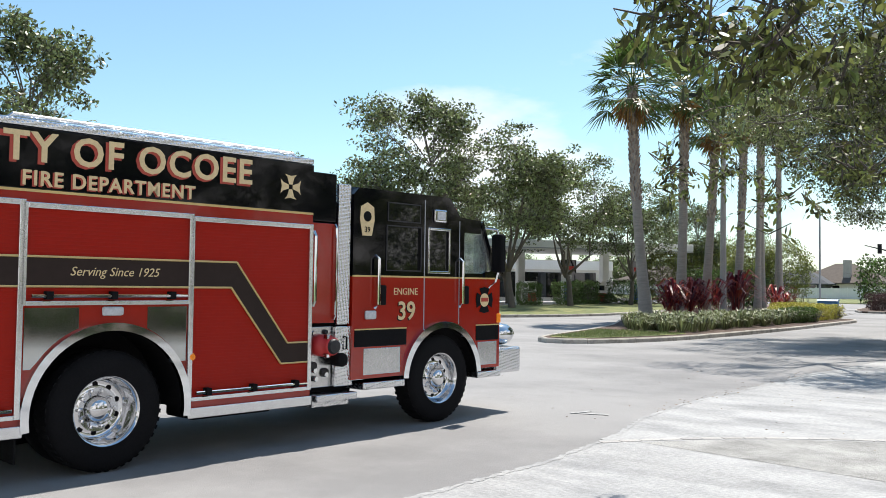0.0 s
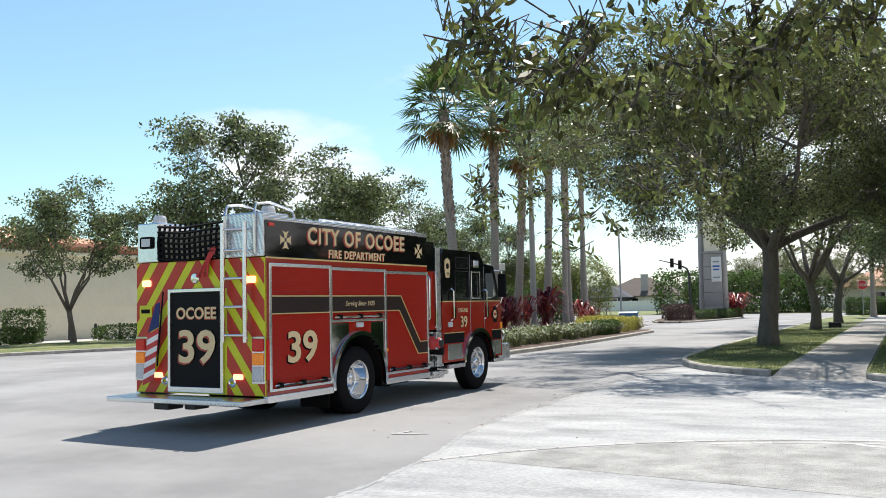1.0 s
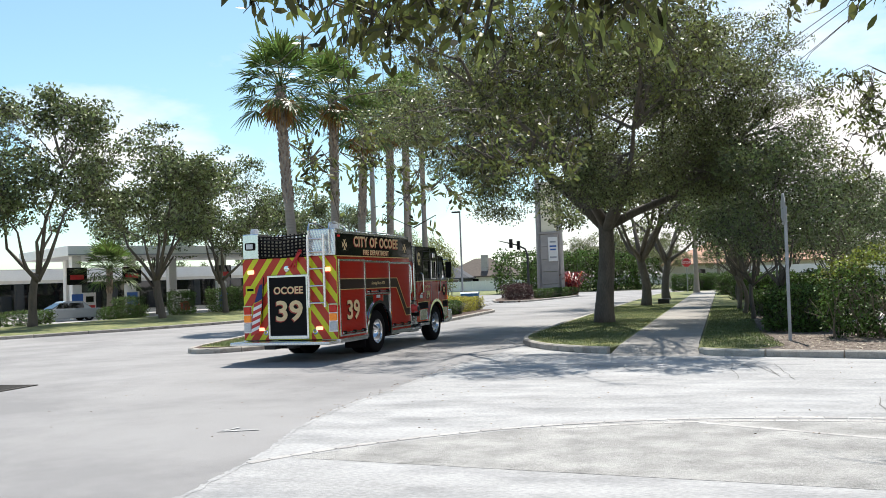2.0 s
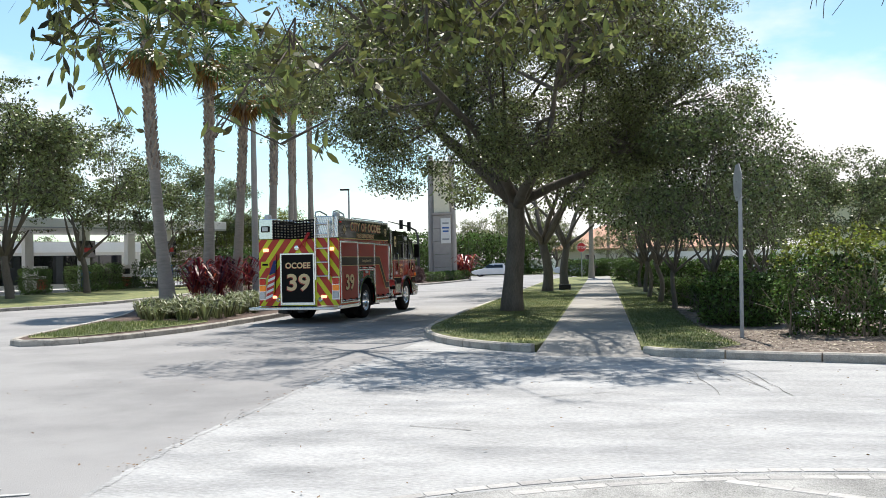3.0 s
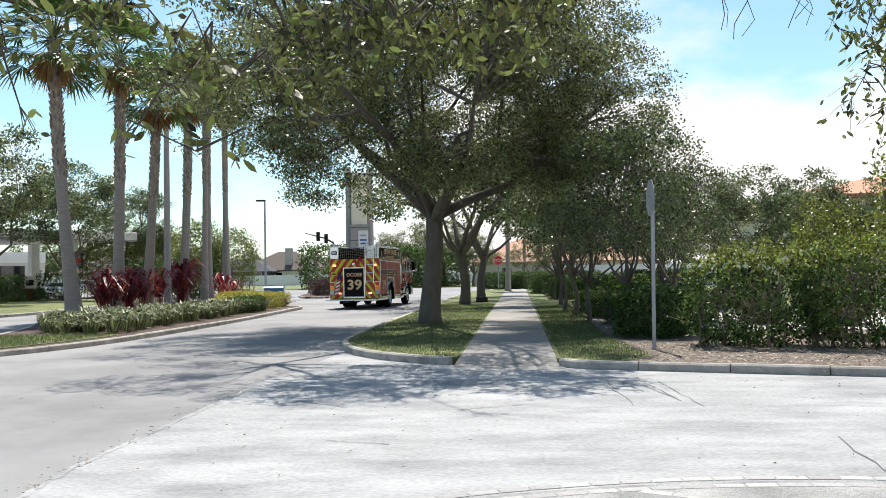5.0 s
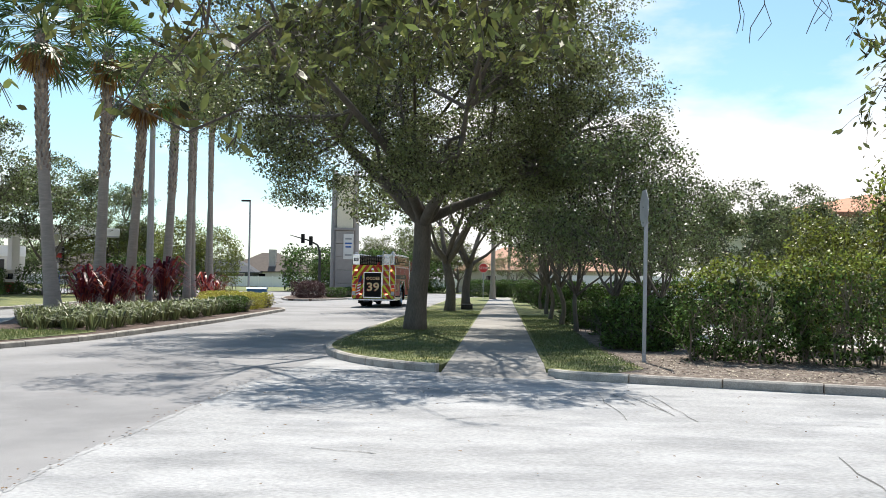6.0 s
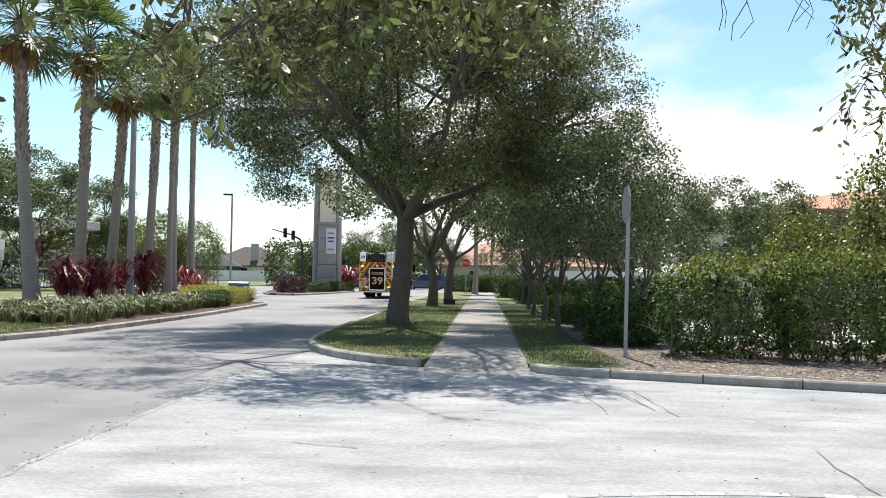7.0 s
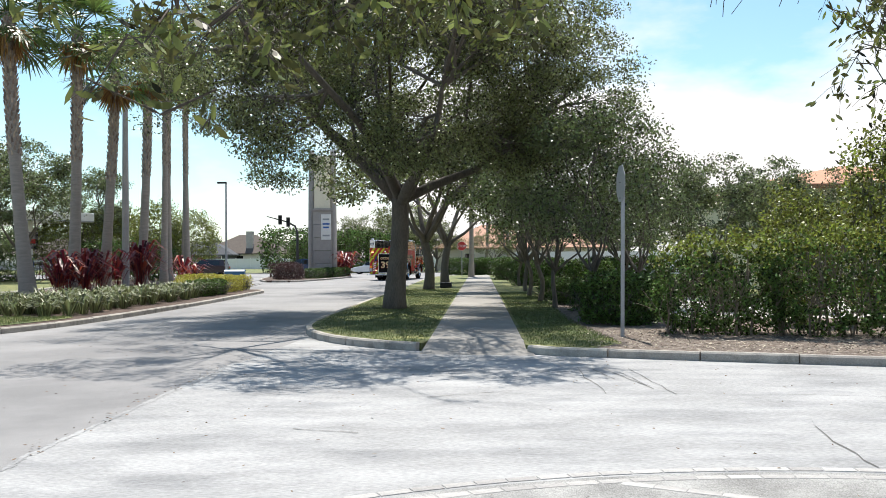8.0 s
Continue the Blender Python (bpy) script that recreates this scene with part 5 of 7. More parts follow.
for z, w, mt in ((4.9, 0.55, GALV), (4.5, 0.6, SIGN_BLUE), (4.2, 0.5, SIGN_BLUE), (3.5, 0.6, GALV)):
    part("writing_bar", Mesh().box(0.33 - w / 2, 0.33 + w / 2, -0.63, -0.621, z, z + 0.14), mt, sg)
pylon.matrix_basis = pose(-13.9, 77.6, 0.1, 0, 0, 8)
dark_shrub = shrub("dark_shrub", 130, (2.2, 1.8, 1.25), 3500, 0.11, LEAF_PURPLE, "dark purple-brown rounded shrub below the sign", at=pose(-14.6, 67.5, 0.1), group="shrubs round the sign")
copy_thing(dark_shrub, pose(-15.4, 69.6, 0.1, 0, 0, 60) @ Matrix.Scale(1.1, 4))
for i, (x, y) in enumerate([(-13.3, 70.5), (-12.9, 73), (-12.7, 75.5), (-12.4, 77.6)]):
    s = copy_thing(green_low, pose(x, y, 0.1, 0, 0, 50 * i) @ Matrix.Scale(1.2, 4))
    tagged(s, "low clipped green shrub below the sign", group="shrubs round the sign")
for x, y in ((-11.9, 79.0), (-12.5, 78.7)):
    tagged(copy_thing(ti[0], pose(x, y, 0.1, 0, 0, 44 * x) @ Matrix.Scale(1.3, 4)), "red-leaved shrub beside the sign", group="shrubs round the sign")

# signal mast, stop sign, sign post
mast = tagged(new("traffic_signal"), "dark traffic signal mast with two signal heads", "traffic signal")
part("post", Mesh().tube([(0, 0, -0.05), (0, 0, 4.6), (-0.25, 0, 5.3), (-1.2, 0, 5.8), (-3.4, 0, 6.4)], [0.16, 0.13, 0.11, 0.09, 0.05], 10), DARK_METAL, mast)
for x, z in ((-1.0, 5.75), (-1.9, 6.0)):
    hd = part("signal_head", Mesh().box(x - 0.19, x + 0.19, -0.25, 0.1, z - 0.52, z + 0.52, 0.04), DARK_METAL, mast)
    for k in range(3):
        part("visor", Mesh().lathe([(0.13, -0.45), (0.15, -0.25)], "y", (x, 0, z + 0.34 - 0.34 * k), 12), BLACK_DULL, hd)
mast.matrix_basis = pose(-20.4, 98.5, 0.0)


def octagon(r, y, n=8):
    return [(r * math.cos(math.pi / 8 + k * math.pi / 4), y, r * math.sin(math.pi / 8 + k * math.pi / 4)) for k in range(n)]


def text(body, size, material, parent, at, name="lettering", label="", extrude=0.002, align="CENTER", shear=0.0, bold=0.0, wide=1.0, space=1.0):
    cu = bpy.data.curves.new(name, "FONT")
    cu.body, cu.size, cu.extrude, cu.align_x, cu.shear, cu.offset = body, size, extrude, align, shear, bold
    cu.resolution_u, cu.space_character = 3, space
    tmp = bpy.data.objects.new(name, cu)
    scene.collection.objects.link(tmp)
    bpy.context.view_layer.update()
    me = bpy.data.meshes.new_from_object(tmp.evaluated_get(bpy.context.evaluated_depsgraph_get()))
    bpy.data.objects.remove(tmp)
    me.materials.clear()
    me.materials.append(material)
    me.transform(Matrix.Diagonal((wide, 1, 1, 1)))
    ob = new(name, me)
    ob.parent = parent
    ob.matrix_basis = at
    if label:
        ob["label"] = label
    return ob


stop = tagged(new("stop_sign"), "red octagonal stop sign on a grey post", "sign")
part("post", Mesh().box(-0.035, 0.035, 0.0, 0.05, -0.05, 2.9), GALV, stop)
pl = part("plate", Mesh().prism([(x, -0.02, z + 2.55) for x, _, z in octagon(0.42, 0)], (0, 0.012, 0)), WHITE, stop)
part("face", Mesh().prism([(x, -0.026, z + 2.55) for x, _, z in octagon(0.39, 0)], (0, 0.005, 0)), SIGN_RED, pl)
text("STOP", 0.3, WHITE, pl, pose(0, -0.03, 2.45, 90, 0, 0))
stop.matrix_basis = pose(-1.75, 75.0, 0.1, 0, 0, -4)
post = tagged(new("sign_post"), "grey steel post with a road sign seen edge-on", "sign")
part("post", Mesh().box(-0.035, 0.035, -0.022, 0.022, -0.05, 3.05, 0.006), GALV, post)
part("plate", Mesh().prism([(-0.045, y, z + 2.98) for y, _, z in octagon(0.38, 0)], (0.008, 0, 0)), GALV, post)
for z in (2.7, 3.0):
    part("bolt", Mesh().tube([(-0.07, 0, z), (0.05, 0, z)], 0.012, 6), STEEL, post)
post.matrix_basis = pose(2.5, 17.9, 0.1, 0, 0.6, 4)

# bin, mailbox, electrical box on the verge
bin_ = tagged(new("blue_bin"), "blue metal collection bin beyond the median", "bin")
part("body", Mesh().box(-0.95, 0.95, -0.6, 0.6, 0.05, 1.25, 0.04), BIN_BLUE, bin_)
part("lid", Mesh().prism([(-1.0, -0.65, 1.26), (-1.0, 0.65, 1.26), (-1.0, 0.55, 1.42), (-1.0, -0.35, 1.42)], (2.0, 0, 0)), BIN_BLUE, bin_)
bin_.matrix_basis = pose(-16.8, 60.3, 0.0, 0, 0, 8) @ Matrix.Scale(0.68, 4)
box = tagged(new("utility_box"), "low dark green utility box on the verge", "utility box")
part("cover", Mesh().box(-0.4, 0.4, -0.3, 0.3, 0.0, 0.32, 0.05), DARK_METAL, box)
part("lid", Mesh().box(-0.42, 0.42, -0.32, 0.32, 0.325, 0.37, 0.02), DARK_METAL, box)
box.matrix_basis = pose(-2.0, 46.6, 0.13) @ Matrix.Scale(0.75, 4)
hyd = tagged(new("blue_marker"), "small blue capped marker post in the mulch", "marker post")
part("post", Mesh().tube([(0, 0, -0.05), (0, 0, 0.4)], 0.05, 10), DARK_METAL, hyd)
part("cap", Mesh().box(-0.12, 0.12, -0.1, 0.1, 0.4, 0.5, 0.02), SIGN_BLUE, hyd)
hyd.matrix_basis = pose(7.75, 17.0, 0.12)

for x, y, k in ((-17.6, 107, 1.7), (-14.4, 106.5, 2.0), (-11.4, 107, 1.8), (-23.0, 107, 2.1), (-20.6, 108, 1.6), (-8.6, 108, 1.5)):
    tagged(copy_thing(rb, pose(x, y, 0.05, 0, 0, 47 * x) @ Matrix.Scale(k, 4)), "tall dark green shrub across the cross street", group="shrubs across the street")

for x, y, k in ((-43.5, 107, 1.7), (-39.0, 106.5, 1.85), (-34.8, 107, 1.6)):
    tagged(copy_thing(bush, pose(x, y, 0.05, 0, 0, 31 * x) @ Matrix.Scale(k, 4)), "tall bright green bush across the cross street", "shrub", "shrubs across the street")

# fence of the cross street, houses and woods behind
fence = tagged(new("white_fence"), "long white vinyl fence along the cross street", "fence")
pan = data("panel", Mesh().box(0.07, 2.33, -0.02, 0.02, 0.06, 1.72), WHITE)
pst = data("post", Mesh().box(-0.065, 0.065, -0.065, 0.065, -0.05, 1.84, 0.01), WHITE)
for i in range(92):
    share("panel", pan, fence, pose(-110 + i * 2.4, 146, 0.05))
    share("post", pst, fence, pose(-110 + i * 2.4, 146, 0.05))


def house(name, x0, x1, y0, y1, h, rise, wall, roofmat, label, chimney=None):
    hs = tagged(new(name), label, "house")
    part("wall", Mesh().box(x0, x1, y0, y1, -0.1, h), wall, hs)
    rf = hip_roof("roof", x0, x1, y0, y1, h, rise, 0.6, roofmat, hs)
    if chimney:
        part("chimney", Mesh().box(chimney[0] - 0.6, chimney[0] + 0.6, chimney[1] - 0.5, chimney[1] + 0.5, h, chimney[2], 0.03), STONE, rf)
    for k in range(3):
        window(x0 + (x1 - x0) * (0.2 + 0.3 * k), y0, 1.0, 1.4, 1.3, hs, "y")
    return hs


house("bungalow", -49.5, -35.5, 156, 167, 2.7, 3.4, STUCCO, SHINGLE, "bungalow with brown hipped roof and chimney", (-41.0, 157.5, 6.6))
house("dark_bungalow", -54, -43, 152, 160, 2.5, 2.3, SHINGLE_DARK, SHINGLE_DARK, "dark-roofed bungalow behind the white fence")
house("bungalow", -84, -66, 156, 168, 2.7, 3.0, STUCCO, SHINGLE, "brown-roofed bungalow behind the white fence")
house("orange_house", -6, 16, 118, 130, 3.0, 3.2, STUCCO, mat("faded_tile", (0.46, 0.27, 0.19), 0.9, vary=0.2, scale=2), "pale house with orange tile roof across the street")
house("villa", 12.8, 26, 43, 56, 5.0, 1.5, CREAM, TILE, "cream villa with clay tile roof above the hedges")
low = tagged(new("garden_wall"), "long pale garden wall behind the trees", "wall")
part("wall", Mesh().box(3, 40, 84.0, 84.3, -0.1, 2.2), WHITE, low)
far_tree = oak("oak_tree", 15, 3.0, 0.22, 2.6, crown_blobs(np.random.default_rng(17), 5.0, 4.8, 3.4, 10.6, 16, 16, (1.8, 2.6)), 0.55, LEAF_FAR, BARK, 0.6, 16, "oak in the woods behind the houses")
far_tree.matrix_basis = pose(-96, 190, 0)
tagged(far_tree, group="trees behind the fence")
nr = np.random.default_rng(77)
for i in range(46):
    x = -150 + i * 5.4 + nr.uniform(-2, 2)
    s = nr.uniform(0.62, 1.0)
    if -60 < x < -28:
        s *= 0.75
    src = far_tree
    tagged(copy_thing(src, pose(x, 176 + nr.uniform(-5, 14), 0, 0, 0, nr.uniform(0, 360)) @ Matrix.Scale(s, 4)), "oak in the woods behind the houses", group="trees behind the fence")
for x, y, s in ((-26, 150, 0.62), (-30, 149.5, 0.5), (-21, 151, 0.66), (-14, 112, 0.7), (-9.5, 114, 0.85), (-5.5, 108, 0.62), (1.5, 108, 0.5), (9, 105, 0.7), (16, 106, 0.8), (24, 108, 0.9), (-18.5, 116, 0.7)):
    tagged(copy_thing(street_oak, pose(x, y, 0, 0, 0, 37 * x) @ Matrix.Scale(s, 4)), "tree across the cross street", group="trees across the street")
for x, y, s in ((-1.0, 72, 0.8), (0.6, 118, 0.9), (3.4, 112, 0.85)):
    tagged(copy_thing(palm_b, pose(x, y, 0, 0, 0, 50 * x) @ Matrix.Scale(s, 4)), "fan palm at the far corner", group="palms at the corner")
for i, (x, y) in enumerate([(-2.2, 81.6), (0.6, 81.8), (3.4, 81.6), (1.8, 63), (2.0, 68), (-0.6, 83), (6.2, 81.6)]):
    tagged(copy_thing(low_hedge, pose(x, y, 0.05, 0, 0, 20 * i) @ Matrix.Scale(1.35, 4)), "dark clipped hedge at the street corner", group="hedges at the corner")


# ---- fire engine: origin under the rear axle, +y ahead, +x its right side ----
engine = tagged(new("fire_engine"), "red and black fire engine with gold lettering and chrome trim", "fire engine")


def on_side(y, z, x=1.262, s=1):
    """A pose whose local x runs ahead (or back on the left side) and y up, on the engine's side."""
    return pose(s * x, y, z, 90, 0, 90 * s)


def plate_with_arch(m, x0, x1, y0, y1, z0, z1, cy, cz, r, n=20):
    """A side plate between x0 and x1 with a round wheel opening cut from its lower edge."""
    a0 = math.asin(max(-1, min(1, (z0 - cz) / r)))
    lo = [(cy + r * math.cos(a), cz + r * math.sin(a)) for a in (math.pi - a0 + (2 * a0 - math.pi) * k / n for k in range(n + 1))]
    m.prism([(x0, y, z) for y, z in [(y0, z0), *lo, (y1, z0), (y1, z1), (y0, z1)]], (x1 - x0, 0, 0))


def ring(m, x0, x1, cy, cz, r0, r1, a0, a1, n=28):
    an = [radians(a0 + (a1 - a0) * k / n) for k in range(n + 1)]
    vs = [(x, cy + r * math.cos(a), cz + r * math.sin(a)) for a in an for x, r in ((x0, r0), (x1, r0), (x1, r1), (x0, r1))]
    fs = [(4 * k + i, 4 * k + (i + 1) % 4, 4 * k + 4 + (i + 1) % 4, 4 * k + 4 + i) for k in range(n) for i in range(4)]
    m.add(vs, fs + [(0, 1, 2, 3), (4 * n + 3, 4 * n + 2, 4 * n + 1, 4 * n)])


def ribbed(y0, y1, z0, z1, n, place):
    """A slatted curtain as one folded sheet; place(u, out, z) gives the point."""
    m, rows = Mesh(), []
    for k in range(n):
        a, b = z0 + (z1 - z0) * k / n, z0 + (z1 - z0) * (k + 1) / n
        rows += [(0.0, a), (0.0018, a + 0.005), (0.0018, b - 0.003)]
    rows.append((0.0, z1))
    vs = [place(u, out, z) for out, z in rows for u in (y0, y1)]
    return m.add(vs, [(2 * i, 2 * i + 1, 2 * i + 3, 2 * i + 2) for i in range(len(rows) - 1)])


# chassis and inner body
part("chassis", Mesh().box(-0.45, 0.45, -2.2, 5.3, 0.5, 0.85, 0.02).box(-1.0, 1.0, -0.1, 0.1, 0.42, 0.62, 0.03).box(-1.0, 1.0, 4.2, 4.42, 0.42, 0.62, 0.03).tube([(0, 0, 0.55), (0, 2.2, 0.62), (0, 4.3, 0.7)], 0.09, 8), BLACK_DULL, engine)
part("tank", Mesh().box(0.55, 1.05, 0.95, 1.9, 0.34, 0.5, 0.03).box(-1.05, -0.55, 0.95, 1.9, 0.34, 0.5, 0.03).box(-0.5, 0.5, 2.3, 3.5, 0.36, 0.6, 0.05), BLACK_DULL, engine, "dark tanks under the frame")
core = Mesh().box(-0.72, 0.72, -2.27, 2.22, 0.8, 2.9).box(-1.2, 1.2, -2.27, -0.8, 0.5, 2.9).box(-1.2, 1.2, 0.8, 2.22, 0.5, 2.9).box(-1.2, 1.2, -0.8, 0.8, 1.32, 2.9)
part("body_core", core, BLACK_DULL, engine)
for s in (1, -1):
    m = Mesh()
    plate_with_arch(m, s * 1.2, s * 1.25, -2.3, 2.24, 0.5, 2.43, 0.0, 0.54, 0.74)
    side = part("side_panel", m, RED, engine, "glossy red body side with wheel opening")
    part("upper_panel", Mesh().box(min(s * 1.2, s * 1.256), max(s * 1.2, s * 1.256), -2.3, 2.24, 2.45, 2.96, 0.004), BLACK, engine, "glossy black lettering band")
    part("pinstripe", Mesh().box(min(s * 1.25, s * 1.259), max(s * 1.25, s * 1.259), -2.3, 2.24, 2.425, 2.447), GOLD_LINE, engine)
    for ya, yb in ((-2.3, -0.76), (0.76, 2.24)):
        part("rub_rail", Mesh().box(min(s * 1.2, s * 1.29), max(s * 1.2, s * 1.29), ya, yb, 0.40, 0.50, 0.008), ALU, engine, "bright aluminium rub rail")
    m = Mesh()
    ring(m, s * 1.24, s * 1.30, 0, 0.54, 0.715, 0.785, -8, 188)
    part("fender_trim", m, CHROME, engine, "polished chrome wheel arch trim")
    m = Mesh()
    ring(m, s * 0.72, s * 1.22, 0, 0.54, 0.735, 0.76, -3, 183)
    part("wheel_well", m, BLACK_DULL, engine)
    # roller shutters: ribbed curtain in a bright frame
    for y0, y1, z0, z1 in ((-2.2, -0.83, 0.57, 2.31), (-0.76, 0.74, 1.50, 2.29), (0.80, 2.18, 0.58, 2.27)):
        m = ribbed(y0, y1, z0, z1, int((z1 - z0) / 0.032), lambda u, out, z: (s * (1.254 + out), u, z))
        door = part("roller_shutter", m, RED_DOOR, engine, "red ribbed roller shutter in an aluminium frame")
        f = Mesh()
        for a, b, c, d in ((y0 - 0.05, y0, z0 - 0.02, z1 + 0.05), (y1, y1 + 0.05, z0 - 0.02, z1 + 0.05), (y0, y1, z1, z1 + 0.05), (y0, y1, z0 - 0.02, z0 + 0.02)):
            f.box(min(s * 1.25, s * 1.285), max(s * 1.25, s * 1.285), a, b, c, d, 0.006)
        part("shutter_frame", f, ALU, door)
        bar_ = Mesh().tube([(s * 1.31, y0 + 0.03, z0 + 0.06), (s * 1.31, y1 - 0.03, z0 + 0.06)], 0.016, 8)
        part("lift_bar", bar_, CHROME, door)
        for k in (0.12, 0.5, 0.88):
            yk = y0 + (y1 - y0) * k
            part("bracket", Mesh().box(min(s * 1.255, s * 1.33), max(s * 1.255, s * 1.33), yk - 0.03, yk + 0.03, z0 + 0.03, z0 + 0.10, 0.006), BLACK_DULL, door)
    # dark stripe with gold edges, bent down over the front compartment
    X = s * 1.266
    for poly in ([(-2.2, 1.64), (-0.83, 1.64), (-0.83, 1.89), (-2.2, 1.89)], [(-0.76, 1.64), (0.74, 1.64), (0.74, 1.89), (-0.76, 1.89)],
                 [(0.80, 1.64), (1.22, 1.64), (1.84, 0.86), (2.18, 0.86), (2.18, 1.07), (1.92, 1.07), (1.28, 1.89), (0.80, 1.89)]):
        st = part("stripe", Mesh().prism([(X, y, z) for y, z in poly], (s * 0.003, 0, 0)), STRIPE, engine, "dark brown stripe with gold edges")
        e = Mesh()
        half = len(poly) // 2
        for run in (poly[:half], poly[half:]):
            for (ya, za), (yb, zb) in zip(run, run[1:]):
                e.tube([(X + s * 0.005, ya, za), (X + s * 0.005, yb, zb)], 0.010, 4)
        part("gold_edge", e, GOLD_LINE, st)
    for y0, y1 in ((-0.76, -0.30), (0.34, 0.74)):
        m = Mesh()
        pts = []
        n = 8
        for k in range(n + 1):
            y = y0 + (y1 - y0) * k / n
            pts.append((y, max(0.95, 0.54 + math.sqrt(max(0, 0.80 ** 2 - y * y)))))
        m.prism([(s * 1.252, y, z) for y, z in pts] + [(s * 1.252, y1, 1.46), (s * 1.252, y0, 1.46)], (s * 0.008, 0, 0))
        part("mirror_panel", m, POLISHED, engine, "polished steel splash panel")
    part("side_lamp", Mesh().box(min(s * 1.25, s * 1.29), max(s * 1.25, s * 1.29), -0.10, 0.10, 1.385, 1.465, 0.02), LAMP_WHITE, engine)
    part("marker_lamp", Mesh().lathe([(0.0, s * 1.29), (0.03, s * 1.285), (0.045, s * 1.25)], "x", (0, 0.80, 0.98), 14), LAMP_AMBER, engine, "small amber marker lamp")
    part("marker_lamp", Mesh().box(min(s * 1.25, s * 1.275), max(s * 1.25, s * 1.275), -2.24, -2.12, 2.88, 2.93, 0.01), LAMP_RED, engine)
    # lettering
    part_y = -1 if s < 0 else 1
    for body, size, y, z, wide in (("CITY OF OCOEE", 0.345, 0.05, 2.685, 1.0), ("FIRE DEPARTMENT", 0.175, 0.0, 2.49, 1.0)):
        back = text(body, size, SHADE_RED, engine, on_side(y - 0.022 * part_y, z - 0.016, 1.2565, s), label="red shade behind gold lettering", bold=0.034 * size, wide=wide, space=1.12)
        text(body, size, GOLD, back, pose(0.07 * size, 0.045 * size, 0.005), label="gold leaf lettering", space=1.12, bold=0.022 * size, wide=wide)
    b39 = text("39", 0.62, BLACK_DULL, engine, on_side(-1.52, 0.925, 1.264, s), label="black shade behind gold numerals", bold=0.016, wide=1.2)
    text("39", 0.62, GOLD, b39, pose(0.022, 0.018, 0.006), label="gold numerals", bold=0.014, wide=1.2)
    text("Serving Since 1925", 0.11, GOLD, engine, on_side(0.02, 1.735, 1.270, s), shear=0.3, label="gold script lettering")
    for y in (-1.86, 1.93):
        mc = Mesh()
        for k in range(4):
            a = math.pi / 2 * k
            c_, s_ = math.cos(a), math.sin(a)
            arm = [(0.025, -0.02), (0.10, -0.045), (0.13, -0.075), (0.115, 0.0), (0.13, 0.075), (0.10, 0.045), (0.025, 0.02)]
            mc.prism([(s * 1.258, y + u * c_ - v * s_, 2.70 + u * s_ + v * c_) for u, v in arm], (s * 0.004, 0, 0))
        part("cross_emblem", mc, GOLD, engine, "gold cross emblem")

# top rails, hose bed, roof gear
for s in (1, -1):
    part("top_rail", Mesh().box(min(s * 0.98, s * 1.26), max(s * 0.98, s * 1.26), -2.28, 2.24, 2.965, 3.03, 0.015), PLATE, engine, "diamond plate top rail")
    part("hand_rail", Mesh().tube([(s * 1.12, -0.9, 3.03), (s * 1.12, -0.85, 3.075), (s * 1.12, 2.05, 3.075), (s * 1.12, 2.1, 3.03)], 0.018, 8), ALU, engine)
part("hose_bed", Mesh().box(-0.97, 0.97, -1.9, 2.2, 2.6, 2.93, 0.02), BLACK_DULL, engine, "black hose bed cover")
part("roof_box", Mesh().box(-0.5, 0.5, 0.9, 2.0, 2.93, 3.10, 0.03), PLATE, engine)
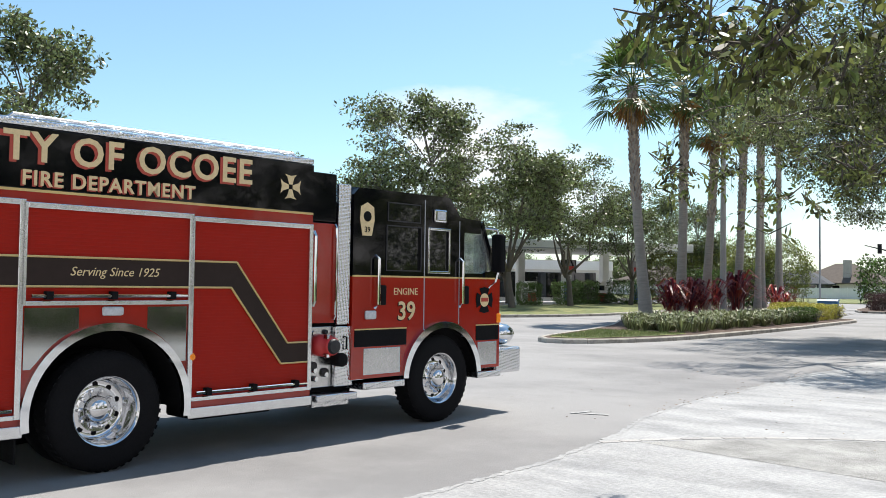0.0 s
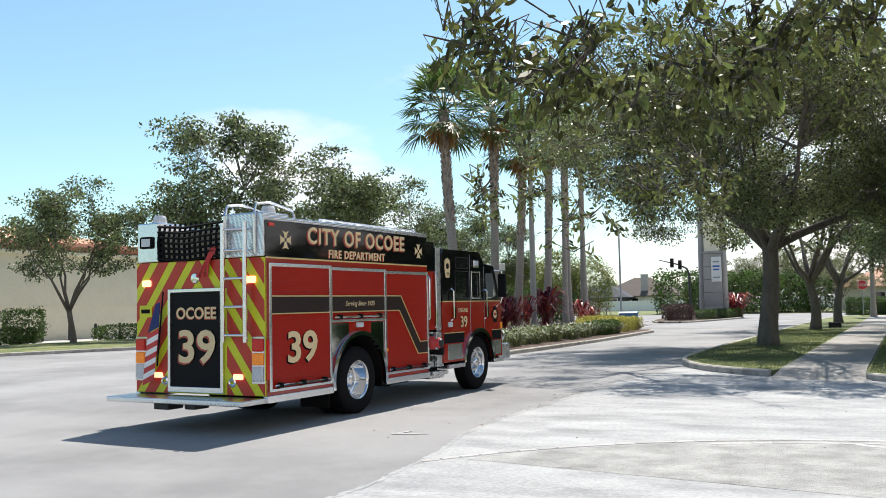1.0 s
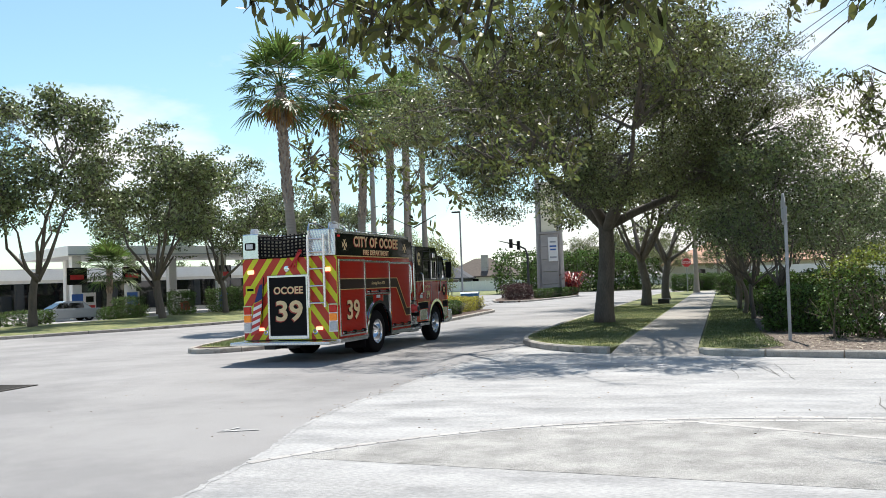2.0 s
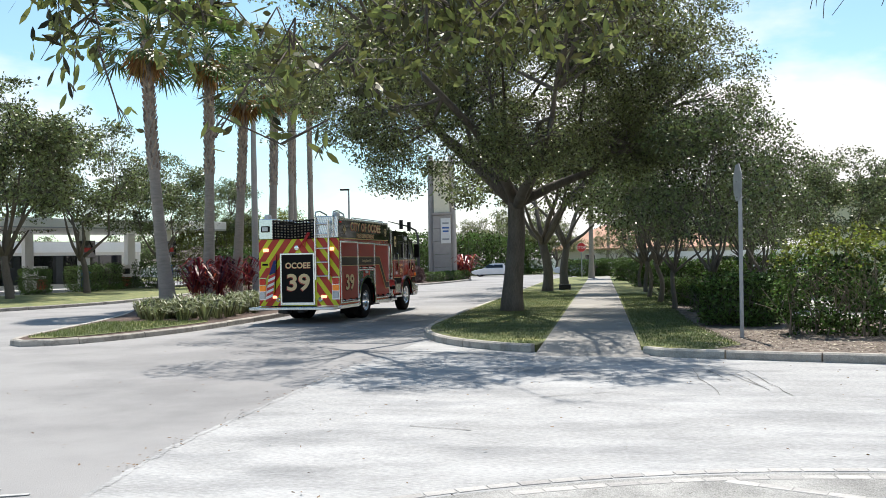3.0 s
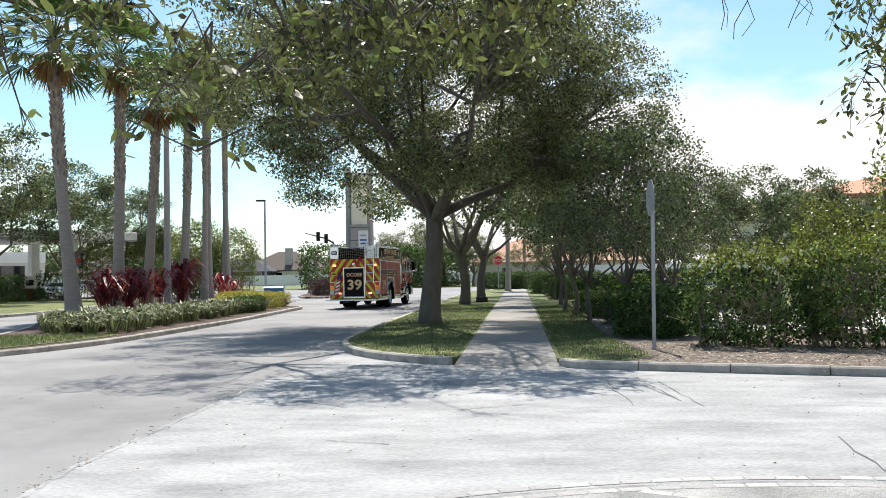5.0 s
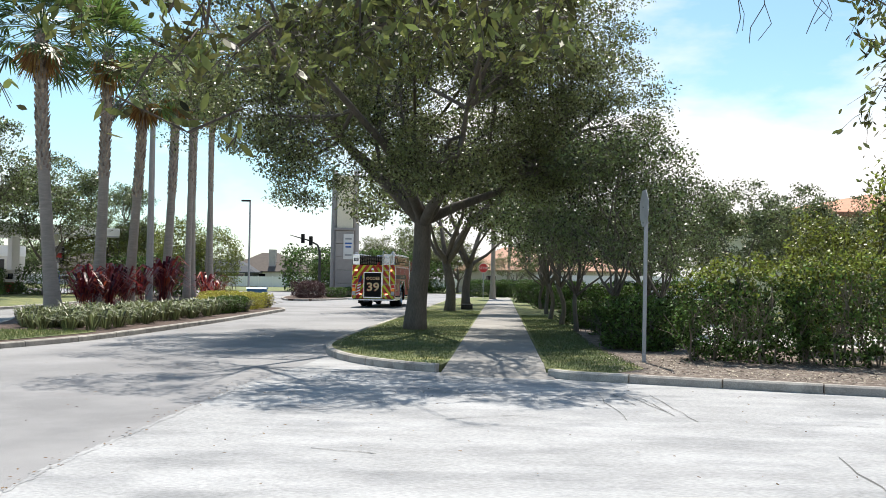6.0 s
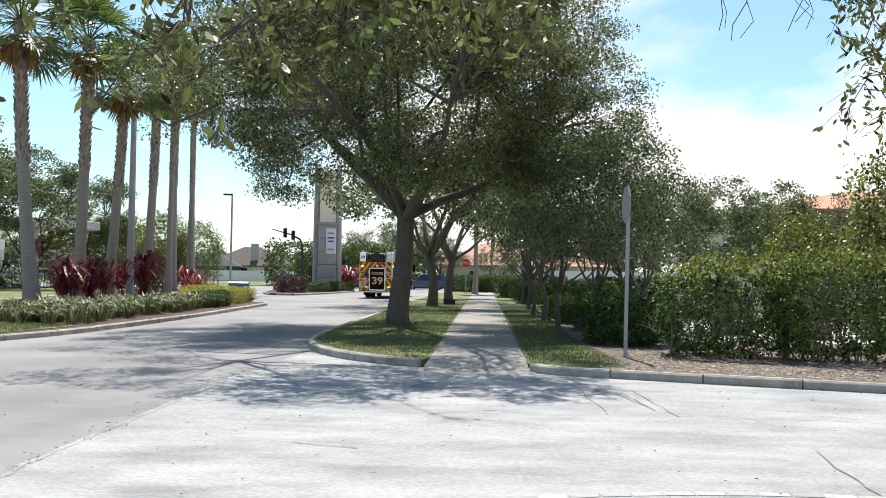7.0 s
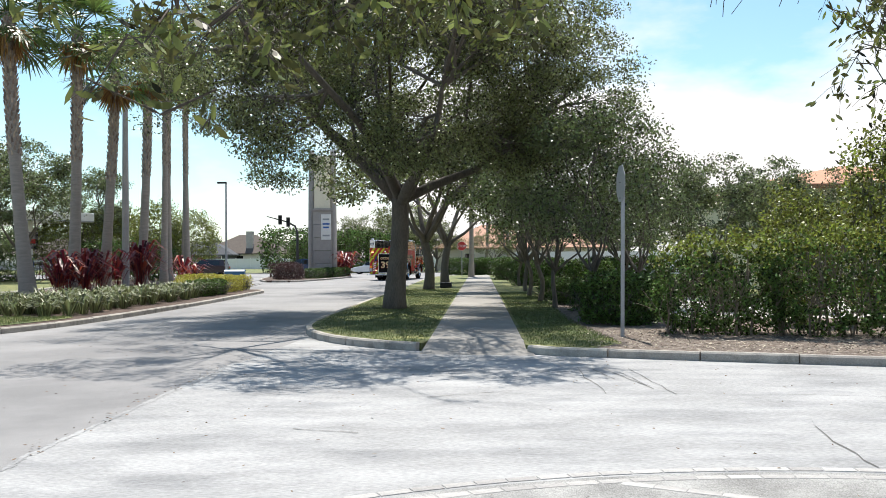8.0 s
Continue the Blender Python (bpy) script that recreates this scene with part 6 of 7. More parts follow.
# front of the body, pump bay
part("pump_bay", Mesh().box(-1.12, 1.12, 2.26, 2.8, 0.5, 2.6, 0.01), BLACK_DULL, engine)
for s in (1, -1):
    b = lambda y0, y1, z0, z1, t=0.02, x=1.2: (min(s * x, s * (x + t)), max(s * x, s * (x + t)), y0, y1, z0, z1, 0.006)
    part("pump_panel", Mesh().box(*b(2.27, 2.62, 0.56, 1.22, 0.03, 1.14)), STEEL, engine, "brushed steel pump panel")
    part("pump_door", Mesh().box(*b(2.27, 2.60, 1.26, 2.35, 0.03, 1.18)), RED, engine)
    part("pump_band", Mesh().box(*b(2.27, 2.60, 2.37, 2.90, 0.03, 1.18)), BLACK, engine)
    part("tread_strip", Mesh().box(*b(2.62, 2.80, 1.24, 2.80, 0.05, 1.18)), PLATE, engine, "vertical diamond plate strip")
    part("tread_strip", Mesh().box(*b(2.60, 2.86, 0.56, 1.22, 0.05, 1.18)), PLATE, engine)
    part("grab_rail", Mesh().tube([(s * 1.27, 2.25, 1.45), (s * 1.30, 2.25, 1.5), (s * 1.30, 2.25, 2.2), (s * 1.27, 2.25, 2.25)], 0.018, 8), CHROME, engine)
    part("grab_rail", Mesh().tube([(s * 1.22, 2.58, 1.3), (s * 1.25, 2.58, 1.35), (s * 1.25, 2.58, 2.3), (s * 1.22, 2.58, 2.34)], 0.015, 8), CHROME, engine)
    inlet = part("intake", Mesh().lathe([(0.0, 1.42), (0.085, 1.42), (0.10, 1.40), (0.10, 1.32), (0.12, 1.32), (0.12, 1.17)] if s > 0 else [(0.0, -1.42), (0.085, -1.42), (0.10, -1.40), (0.10, -1.32), (0.12, -1.32), (0.12, -1.17)], "x", (0, 2.42, 1.02), 24), SIGN_RED, engine, "red hose intake with dark cap", smooth=True)
    part("cap", Mesh().lathe([(0.0, s * 1.46), (0.07, s * 1.45), (0.085, s * 1.42)], "x", (0, 2.42, 1.02), 20), DARK_METAL, inlet)
    for k in range(3):
        a = 2 * math.pi * k / 3
        part("lug", Mesh().box(min(s * 1.34, s * 1.40), max(s * 1.34, s * 1.40), 2.42 + 0.115 * math.cos(a) - 0.02, 2.42 + 0.115 * math.cos(a) + 0.02, 1.02 + 0.115 * math.sin(a) - 0.02, 1.02 + 0.115 * math.sin(a) + 0.02, 0.005), CHROME, inlet)
    for y_, z_, r_ in ((2.34, 0.80, 0.045), (2.50, 0.72, 0.05), (2.36, 0.66, 0.03), (2.50, 1.16, 0.028)):
        part("gauge", Mesh().lathe([(0.0, s * 1.205), (r_ * 0.8, s * 1.203), (r_, s * 1.195), (r_, s * 1.168)], "x", (0, y_, z_), 14), DARK_METAL, engine, "small round valve cap")
    part("pull_handle", Mesh().tube([(s * 1.19, 2.74, 0.96), (s * 1.26, 2.74, 0.97), (s * 1.26, 2.74, 1.10), (s * 1.19, 2.74, 1.11)], 0.012, 6), BLACK_DULL, engine)
    part("running_board", Mesh().box(min(s * 1.0, s * 1.34), max(s * 1.0, s * 1.34), 2.27, 2.84, 0.42, 0.50, 0.012), PLATE, engine, "diamond plate running board")
    part("discharge", Mesh().lathe([(0.0, s * 1.36), (0.05, s * 1.355), (0.075, s * 1.34), (0.075, s * 1.22), (0.06, s * 1.16)], "x", (0, 2.62, 0.86), 18), BLACK_DULL, engine, "black capped discharge outlet", smooth=True)
    for y, z in ((2.34, 0.75), (2.36, 0.66), (2.5, 0.70), (2.32, 1.15)):
        part("valve", Mesh().lathe([(0.0, s * 1.22), (0.025, s * 1.22), (0.03, s * 1.17)], "x", (0, y, z), 10), CHROME, engine)
    part("step", Mesh().box(min(s * 1.0, s * 1.27), max(s * 1.0, s * 1.27), 2.26, 2.78, 0.36, 0.44, 0.01), PLATE, engine, "diamond plate step")

# cab: lower half red, upper half black
part("cab_floor", Mesh().box(-1.1, 1.1, 2.85, 5.3, 0.9, 1.3).box(-1.1, 1.1, 2.85, 3.75, 1.3, 2.0), BLACK_DULL, engine)
for s in (1, -1):
    m = Mesh()
    plate_with_arch(m, s * 1.18, s * 1.25, 2.82, 5.42, 0.62, 1.775, 4.31, 0.54, 0.66)
    low_side = part("cab_side", m, RED, engine, "glossy red lower cab side")
    up = Mesh()
    holes = [(3.34, 3.90, 1.86, 2.37), (4.06, 4.40, 1.86, 2.36), (4.70, 5.02, 1.84, 2.36)]
    ys = [2.82, 3.34, 3.90, 4.06, 4.40, 4.70, 5.02]
    def roof_z(y):
        return 2.70 + min(1, (y - 2.82) / 0.08) * 0.08 if y < 4.42 else 2.78 - (y - 4.42) / 0.2 * 0.23 if y < 4.62 else 2.55 - (y - 4.62) / 0.46 * 0.03
    for a, b_ in zip(ys, ys[1:]):
        hole = [h for h in holes if abs(h[0] - a) < 1e-6]
        zt = [(b_, roof_z(b_))] + ([(4.62, 2.55)] if a < 4.62 < b_ else []) + ([(4.42, 2.78)] if a < 4.42 < b_ else []) + ([(2.90, 2.78)] if a < 2.9 < b_ else []) + [(a, roof_z(a))]
        if hole:
            _, _, z0, z1 = hole[0]
            up.prism([(s * 1.18, a, 1.79), (s * 1.18, b_, 1.79), (s * 1.18, b_, z0), (s * 1.18, a, z0)], (s * 0.07, 0, 0))
            up.prism([(s * 1.18, a, z1), (s * 1.18, b_, z1)] + [(s * 1.18, y, z) for y, z in zt], (s * 0.07, 0, 0))
        else:
            up.prism([(s * 1.18, a, 1.79), (s * 1.18, b_, 1.79)] + [(s * 1.18, y, z) for y, z in zt], (s * 0.07, 0, 0))
    up.prism([(s * 1.18, 5.02, 1.79), (s * 1.18, 5.385, 1.79), (s * 1.18, 5.33, 1.90), (s * 1.18, 5.02, 1.84)], (s * 0.07, 0, 0))
    up.prism([(s * 1.18, 5.30, 1.84), (s * 1.18, 5.375, 1.80), (s * 1.18, 5.08, 2.52), (s * 1.18, 5.02, 2.50)], (s * 0.07, 0, 0))
    part("cab_upper_side", up, BLACK, engine, "glossy black upper cab side")
    part("crew_window", Mesh().box(min(s * 1.20, s * 1.23), max(s * 1.20, s * 1.23), 3.34, 3.90, 1.86, 2.37), DARK_GLASS, engine, "dark tinted crew window")
    rw = part("rear_door_window", Mesh().box(min(s * 1.20, s * 1.23), max(s * 1.20, s * 1.23), 4.06, 4.40, 1.86, 2.36), DARK_GLASS, engine)
    fr = Mesh()
    for a, b_, c_, d_ in ((4.03, 4.06, 1.83, 2.39), (4.40, 4.43, 1.83, 2.39), (4.06, 4.40, 1.83, 1.86), (4.06, 4.40, 2.36, 2.39)):
        fr.box(min(s * 1.24, s * 1.262), max(s * 1.24, s * 1.262), a, b_, c_, d_, 0.006)
    part("chrome_frame", fr, CHROME, rw)
    part("door_window", Mesh().prism([(s * 1.21, 4.70, 1.84), (s * 1.21, 5.30, 1.84), (s * 1.21, 5.06, 2.42), (s * 1.21, 4.70, 2.36)], (s * 0.012, 0, 0)), CLEAR_GLASS, engine, "clear cab door window")
    part("upper_crew_panel", Mesh().box(min(s * 1.25, s * 1.256), max(s * 1.25, s * 1.256), 3.36, 3.88, 2.44, 2.64, 0.002), DARK_GLASS, engine)
    for y0, y1, z0, z1 in ((3.34, 3.90, 1.86, 2.37), (3.36, 3.88, 2.44, 2.64), (4.06, 4.40, 1.86, 2.36)):
        fr = Mesh()
        xa, xb = min(s * 1.25, s * 1.259), max(s * 1.25, s * 1.259)
        fr.box(xa, xb, y0 - 0.014, y0, z0 - 0.014, z1 + 0.014).box(xa, xb, y1, y1 + 0.014, z0 - 0.014, z1 + 0.014).box(xa, xb, y0, y1, z1, z1 + 0.014).box(xa, xb, y0, y1, z0 - 0.014, z0)
        part("window_trim", fr, DARK_METAL if y0 < 4 else ALU, engine, "thin metal window surround")
    part("scene_lamp", Mesh().box(min(s * 1.25, s * 1.285), max(s * 1.25, s * 1.285), 4.12, 4.34, 2.46, 2.62, 0.02), CHROME, engine, "chrome scene lamp")
    part("lamp_lens", Mesh().box(min(s * 1.285, s * 1.292), max(s * 1.285, s * 1.292), 4.16, 4.30, 2.49, 2.59, 0.005), LAMP_WHITE, engine)
    part("door_seam", Mesh().box(min(s * 1.249, s * 1.253), max(s * 1.249, s * 1.253), 3.965, 3.98, 1.15, 2.72).box(min(s * 1.249, s * 1.253), max(s * 1.249, s * 1.253), 4.60, 4.612, 1.2, 2.5), GALV, engine)
    part("belt_line", Mesh().box(min(s * 1.24, s * 1.258), max(s * 1.24, s * 1.258), 2.82, 5.37, 1.772, 1.792), GOLD_LINE, engine)
    for ya, yb in ((2.86, 3.68), (4.94, 5.40)):
        lows = part("low_stripe", Mesh().box(min(s * 1.25, s * 1.255), max(s * 1.25, s * 1.255), ya, yb, 0.98, 1.17), BLACK_DULL, engine, "black stripe with gold edge")
        part("gold_edge", Mesh().box(min(s * 1.25, s * 1.257), max(s * 1.25, s * 1.257), ya, yb, 1.17, 1.185), GOLD_LINE, lows)
    m = Mesh()
    ring(m, s * 1.235, s * 1.29, 4.31, 0.54, 0.62, 0.70, 4, 176)
    part("fender_trim", m, CHROME, engine, "polished chrome wheel arch trim")
    m = Mesh()
    ring(m, s * 0.72, s * 1.2, 4.31, 0.54, 0.655, 0.68, 0, 180)
    part("wheel_well", m, BLACK_DULL, engine)
    for y0, y1 in ((3.0, 3.58), (4.98, 5.36)):
        part("step_well", Mesh().box(min(s * 1.18, s * 1.256), max(s * 1.18, s * 1.256), y0, y1, 0.66, 0.96, 0.004), STEEL, engine)
        part("step", Mesh().box(min(s * 1.0, s * 1.30), max(s * 1.0, s * 1.30), y0 - 0.04, y1 + 0.04, 0.50, 0.58, 0.01), PLATE, engine, "diamond plate step")
    for y in (3.17, 4.62):
        rail = part("grab_rail", Mesh().tube([(s * 1.25, y, 1.42), (s * 1.31, y, 1.46), (s * 1.31, y, 1.98), (s * 1.25, y, 2.02)], 0.020, 8), CHROME, engine, "chrome grab rail")
        part("door_handle", Mesh().box(min(s * 1.25, s * 1.285), max(s * 1.25, s * 1.285), y + 0.06, y + 0.15, 1.45, 1.68, 0.015), BLACK_DULL, engine, "black paddle door handle")
    part("side_flasher", Mesh().box(min(s * 1.25, s * 1.285), max(s * 1.25, s * 1.285), 3.0, 3.17, 1.29, 1.39, 0.02), LAMP_WHITE, engine)
    text("ENGINE", 0.115, GOLD, engine, on_side(3.66, 1.57, 1.253, s), label="gold lettering")
    n39 = text("39", 0.30, BLACK_DULL, engine, on_side(3.66, 1.27, 1.253, s), label="black shade behind gold numerals", bold=0.006)
    text("39", 0.30, GOLD, n39, pose(0.012, 0.01, 0.004), label="gold numerals", bold=0.005)
    badge = part("badge", Mesh().prism([(s * 1.256, 3.02 + u, 2.42 + v) for u, v in ((-0.10, 0.15), (0.0, 0.20), (0.10, 0.15), (0.11, 0.0), (0.07, -0.18), (-0.07, -0.18), (-0.11, 0.0))], (s * 0.006, 0, 0)), GOLD, engine, "gold shield emblem")
    part("badge_mark", Mesh().lathe([(0.0, s * 1.266), (0.06, s * 1.265), (0.06, s * 1.262)], "x", (0, 3.02, 2.46), 14), BLACK_DULL, badge)
    text("39", 0.09, BLACK_DULL, badge, on_side(3.02, 2.28, 1.264, s))
    mc = Mesh()
    for k in range(4):
        a = math.pi / 2 * k
        mc.prism([(s * 1.254, 5.10 + u * math.cos(a) - v * math.sin(a), 1.50 + u * math.sin(a) + v * math.cos(a)) for u, v in ((0.03, -0.04), (0.15, -0.10), (0.17, 0.0), (0.15, 0.10), (0.03, 0.04))], (s * 0.004, 0, 0))
    em = part("cross_emblem", mc, BLACK_DULL, engine, "black and gold fire cross emblem")
    part("emblem_ring", Mesh().lathe([(0.0, s * 1.262), (0.085, s * 1.261), (0.09, s * 1.256)], "x", (0, 5.10, 1.50), 18), GOLD, em)
    part("emblem_bar", Mesh().box(min(s * 1.262, s * 1.266), max(s * 1.262, s * 1.266), 5.03, 5.17, 1.48, 1.53), SHADE_RED, em)
    mirror = part("mirror", Mesh().box(s * 1.38 - 0.09, s * 1.38 + 0.09, 5.18, 5.28, 1.86, 2.36, 0.03), BLACK_DULL, engine, "black door mirror on a bracket")
    part("bracket", Mesh().tube([(s * 1.22, 5.1, 2.44), (s * 1.36, 5.22, 2.42), (s * 1.38, 5.23, 2.34)], 0.015, 6).tube([(s * 1.24, 5.2, 1.66), (s * 1.34, 5.22, 1.74), (s * 1.38, 5.23, 1.88)], 0.015, 6), CHROME, mirror)
    part("siren", Mesh().lathe([(0.0, 6.02), (0.09, 6.0), (0.14, 5.9), (0.15, 5.78), (0.11, 5.66), (0.0, 5.6)], "y", (s * 0.95, 0, 1.02), 20), CHROME, engine, "chrome siren on the bumper", smooth=True)
    part("head_lamp", Mesh().box(s * 0.82 - 0.22, s * 0.82 + 0.22, 5.42, 5.48, 1.12, 1.40, 0.03), CHROME, engine)
    part("turn_lamp", Mesh().box(min(s * 1.20, s * 1.268), max(s * 1.20, s * 1.268), 5.36, 5.43, 1.20, 1.32, 0.01), LAMP_AMBER, engine)
part("cab_front", Mesh().box(-1.25, 1.25, 5.36, 5.42, 0.62, 1.775, 0.015), RED, engine)
part("cab_rear", Mesh().box(-1.18, 1.18, 2.82, 2.90, 0.7, 2.72, 0.01), BLACK, engine)
part("cab_roof", Mesh().prism([(-1.2, 2.86, 2.72), (-1.2, 2.90, 2.79), (-1.2, 4.42, 2.79), (-1.2, 4.62, 2.56), (-1.2, 5.08, 2.53), (-1.2, 5.08, 2.47), (-1.2, 4.58, 2.50), (-1.2, 4.40, 2.72)], (2.4, 0, 0)), BLACK, engine)
part("windscreen", Mesh().prism([(-1.16, 5.37, 1.80), (1.16, 5.37, 1.80), (1.16, 5.09, 2.48), (-1.16, 5.09, 2.48)], (0, -0.015, 0)), CLEAR_GLASS, engine, "clear raked windscreen")
part("bumper", Mesh().box(-1.2, 1.2, 5.42, 5.95, 0.52, 0.86, 0.03), PLATE, engine, "diamond plate front bumper")
part("grille", Mesh().box(-0.5, 0.5, 5.42, 5.45, 0.95, 1.6, 0.02), CHROME, engine)
part("dashboard", Mesh().box(-1.1, 1.1, 4.95, 5.25, 1.3, 1.82, 0.04), BLACK_DULL, engine)
for x in (-0.6, 0.6):
    part("cab_seat", Mesh().box(x - 0.28, x + 0.28, 4.45, 4.62, 1.5, 2.3, 0.06).box(x - 0.28, x + 0.28, 4.45, 4.9, 1.3, 1.5, 0.05), BLACK_DULL, engine)
bar2 = part("light_bar", Mesh().box(-0.95, 0.95, 4.66, 4.92, 2.56, 2.60, 0.01), ALU, engine)
for x in (-0.75, -0.25, 0.25, 0.75):
    part("beacon", Mesh().box(x - 0.2, x + 0.2, 4.68, 4.90, 2.60, 2.70, 0.03), LAMP_WHITE if abs(x) < 0.5 else LAMP_RED, bar2)

# rear face: yellow and red chevrons, black shutter, ladder, lamps
part("rear_panel", Mesh().box(-1.25, 1.25, -2.32, -2.275, 0.5, 2.44, 0.004), YELLOW, engine, "reflective yellow rear panel")


def clip(poly, x0, x1, z0, z1):
    for axis, lim, sg_ in ((0, x0, 1), (0, x1, -1), (1, z0, 1), (1, z1, -1)):
        out = []
        for p, q in zip(poly, poly[1:] + poly[:1]):
            a, b_ = sg_ * (p[axis] - lim), sg_ * (q[axis] - lim)
            if a >= 0:
                out.append(p)
            if a * b_ < 0:
                t = a / (a - b_)
                out.append((p[0] + t * (q[0] - p[0]), p[1] + t * (q[1] - p[1])))
        poly = out
        if not poly:
            break
    return poly


for s in (-1, 1):
    for k in range(-9, 14):
        z = 0.5 + k * 0.52
        strip = [(s * 0.0, z + 1.68), (s * 0.0, z + 1.98), (s * 1.3, z + 0.22), (s * 1.3, z - 0.08)]
        for zone in ((0.0, 1.25, 2.02, 2.44), (0.56, 1.25, 0.5, 2.02)):
            lo, hi = (zone[0], zone[1]) if s > 0 else (-zone[1], -zone[0])
            pc = clip(strip, lo, hi, zone[2], zone[3])
            if len(pc) > 2:
                part("chevron", Mesh().prism([(x, -2.3215, z_) for x, z_ in pc], (0, -0.003, 0)), CHEV_RED, engine)
m = ribbed(-0.52, 0.46, 0.60, 1.98, 44, lambda u, out, z: (u, -2.326 - out, z))
rs = part("rear_shutter", m, BLACK_MATT, engine, "black ribbed rear roller shutter")
part("shutter_frame", Mesh().box(-0.57, -0.52, -2.36, -2.32, 0.52, 2.03, 0.006).box(0.46, 0.51, -2.36, -2.32, 0.52, 2.03, 0.006).box(-0.52, 0.46, -2.36, -2.32, 1.98, 2.03, 0.006).box(-0.52, 0.46, -2.36, -2.32, 0.52, 0.60, 0.006), ALU, rs)
back_at = lambda x, z, y=-2.338: pose(x, y, z, 90, 0, 0)
sh = text("OCOEE", 0.235, SHADE_RED, engine, back_at(-0.03, 1.58), label="red shade behind gold lettering", bold=0.006)
text("OCOEE", 0.235, GOLD, sh, pose(0.012, 0.012, 0.004), label="gold lettering", bold=0.005)
sh = text("39", 0.66, SHADE_RED, engine, back_at(-0.03, 0.94), label="red shade behind gold numerals", bold=0.018, wide=1.15)
text("39", 0.66, GOLD, sh, pose(0.02, 0.02, 0.005), label="gold numerals", bold=0.014, wide=1.15)
for x0, x1 in ((-1.24, -0.80), (0.52, 1.24)):
    part("corner_box", Mesh().box(x0, x1, -2.32, -1.75, 2.45, 3.05 if x0 < 0 else 3.08, 0.02), ALU if x0 < 0 else PLATE, engine, "bright metal corner box")
part("lamp_box", Mesh().box(-1.16, -0.90, -2.35, -2.32, 2.66, 2.84, 0.03), BLACK_DULL, engine)
part("lamp_lens", Mesh().box(-1.12, -0.94, -2.358, -2.35, 2.69, 2.81, 0.003), LAMP_WHITE, engine)
# hose bed net
net = Mesh()
for i in range(13):
    x = -0.78 + i * 0.105
    net.tube([(x, -2.30, 3.0), (x + 0.02, -2.36, 2.75), (x + 0.01, -2.33, 2.46)], 0.022, 4)
for k in range(7):
    z = 2.5 + k * 0.08
    net.tube([(-0.80, -2.33, z), (-0.2, -2.38, z - 0.05), (0.5, -2.34, z)], 0.02, 4)
part("hose_net", net, BLACK_DULL, engine, "black webbing net over the hose bed")
part("hose_load", Mesh().box(-0.78, 0.5, -2.28, -1.9, 2.44, 2.9, 0.05), mat("hose_cloth", (0.55, 0.5, 0.4), 0.9, vary=0.3, scale=20, stretch=(1, 1, 6)), engine, "folded pale hose behind the net")
for k in range(3):
    part("strap", Mesh().tube([(0.30 + 0.05 * k, -2.34, 2.62), (0.22 + 0.02 * k, -2.38, 2.42), (0.02 + 0.1 * k, -2.36, 2.2)], 0.02, 5), SIGN_RED, engine, "red hanging strap")
# ladder
lad = part("ladder_rail", Mesh().tube([(0.57, -2.42, 1.25), (0.57, -2.42, 2.6), (0.57, -2.42, 2.95)], 0.035, 8), ALU, engine, "folding aluminium ladder rail")
part("ladder_rail", Mesh().tube([(0.98, -2.42, 1.25), (0.98, -2.42, 2.6), (0.98, -2.42, 2.95)], 0.035, 8), ALU, engine)
for z in (1.35, 1.75, 2.15, 2.55, 2.85):
    part("rung", Mesh().tube([(0.57, -2.42, z), (0.98, -2.42, z)], 0.02, 8), ALU, engine)
for x in (0.56, 1.1):
    part("hand_hoop", Mesh().tube([(x, -2.34, 2.5), (x, -2.36, 3.05), (x, -2.30, 3.2), (x, -2.0, 3.24), (x, -1.5, 3.16), (x, -1.45, 3.06)], 0.022, 8), ALU, engine, "bent grab hoop above the ladder")
# tail lamps, small fittings, plate with bars, flag
for s in (-1, 1):
    for z0, z1, mt in ((1.12, 1.30, LAMP_RED), (0.93, 1.10, LAMP_AMBER), (0.70, 0.91, LAMP_WHITE)):
        part("tail_lamp", Mesh().box(s * 1.14 - 0.095, s * 1.14 + 0.095, -2.37, -2.324, z0, z1, 0.02), mt, engine)
    part("lamp_bezel", Mesh().box(s * 1.14 - 0.115, s * 1.14 + 0.115, -2.335, -2.322, 0.67, 1.33, 0.005), CHROME, engine)
    part("side_tail_lamp", Mesh().box(min(s * 1.25, s * 1.27), max(s * 1.25, s * 1.27), -2.30, -2.22, 0.72, 1.28, 0.006), LAMP_RED, engine)
    part("warning_lamp", Mesh().box(s * 1.02 - 0.09, s * 1.02 + 0.09, -2.36, -2.322, 2.08, 2.18, 0.02), LAMP_FLASH, engine, "small lit warning lamp")
    part("warning_lamp", Mesh().box(s * 0.78 - 0.09, s * 0.78 + 0.09, -2.36, -2.322, 0.72, 0.80, 0.02), LAMP_FLASH, engine, "small lit warning lamp")
    part("tow_eye", Mesh().lathe([(0.03, -2.34), (0.05, -2.35), (0.07, -2.33)], "y", (s * 0.66, 0, 0.68), 12), CHROME, engine)
    part("beacon", Mesh().lathe([(0.0, 3.20), (0.08, 3.19), (0.10, 3.15), (0.11, 3.06)], "z", (s * 1.08, -2.02, 0), 14), LAMP_WHITE, engine, "round beacon on the corner box")
np_ = part("number_plate", Mesh().box(-1.18, -0.92, -2.335, -2.324, 1.62, 1.80, 0.004), YELLOW, engine, "small yellow number plate")
part("writing_bar", Mesh().box(-1.14, -0.96, -2.339, -2.336, 1.68, 1.74), BLACK_DULL, np_)
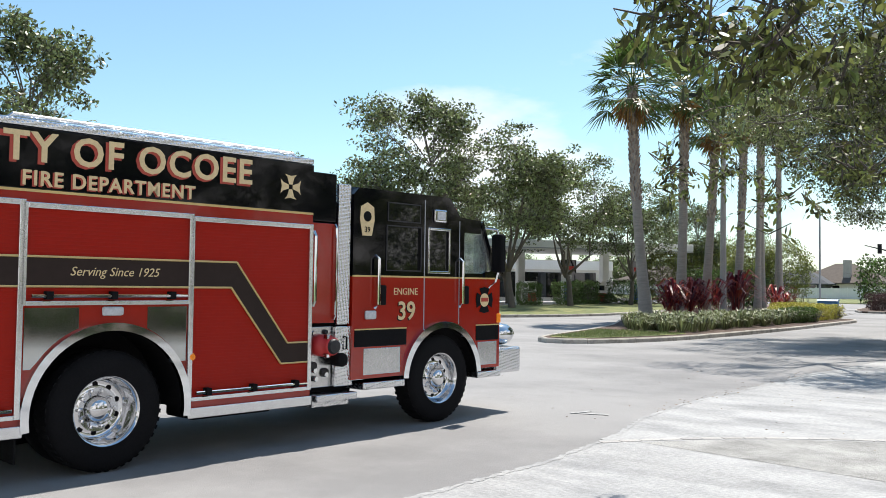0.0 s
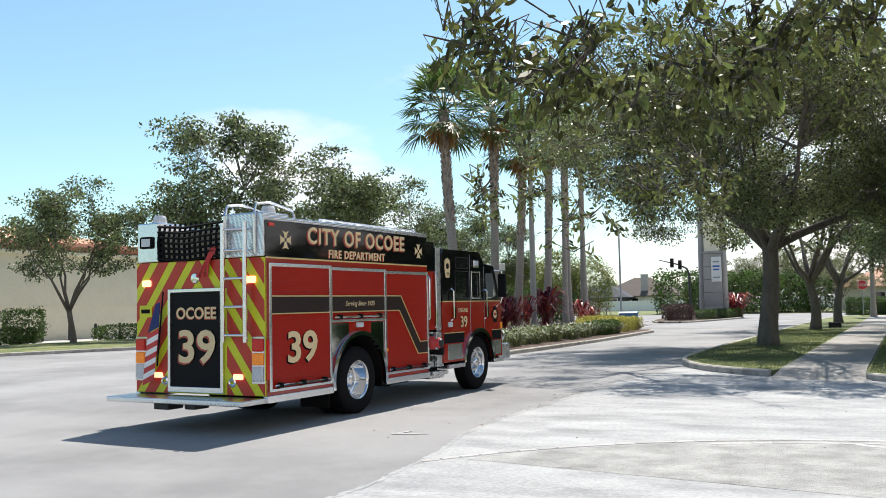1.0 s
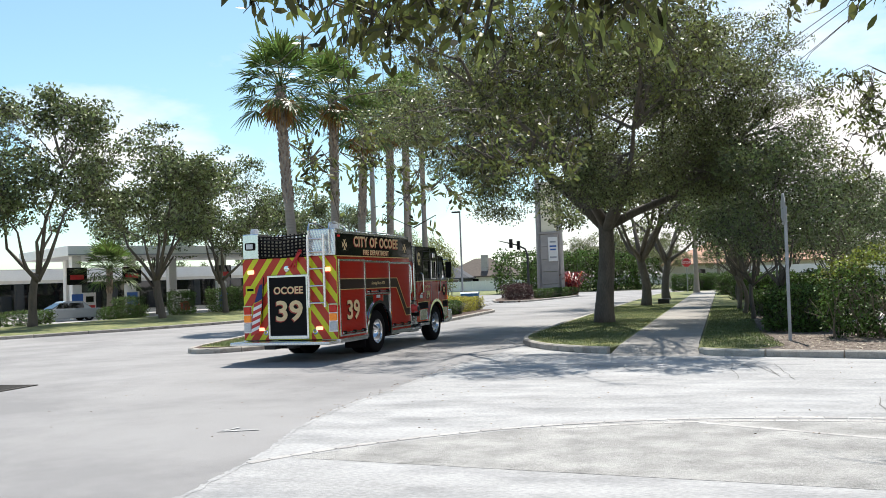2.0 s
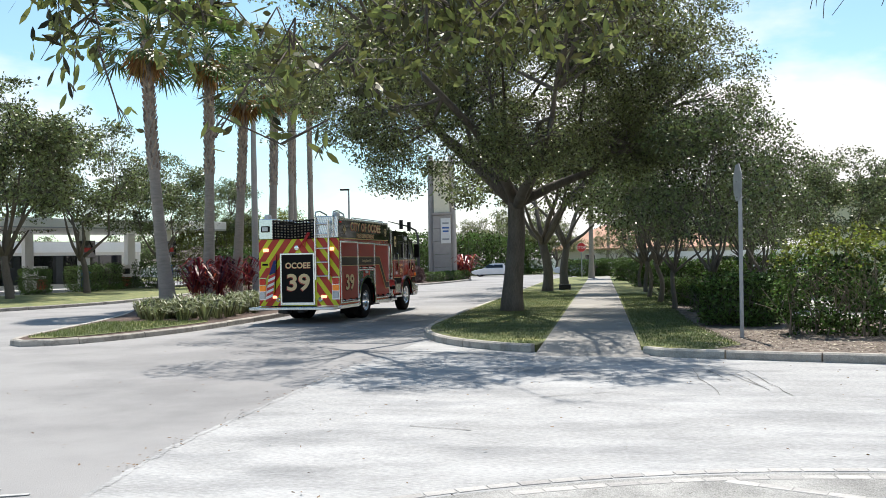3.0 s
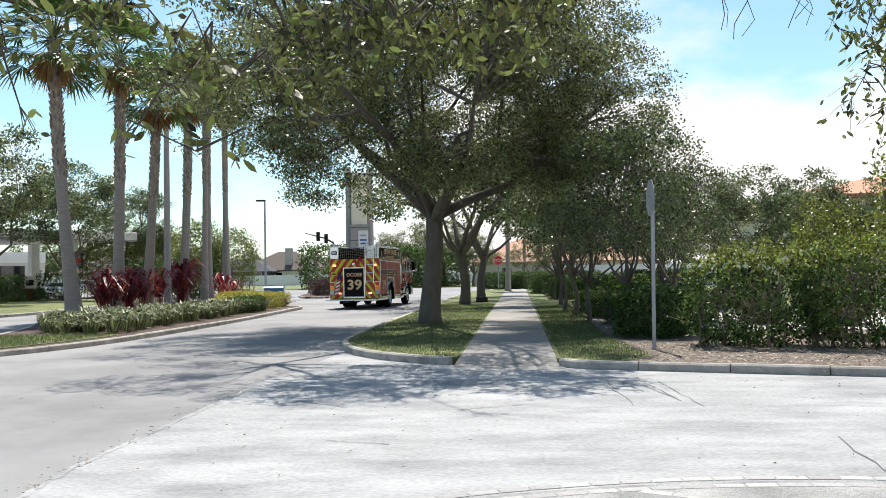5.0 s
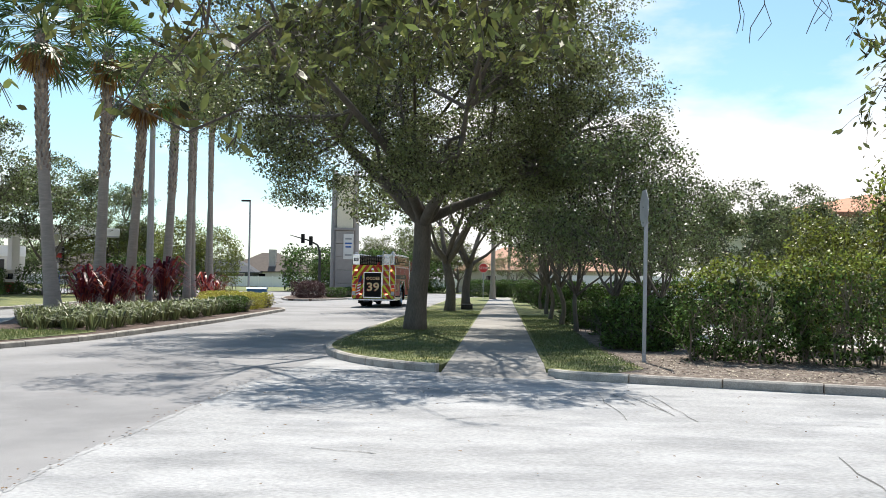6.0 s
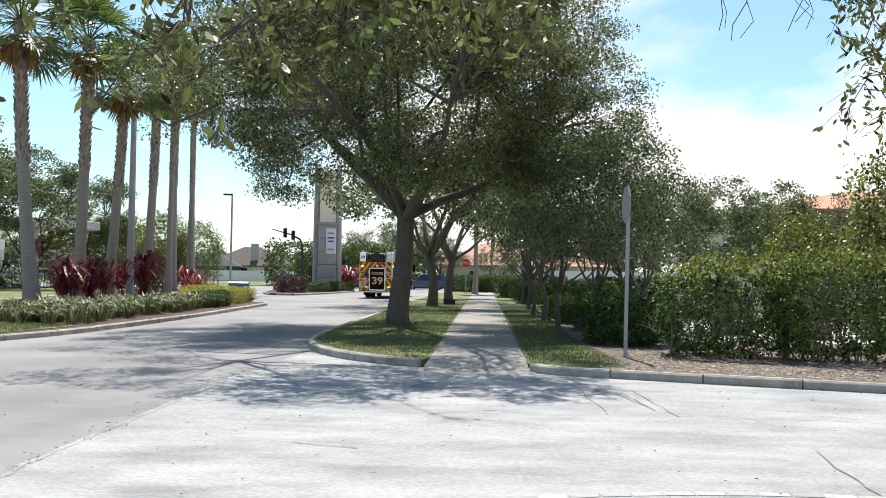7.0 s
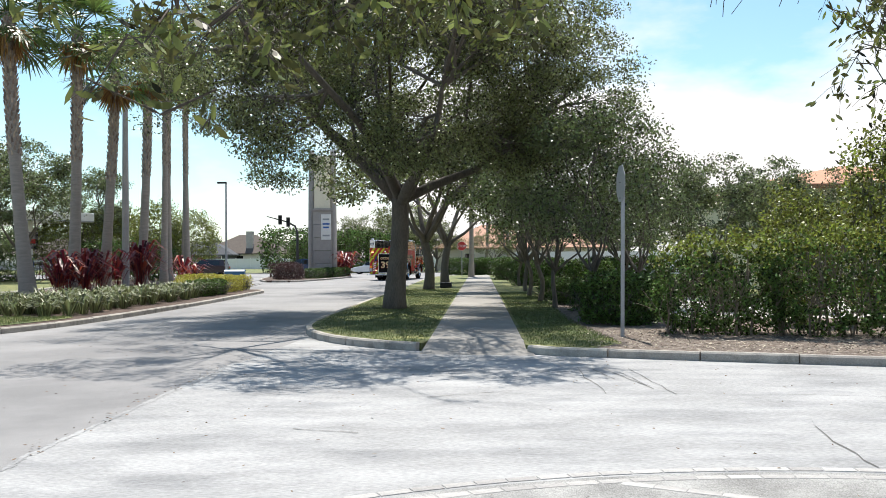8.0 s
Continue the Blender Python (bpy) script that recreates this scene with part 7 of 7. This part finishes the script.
part("maker_plate", Mesh().lathe([(0.0, -2.345), (0.07, -2.34), (0.08, -2.325)], "y", (-0.05, 0, 2.18), 16), CHROME, engine)
flag = new("flag")
flag.parent = engine
flag["label"] = "furled striped flag on a short staff"
part("staff", Mesh().tube([(-0.66, -2.36, 2.0), (-0.70, -2.44, 0.9)], 0.012, 6), BLACK_DULL, flag)
for k in range(9):
    z0, z1 = 1.46 - 0.085 * k, 1.46 - 0.085 * (k + 1)
    x0, x1 = -0.69 - 0.012 * k, -0.69 - 0.012 * (k + 1)
    dy = 0.02 * (k % 2)
    part("stripe", Mesh().prism([(x0, -2.41, z0), (x0 - 0.21, -2.43, z0 - 0.09), (x1 - 0.21, -2.43, z1 - 0.09), (x1, -2.41, z1)], (0, -0.008, 0)), SIGN_RED if k % 2 == 0 else WHITE, flag)
part("canton", Mesh().prism([(-0.67, -2.41, 1.84), (-0.74, -2.42, 1.82), (-0.89, -2.43, 1.39), (-0.69, -2.41, 1.48)], (0, -0.008, 0)), FLAG_BLUE, flag)
part("tailboard", Mesh().box(-1.36, 1.25, -2.80, -2.30, 0.40, 0.475, 0.012), PLATE, engine, "wide diamond plate tailboard")
part("tow_hook", Mesh().box(-0.5, -0.2, -2.7, -2.4, 0.30, 0.40, 0.02), DARK_METAL, engine)
part("tow_hook", Mesh().box(0.1, 0.3, -2.7, -2.4, 0.32, 0.40, 0.02), DARK_METAL, engine)
for s in (-1, 1):
    part("mud_flap", Mesh().box(s * 0.95 - 0.28, s * 0.95 + 0.28, -0.80, -0.785, 0.18, 0.75), BLACK_DULL, engine)


# wheels
def engine_wheel(x, y, s, front):
    w = new("wheel")
    w.parent = engine
    base = pose(x, y, 0.54)
    w.matrix_basis = base
    d = s * 1.0
    part("tyre", Mesh().lathe([(0.30, -0.15 * d), (0.44, -0.155 * d), (0.505, -0.14 * d), (0.535, -0.10 * d), (0.54, 0.0), (0.535, 0.10 * d), (0.505, 0.14 * d), (0.44, 0.155 * d), (0.31, 0.15 * d)], "x", n=48), BLACK_DULL, w, "black tyre", smooth=True)
    tread = Mesh()
    for k in range(44):
        a = 2 * math.pi * k / 44
        tread.prism([(-0.12, 0.5285 * math.cos(a), 0.5285 * math.sin(a)), (0.12, 0.5285 * math.cos(a + 0.02), 0.5285 * math.sin(a + 0.02)), (0.12, 0.5285 * math.cos(a + 0.09), 0.5285 * math.sin(a + 0.09)), (-0.12, 0.5285 * math.cos(a + 0.07), 0.5285 * math.sin(a + 0.07))], (0, 0.010 * math.cos(a), 0.010 * math.sin(a)))
    part("tread", tread, BLACK_DULL, w)
    dish = 0.02 if front else -0.10
    rim = part("rim", Mesh().lathe([(0.315, 0.15 * d), (0.30, 0.145 * d), (0.285, 0.10 * d), (0.275, (dish + 0.02) * d), (0.24, dish * d), (0.12, (dish + 0.02) * d), (0.115, (dish + 0.05) * d)], "x", n=40), CHROME, w, "polished aluminium rim", smooth=True)
    part("hub", Mesh().lathe([(0.115, (dish + 0.02) * d), (0.11, (dish + 0.10) * d), (0.08, (dish + 0.13) * d), (0.0, (dish + 0.135) * d)], "x", n=24), CHROME, w, smooth=True)
    for k in range(10):
        a = 2 * math.pi * k / 10
        part("wheel_nut", Mesh().lathe([(0.0, (dish + 0.065) * d), (0.016, (dish + 0.06) * d), (0.018, (dish + 0.01) * d)], "x", (0, 0.165 * math.cos(a), 0.165 * math.sin(a)), 6), CHROME, rim)
        part("hand_hole", Mesh().lathe([(0.0, (dish + 0.006) * d), (0.026, (dish + 0.006) * d)], "x", (0, 0.218 * math.cos(a + 0.31), 0.218 * math.sin(a + 0.31)), 10), BLACK_DULL, rim)
    WHEELS.append((w, base))


WHEELS = []
for s in (1, -1):
    engine_wheel(s * 1.07, 0, s, False)
    engine_wheel(s * 1.07, 4.31, s, True)
    inner = new("wheel")
    inner.parent = engine
    inner.matrix_basis = pose(s * 0.74, 0, 0.54)
    part("tyre", Mesh().lathe([(0.30, -0.13), (0.50, -0.13), (0.54, -0.08), (0.54, 0.08), (0.50, 0.13), (0.30, 0.13)], "x", n=32), BLACK_DULL, inner, smooth=True)
    WHEELS.append((inner, pose(s * 0.74, 0, 0.54)))
ENGINE_ROWS = [(0, -7.12, 0.07, -3.8), (0.5, -7.42, 3.79, -2.7), (1.0, -7.75, 7.95, -1.4), (1.5, -8.27, 12.85, -2.0), (1.7, -8.48, 14.93, -2.1), (2.8, -8.66, 25.44, -3.4), (3.0, -8.58, 27.29, -4.4), (3.5, -8.34, 31.81, -5), (4.0, -8.23, 36.96, -5),
               (4.5, -8.08, 41.48, -5), (6.0, -7.45, 54.03, -4), (6.5, -7.25, 57.9, -3.5), (7.0, -7.2, 62.3, -3.5), (7.5, -7.0, 65.9, -5), (8.0, -7.0, 69.8, -8)]


# ---- movement ----
def motions():
    walk(engine, [(t, pose(x, y, 0.004, 0, 0, a)) for t, x, y, a in ENGINE_ROWS])
    ts = [r[0] for r in ENGINE_ROWS]
    way = [0.0]
    for a, b in zip(ENGINE_ROWS, ENGINE_ROWS[1:]):
        way.append(way[-1] + math.hypot(b[1] - a[1], b[2] - a[2]))
    steps = [k / 15 for k in range(121)]
    for w, base in WHEELS:
        walk(w, [(t, base @ pose(0, 0, 0, -math.degrees(float(np.interp(t, ts, way)) / 0.54))) for t in steps])
    for c, x0, v, y in TRAFFIC:
        walk(c, [(0, pose(x0, y, 0.0, 0, 0, 90)), (8, pose(x0 + 8 * v, y, 0.0, 0, 0, 90))])


motions()
